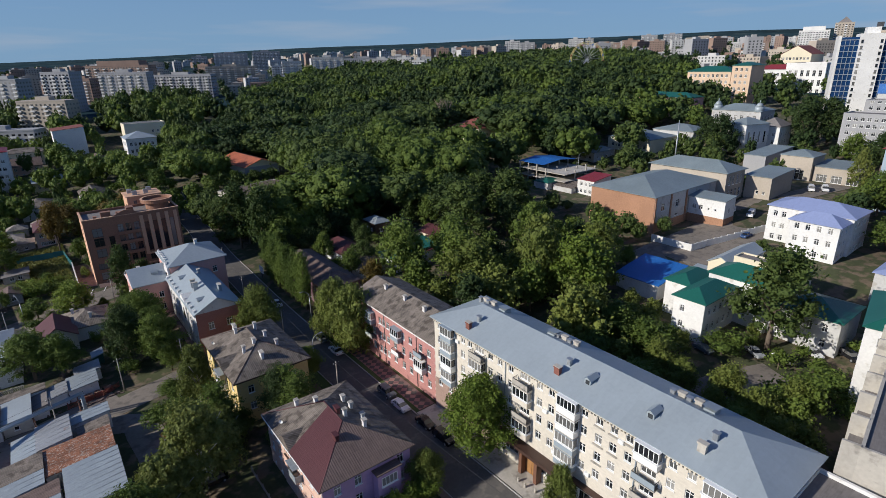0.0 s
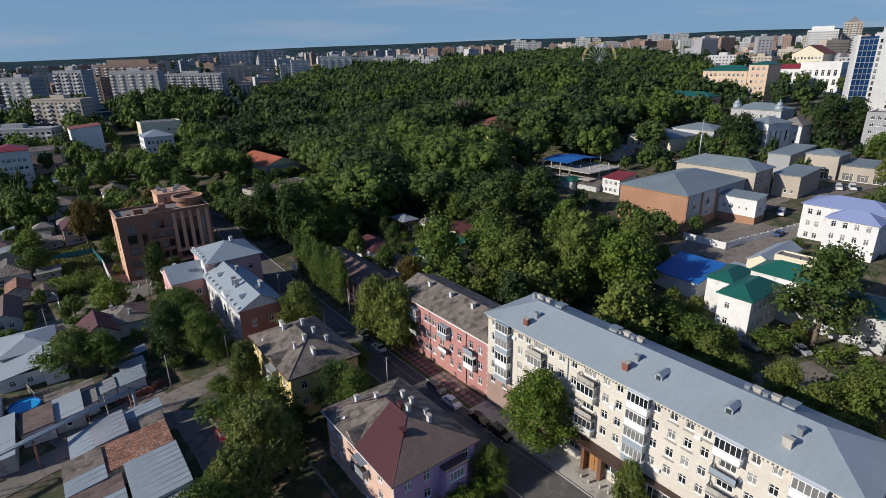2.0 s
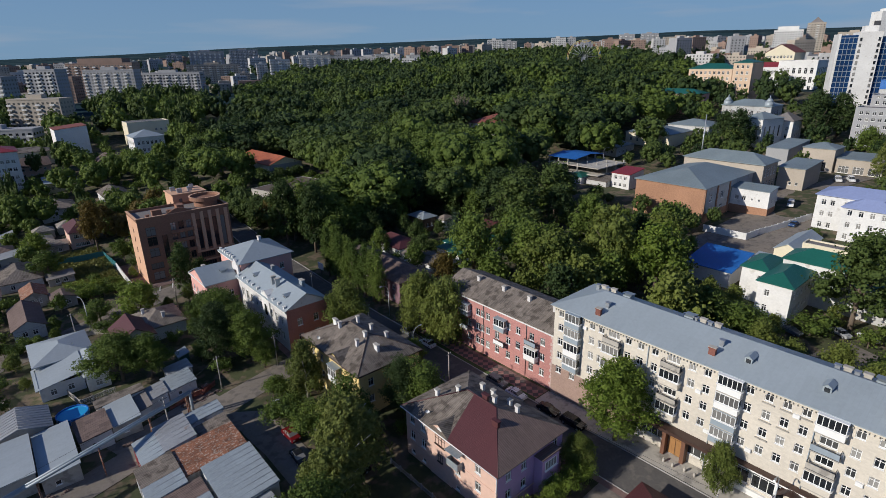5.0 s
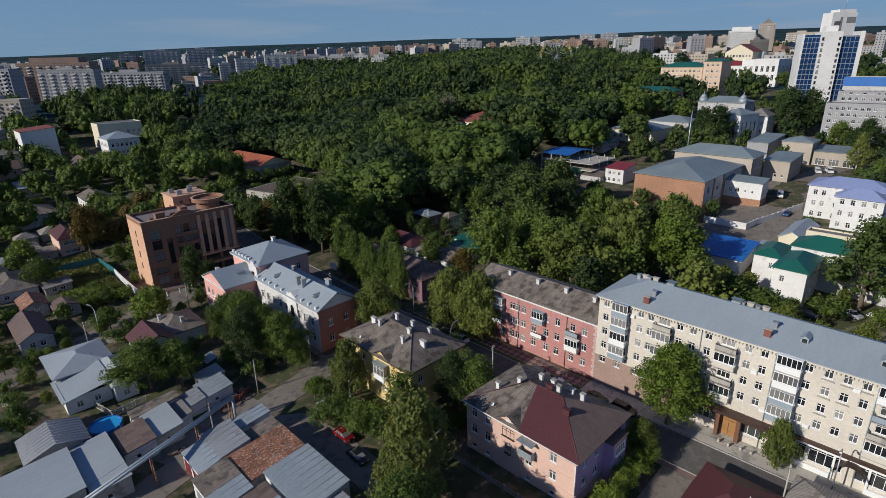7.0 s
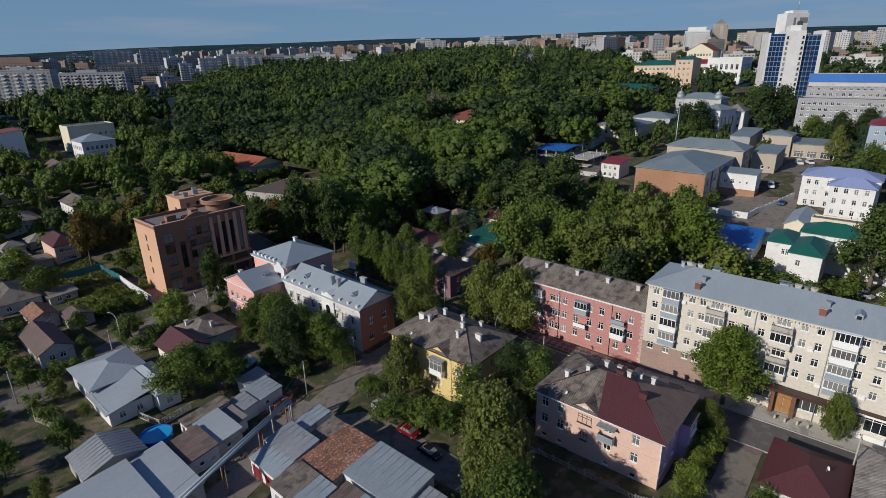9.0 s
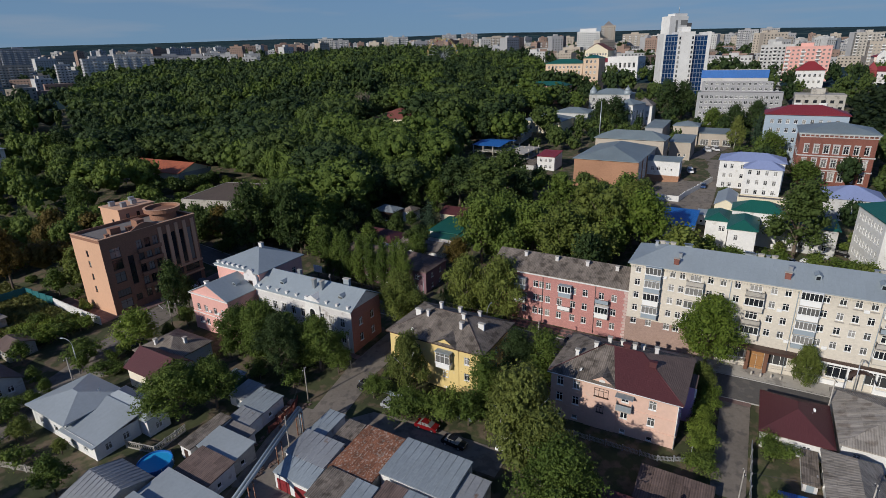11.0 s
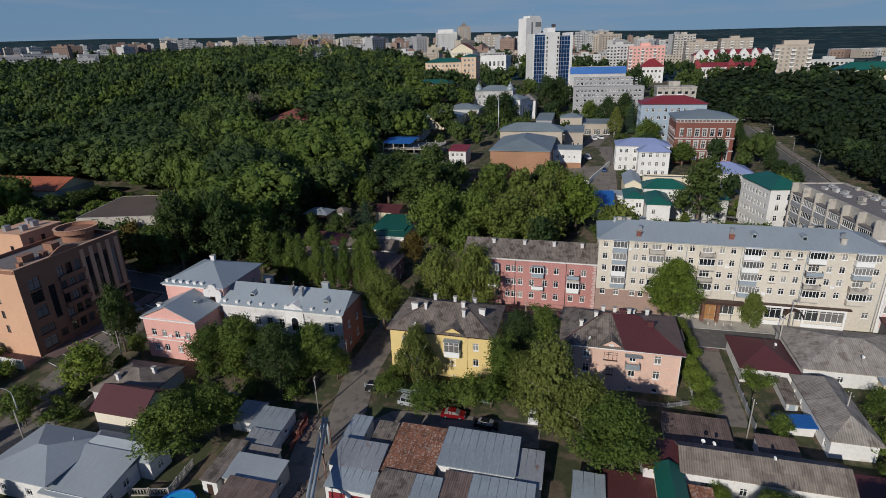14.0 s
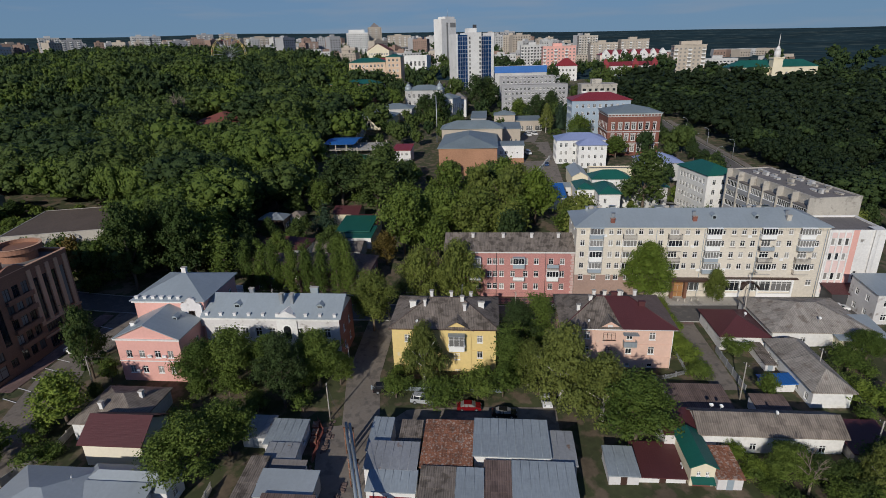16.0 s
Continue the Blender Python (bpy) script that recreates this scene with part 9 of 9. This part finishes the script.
def greenery(x0, x1, y0, y1, step, kinds, seed, low=6.0, high=12.0, chance=0.75):
    rng = random.Random(seed)
    y = y0
    while y < y1:
        x = x0
        while x < x1:
            px, py = x + rng.uniform(-0.4, 0.4) * step, y + rng.uniform(-0.4, 0.4) * step
            kind = rng.choice(kinds)
            H = rng.uniform(low, high) if kind != "bush" else rng.uniform(2.5, 4.5)
            R = {"poplar": 0.16, "bush": 0.62, "tall": 0.33, "round": 0.42, "autumn": 0.42, "birch": 0.34, "fir": 0.3, "willow": 0.38}[kind] * H
            if rng.random() < chance and free(px, py, R * 0.7 + 0.4) and (kind == "bush" or open_sky(px, py, 2)) and not on_road(px, py, R * 0.6) and (kind == "bush" or not inside(px, py, PARK)) and not inside(px, py, GARDEN) and not (H > 5 and 46 < px < 72 and 208 < py < 245):
                if px > 125 or py > 212:
                    GROVES[(kind in ("round", "bush")) + (kind == "autumn") * 2 + 3 * (px < 135)].append((px, py, R, H))
                else:
                    tree(kind, px, py, H, R, near=1 if px < 40 and py < 170 else 0, leaf=LEAF_LIGHT if kind == "round" and rng.random() < 0.5 else None)
            x += step
        y += step


FOOT.append((-12.5, 2.4, 187, 229))
greenery(-30, 66, 196, 262, 7.0, ("round", "round", "bush", "round", "autumn"), 21, 7, 12, 0.85)
greenery(-34, 84, 262, 430, 9.5, ("round", "round", "tall", "poplar", "round"), 22, 9, 16, 0.9)
greenery(50, 98, 194, 254, 4.5, ("bush",), 43, 3, 4, 0.7)
greenery(-40, 84, 258, 420, 8.0, ("bush", "bush", "round"), 41, 4, 8, 0.6)
greenery(-60, 130, 430, 560, 10.0, ("round", "tall", "tall", "poplar"), 35, 14, 22, 0.9)
greenery(64, 122, 66, 125, 9.0, ("round", "round", "bush", "tall"), 23, 10, 16, 0.7)
greenery(56, 112, 125, 200, 8.5, ("round", "tall", "round", "bush"), 24, 9, 16, 0.8)
greenery(65, 104, 14, 66, 5.5, ("round", "bush", "bush", "round", "round"), 25, 5, 8.5, 0.85)
for px, py, H, R in ((79.5, 22.5, 8.5, 3.4), (83.5, 27.5, 9.0, 3.8), (80.5, 33.0, 8.0, 3.2), (86.5, 33.5, 9.5, 3.8), (83.0, 40.0, 9.0, 3.6), (91.0, 24.5, 8.5, 3.5), (86.0, 46.0, 9.5, 3.8)):
    tree("round", px, py, H, R, LEAF_LIGHT)
greenery(88, 118, -44, -13, 5.5, ("round", "tall", "round"), 61, 7, 11, 0.9)
greenery(100, 130, 16, 64, 5.0, ("round", "bush", "bush"), 39, 4, 7, 0.6)
greenery(118, 150, 76, 150, 7.5, ("round", "round", "bush"), 26, 6, 9, 0.8)
greenery(205, 335, 40, 200, 8.5, ("round", "tall", "round", "bush"), 27, 7, 11.5, 0.72)
greenery(335, 560, -40, 220, 15.0, ("round", "tall", "round"), 36, 10, 16, 0.6)
greenery(-60, -24, 130, 196, 7.0, ("bush", "round", "bush"), 28, 4, 8, 0.7)
greenery(-62, 2, 178, 264, 4.6, ("bush", "bush", "bush", "round"), 37, 3, 7, 0.62)
greenery(-60, -24, 96, 160, 5.5, ("bush", "bush", "round"), 38, 3, 6, 0.5)
greenery(-28, 12, 156, 200, 5.5, ("bush", "bush", "round"), 29, 3, 6, 0.65)
greenery(8, 40, 76, 88, 5.0, ("bush", "round"), 30, 5, 9, 0.55)
greenery(-14, 40, 20, 56, 5.0, ("bush", "bush", "round"), 31, 3, 6, 0.5)
greenery(2, 20, 114, 148, 5.0, ("bush", "bush", "round"), 32, 4, 7, 0.55)
greenery(10, 20, 86, 110, 4.0, ("bush",), 33, 3, 4, 0.75)
for row in (("round", 33.5, 322.0, 12, 7.0, LEAF_LIME), ("round", 38.0, 300.0, 12, 7.0, LEAF_LIME), ("round", 41.5, 262.0, 13, 5.4, LEAF), ("poplar", 78.0, 346.0, 20, 4.6, LEAF_DARK), ("round", -15.5, 233.0, 9, 5.0, LEAF_LIME), ("round", -14.5, 210.0, 9, 5.0, LEAF),
            ("bush", -7.7, 185.6, 4.4, 3.2, LEAF_LIME), ("bush", -4.6, 184.4, 4.4, 3.2, LEAF), ("bush", -1.4, 185.0, 4.0, 3.0, LEAF_LIME), ("bush", -11.0, 187.0, 4.4, 3.4, LEAF), ("bush", -6.0, 190.6, 4.2, 3.2, LEAF_LIME), ("bush", -1.0, 191.4, 4.0, 3.0, LEAF), ("bush", -9.6, 194.2, 3.6, 2.8, LEAF_LIME), ("bush", -4.0, 197.6, 3.4, 2.6, LEAF)):
    tree(*row, near=1)
fill = random.Random(88)
GROVES[4].append((57.0, 274.0, 12.5, 13.5))
for j in range(40):
    for i in range(42):
        px, py = -40 + 3.4 * i + fill.uniform(-1.4, 1.4), 225 + 3.4 * j + fill.uniform(-1.4, 1.4)
        R = fill.uniform(2.8, 5.2)
        if (px < 78 or py < 250) and not inside(px, py, PARK) and free(px, py, R * 0.7) and open_sky(px, py, 1) and all((px - q[0]) ** 2 + (py - q[1]) ** 2 > (0.8 * (R + q[2])) ** 2 for k in range(6) for q in GROVES[k]):
            GROVES[fill.choice((3, 4, 4, 4))].append((px, py, R, R * fill.uniform(1.5, 2.1)))
for px, py, R, H in ((53.0, 206.0, 4.6, 10.0), (50.0, 213.0, 4.4, 9.6), (55.5, 199.5, 4.6, 10.5), (48.5, 221.0, 4.8, 9.6), (51.5, 229.0, 4.6, 9.4), (60.0, 193.5, 4.4, 11.0), (69.0, 194.5, 4.6, 11.5), (56.0, 236.0, 4.4, 9.0), (56.4, 206.5, 4.2, 11.2), (53.6, 213.5, 4.2, 11.2), (51.6, 220.5, 4.2, 11.2), (60.5, 196.8, 3.8, 11.0), (72.0, 250.5, 3.8, 6.2), (76.0, 248.5, 3.4, 5.4), (80.5, 252.5, 3.4, 5.6), (85.0, 251.0, 3.2, 5.4), (89.5, 250.5, 3.0, 5.2), (66.0, 254.0, 4.0, 7.0), (68.0, 262.0, 3.8, 5.6), (97.5, 172.5, 5.0, 11.5), (90.0, 179.5, 5.2, 12.0), (106.5, 181.0, 5.4, 13.0), (79.5, 179.0, 5.0, 12.5), (103.0, 190.0, 5.2, 13.0), (88.0, 170.0, 4.6, 9.5)):
    GROVES[4 if px > 78 and py < 200 else 3].append((px, py, R, H))
greenery(126, 245, -6, 62, 9.0, ("round", "tall", "bush"), 34, 8, 14, 0.6)


def dome_arrays(R, H, seed, lobes, leaves, size):
    """A broad crown of a wood: many small billowing masses on a dome, covered with leaf sprays."""
    rng = np.random.default_rng(seed)
    V, T, base, balls = [], [], 0, []
    for k in range(lobes):
        f = (k + 0.5) / lobes
        z, a = 1.0 - 1.12 * f, k * 2.39996 + rng.uniform(-0.4, 0.4)
        q = math.sqrt(max(0.0, 1 - z * z)) * rng.uniform(0.58, 0.82)
        balls.append((R * q * math.cos(a), R * q * math.sin(a), H * (0.56 + 0.34 * z * rng.uniform(0.8, 1.12)), R * rng.uniform(0.24, 0.4)))
    balls.append((0, 0, H * 0.5, R * 0.74))
    balls = np.array(balls)
    for lx, ly, lz, lr in balls:
        v = ICO_LV * (lr * 0.66 * (1 + 0.16 * rng.standard_normal(len(ICO_LV))))[:, None] + (lx, ly, lz)
        V.append(v), T.append(ICO_LF + base)
        base += len(v)
    share = balls[:, 3] ** 2 / (balls[:, 3] ** 2).sum()
    for (lx, ly, lz, lr), sh in zip(balls, share):
        n = int(leaves * sh)
        d = rng.standard_normal((n, 3))
        d[:, 2] = np.abs(d[:, 2]) - 0.3
        d /= np.linalg.norm(d, axis=1)[:, None]
        p = d * (lr * rng.uniform(0.72, 1.16, n))[:, None] + (lx, ly, lz)
        keep = ~(np.linalg.norm(p[:, None] - balls[None, :, :3], axis=2) < balls[None, :, 3] * 0.68).any(1)
        p, d = p[keep], d[keep]
        n = len(p)
        out = p - (0, 0, H * 0.35)
        out /= np.linalg.norm(out, axis=1)[:, None]
        nrm = out * 0.35 + d * 0.6 + rng.standard_normal((n, 3)) * 0.55
        nrm /= np.linalg.norm(nrm, axis=1)[:, None]
        a = np.cross(nrm, rng.standard_normal((n, 3)))
        a /= np.linalg.norm(a, axis=1)[:, None] + 1e-9
        b = np.cross(nrm, a)
        sz = size * rng.uniform(0.55, 1.4, n)[:, None]
        q = np.stack([p - a * sz * 0.5, p + b * sz * 0.5, p + a * sz * 0.5, p - b * sz * 0.5], 1).reshape(-1, 3)
        k = np.arange(n)[:, None] * 4 + base
        V.append(q), T.append(np.concatenate([k + (0, 1, 2), k + (0, 2, 3)]))
        base += 4 * n
    return np.concatenate(V), np.concatenate(T)


FORMS = {}
for far_away in (0, 1, 2, 3):
    for v in range(6):
        FORMS[far_away, v] = dome_arrays(6.6, 14.0, 90 + v, (30, 18, 9, 5)[far_away], (1500, 620, 160, 50)[far_away], (0.55, 0.84, 1.4, 2.4)[far_away])


def woods(name, label, spots, leaf, seed, coarse=0, tall=1.0):
    """One object of many crowns, too many to count."""
    rng = np.random.default_rng(seed)
    V, T, base = [], [], 0
    for x, y, *own in spots:
        r = math.hypot(x + 40, y - 40)
        v, t = FORMS[min(3, int(r > 235) + int(r > 350) + int(r > 620) + coarse + int(bool(own) and own[0] < 4.6)), rng.integers(6)]
        a, s = rng.uniform(0, math.tau), rng.choice((0.75, 0.9, 1.0, 1.2, 1.45)) * rng.uniform(0.92, 1.08)
        if r < 330 and tall == 1.0 and not own:
            s *= 1.45
        h = tall * 0.8 + 0.36 * s + rng.uniform(-0.1, 0.16) + 0.35 * noise.noise((x * 0.012, y * 0.012, 7.0))
        if own:
            s, h = own[0] / 6.6, own[1] / 13.0
        c, n = math.cos(a) * s, math.sin(a) * s
        w = np.stack([v[:, 0] * c - v[:, 1] * n + x, v[:, 0] * n + v[:, 1] * c + y, v[:, 2] * h + ground(x, y) - 0.8], 1)
        V.append(w), T.append(t + base)
        base += len(v)
    me = tri_mesh(name, np.concatenate(V), np.concatenate(T))
    me.materials.append(leaf)
    return tagged(new(name, me), label, "trees", kind="stuff")


rng = random.Random(5)
spots = {k: [] for k in range(6)}
for poly, box_ in ((PARK, (50, 650, 120, 890)), (GARDEN, (110, 470, -270, 10))):
    y = box_[2]
    while y < box_[3]:
        x = box_[0]
        while x < box_[1]:
            step = 11.5 if math.hypot(x, y) < 330 else 12.0
            px, py = x + rng.uniform(-3, 3), y + rng.uniform(-3, 3)
            if inside(px, py, poly) and free(px, py, 5) and open_sky(px, py, 3) and not on_road(px, py, 4):
                pick = 0.7 * noise.noise((px * 0.02, py * 0.02, 3.0)) + rng.uniform(-0.55, 0.6)
                pick += 0.55 if px < 190 and py < 218 and poly is PARK else 0.0
                spots[(3 if pick < 0.12 else (4 if pick < 0.52 else 5)) if poly is GARDEN else (0 if pick < 0.0 else (1 if pick < 0.4 else 2))].append((px, py))
            x += step
        y += 10.5 if y < 300 else 12.0
woods("park_trees", "dense dark green park trees merging into one canopy", spots[0], LEAF_DARK, 1)
woods("park_trees", "dense mid green park trees merging into one canopy", spots[1], LEAF_MID, 2)
woods("park_trees", "light olive green trees among the park canopy", spots[2], LEAF, 3)
# cloud shade on the garden is put into these leaf colours
woods("park_trees", "old garden trees coloured dark for cloud shade, forming one canopy", spots[3], LEAF_CLOUDED, 6, 1, 0.6)
woods("park_trees", "taller trees coloured dark for cloud shade among the old garden canopy", spots[4], LEAF_CLOUDED, 7, 1, 0.66)
woods("park_trees", "lighter green trees among the old garden canopy", spots[5], LEAF_DARK, 8, 1, 0.6)
woods("grove", "dark green trees between the houses up the slope", GROVES[0], LEAF_DARK, 11)
woods("grove", "mid green trees and bushes between houses up the slope", GROVES[1] + GROVES[2], LEAF_MID, 12)
woods("grove", "yellowing trees among the gardens up the slope", GROVES[5], LEAF_AUTUMN, 13)
woods("grove", "mid green trees along the old gardens", GROVES[3], LEAF_MID, 14)
woods("grove", "fresh green trees and bushes in the old gardens", GROVES[4], LEAF, 15)
far_spots = []
for k in range(700):
    a, r = rng.uniform(radians(-35), radians(105)), rng.uniform(380, 1500) 
    px, py = r * math.cos(a), r * math.sin(a)
    if free(px, py, 8) and not inside(px, py, PARK) and not (a < radians(0) and r > 620):
        far_spots.append((px, py))
woods("town_trees", "scattered trees between distant town blocks", far_spots, LEAF_DARK, 4)


# ---- distant town ----
def town(name, label, rows, wall, seed):
    rng = random.Random(seed)
    bm, wb = bmesh.new(), bmesh.new()
    for x, y, w, d, h, turn in rows:
        m = pose(x, y, ground(x, y), 0, 0, turn)
        b0, w0 = len(bm.verts), len(wb.verts)
        box(bm, -w / 2, w / 2, -d / 2, d / 2, -4, h, False)
        if h > 12:
            box(bm, -w * 0.2, w * 0.1, -d * 0.2, d * 0.2, h, h + 2.5, False)
        n = max(3, int(w / 3.4))
        for i in range(n):
            for k in range(int(h / 3.1)):
                u, v = -w / 2 + w * (i + 0.5) / n, 1.2 + 3.0 * k
                quad(wb, (u - 0.7, -d / 2 - 0.06, v), (u + 0.7, -d / 2 - 0.06, v), (u + 0.7, -d / 2 - 0.06, v + 1.35), (u - 0.7, -d / 2 - 0.06, v + 1.35))
        for verts, first, mesh in ((bm.verts, b0, bm), (wb.verts, w0, wb)):
            mesh.verts.ensure_lookup_table()
            for q in range(first, len(mesh.verts)):
                mesh.verts[q].co = m @ mesh.verts[q].co
    ob = tagged(part(name, bm, wall), label, "buildings", kind="stuff")
    tagged(part("glazing", wb, GLASS, ob), kind="stuff")


rows = {k: [] for k in range(4)}
for k in range(1500):
    a = rng.uniform(radians(-22), radians(96))
    r = rng.uniform(560, 2100) if a < radians(50) else rng.uniform(660, 2300)
    x, y = r * math.cos(a), r * math.sin(a)
    if inside(x, y, PARK) or inside(x, y, GARDEN) or not free(x, y, 14) or (a < radians(-8) and r > 900):
        continue
    tall = rng.random() < 0.3
    h = rng.choice((15, 15, 27, 27, 36)) if tall and r > 700 else rng.choice((5, 6, 8, 10, 13))
    h = max(5, min(h, 61 + r * math.tan(radians(skyline(a) - 0.5)) - ground(x, y), 9 if a < radians(-3) else 60))
    rows[rng.randrange(4)].append((x, y, rng.uniform(11, 30), rng.uniform(10, 15), h, math.degrees(a) - 90 + rng.choice((-30, 0, 15, 40))))
# white town walls dimmed in colour for haze and cloud shade
town("town_blocks", "distant white town buildings", rows[0], AGED_SHADED, 1)
town("town_blocks", "distant grey town buildings", rows[1], PANEL, 2)
town("town_blocks", "distant sand-coloured town buildings", rows[2], PANEL_WARM, 3)
town("town_blocks", "distant brick town buildings", rows[3], FARBRICK, 4)


# ---- chequered paving slabs ----
SLAB = [surf("rose_paving_slab", (0.30, 0.165, 0.145), 0.9, var=0.25), surf("dark_paving_slab", (0.085, 0.075, 0.072), 0.9, var=0.25)]
walkway = bpy.data.objects["pavement_pink"]
side = 1.5
for i in range(-1, 4):
    for j in range(0, 57):
        u, v = 46.9 + i * side / 2 * 1.0 + (side / 2 if j % 2 else 0), 70.0 + j * side / 2
        dia = [(u - side / 2, v), (u, v - side / 2), (u + side / 2, v), (u, v + side / 2)]
        if (j % 2) and i == 3 or i % 2:
            continue
        poly = dia
        for axis, at, keep in ((0, 46.95, 1), (0, 50.25, -1), (1, 70.05, 1), (1, 111.95, -1)):
            poly = clip(poly, axis, at, keep) if len(poly) > 2 else []
        if len(poly) < 3:
            continue
        bm = bmesh.new()
        c = (sum(p[0] for p in poly) / len(poly), sum(p[1] for p in poly) / len(poly))
        top = [Vector((c[0] + (p[0] - c[0]) * 0.97, c[1] + (p[1] - c[1]) * 0.97, ground(*p) + 0.135)) for p in poly]
        face(bm, top)
        for k in range(len(top)):
            quad(bm, top[k] - Vector((0, 0, 0.05)), top[(k + 1) % len(top)] - Vector((0, 0, 0.05)), top[(k + 1) % len(top)], top[k])
        part("paving_slab", bm, SLAB[j % 2], walkway)
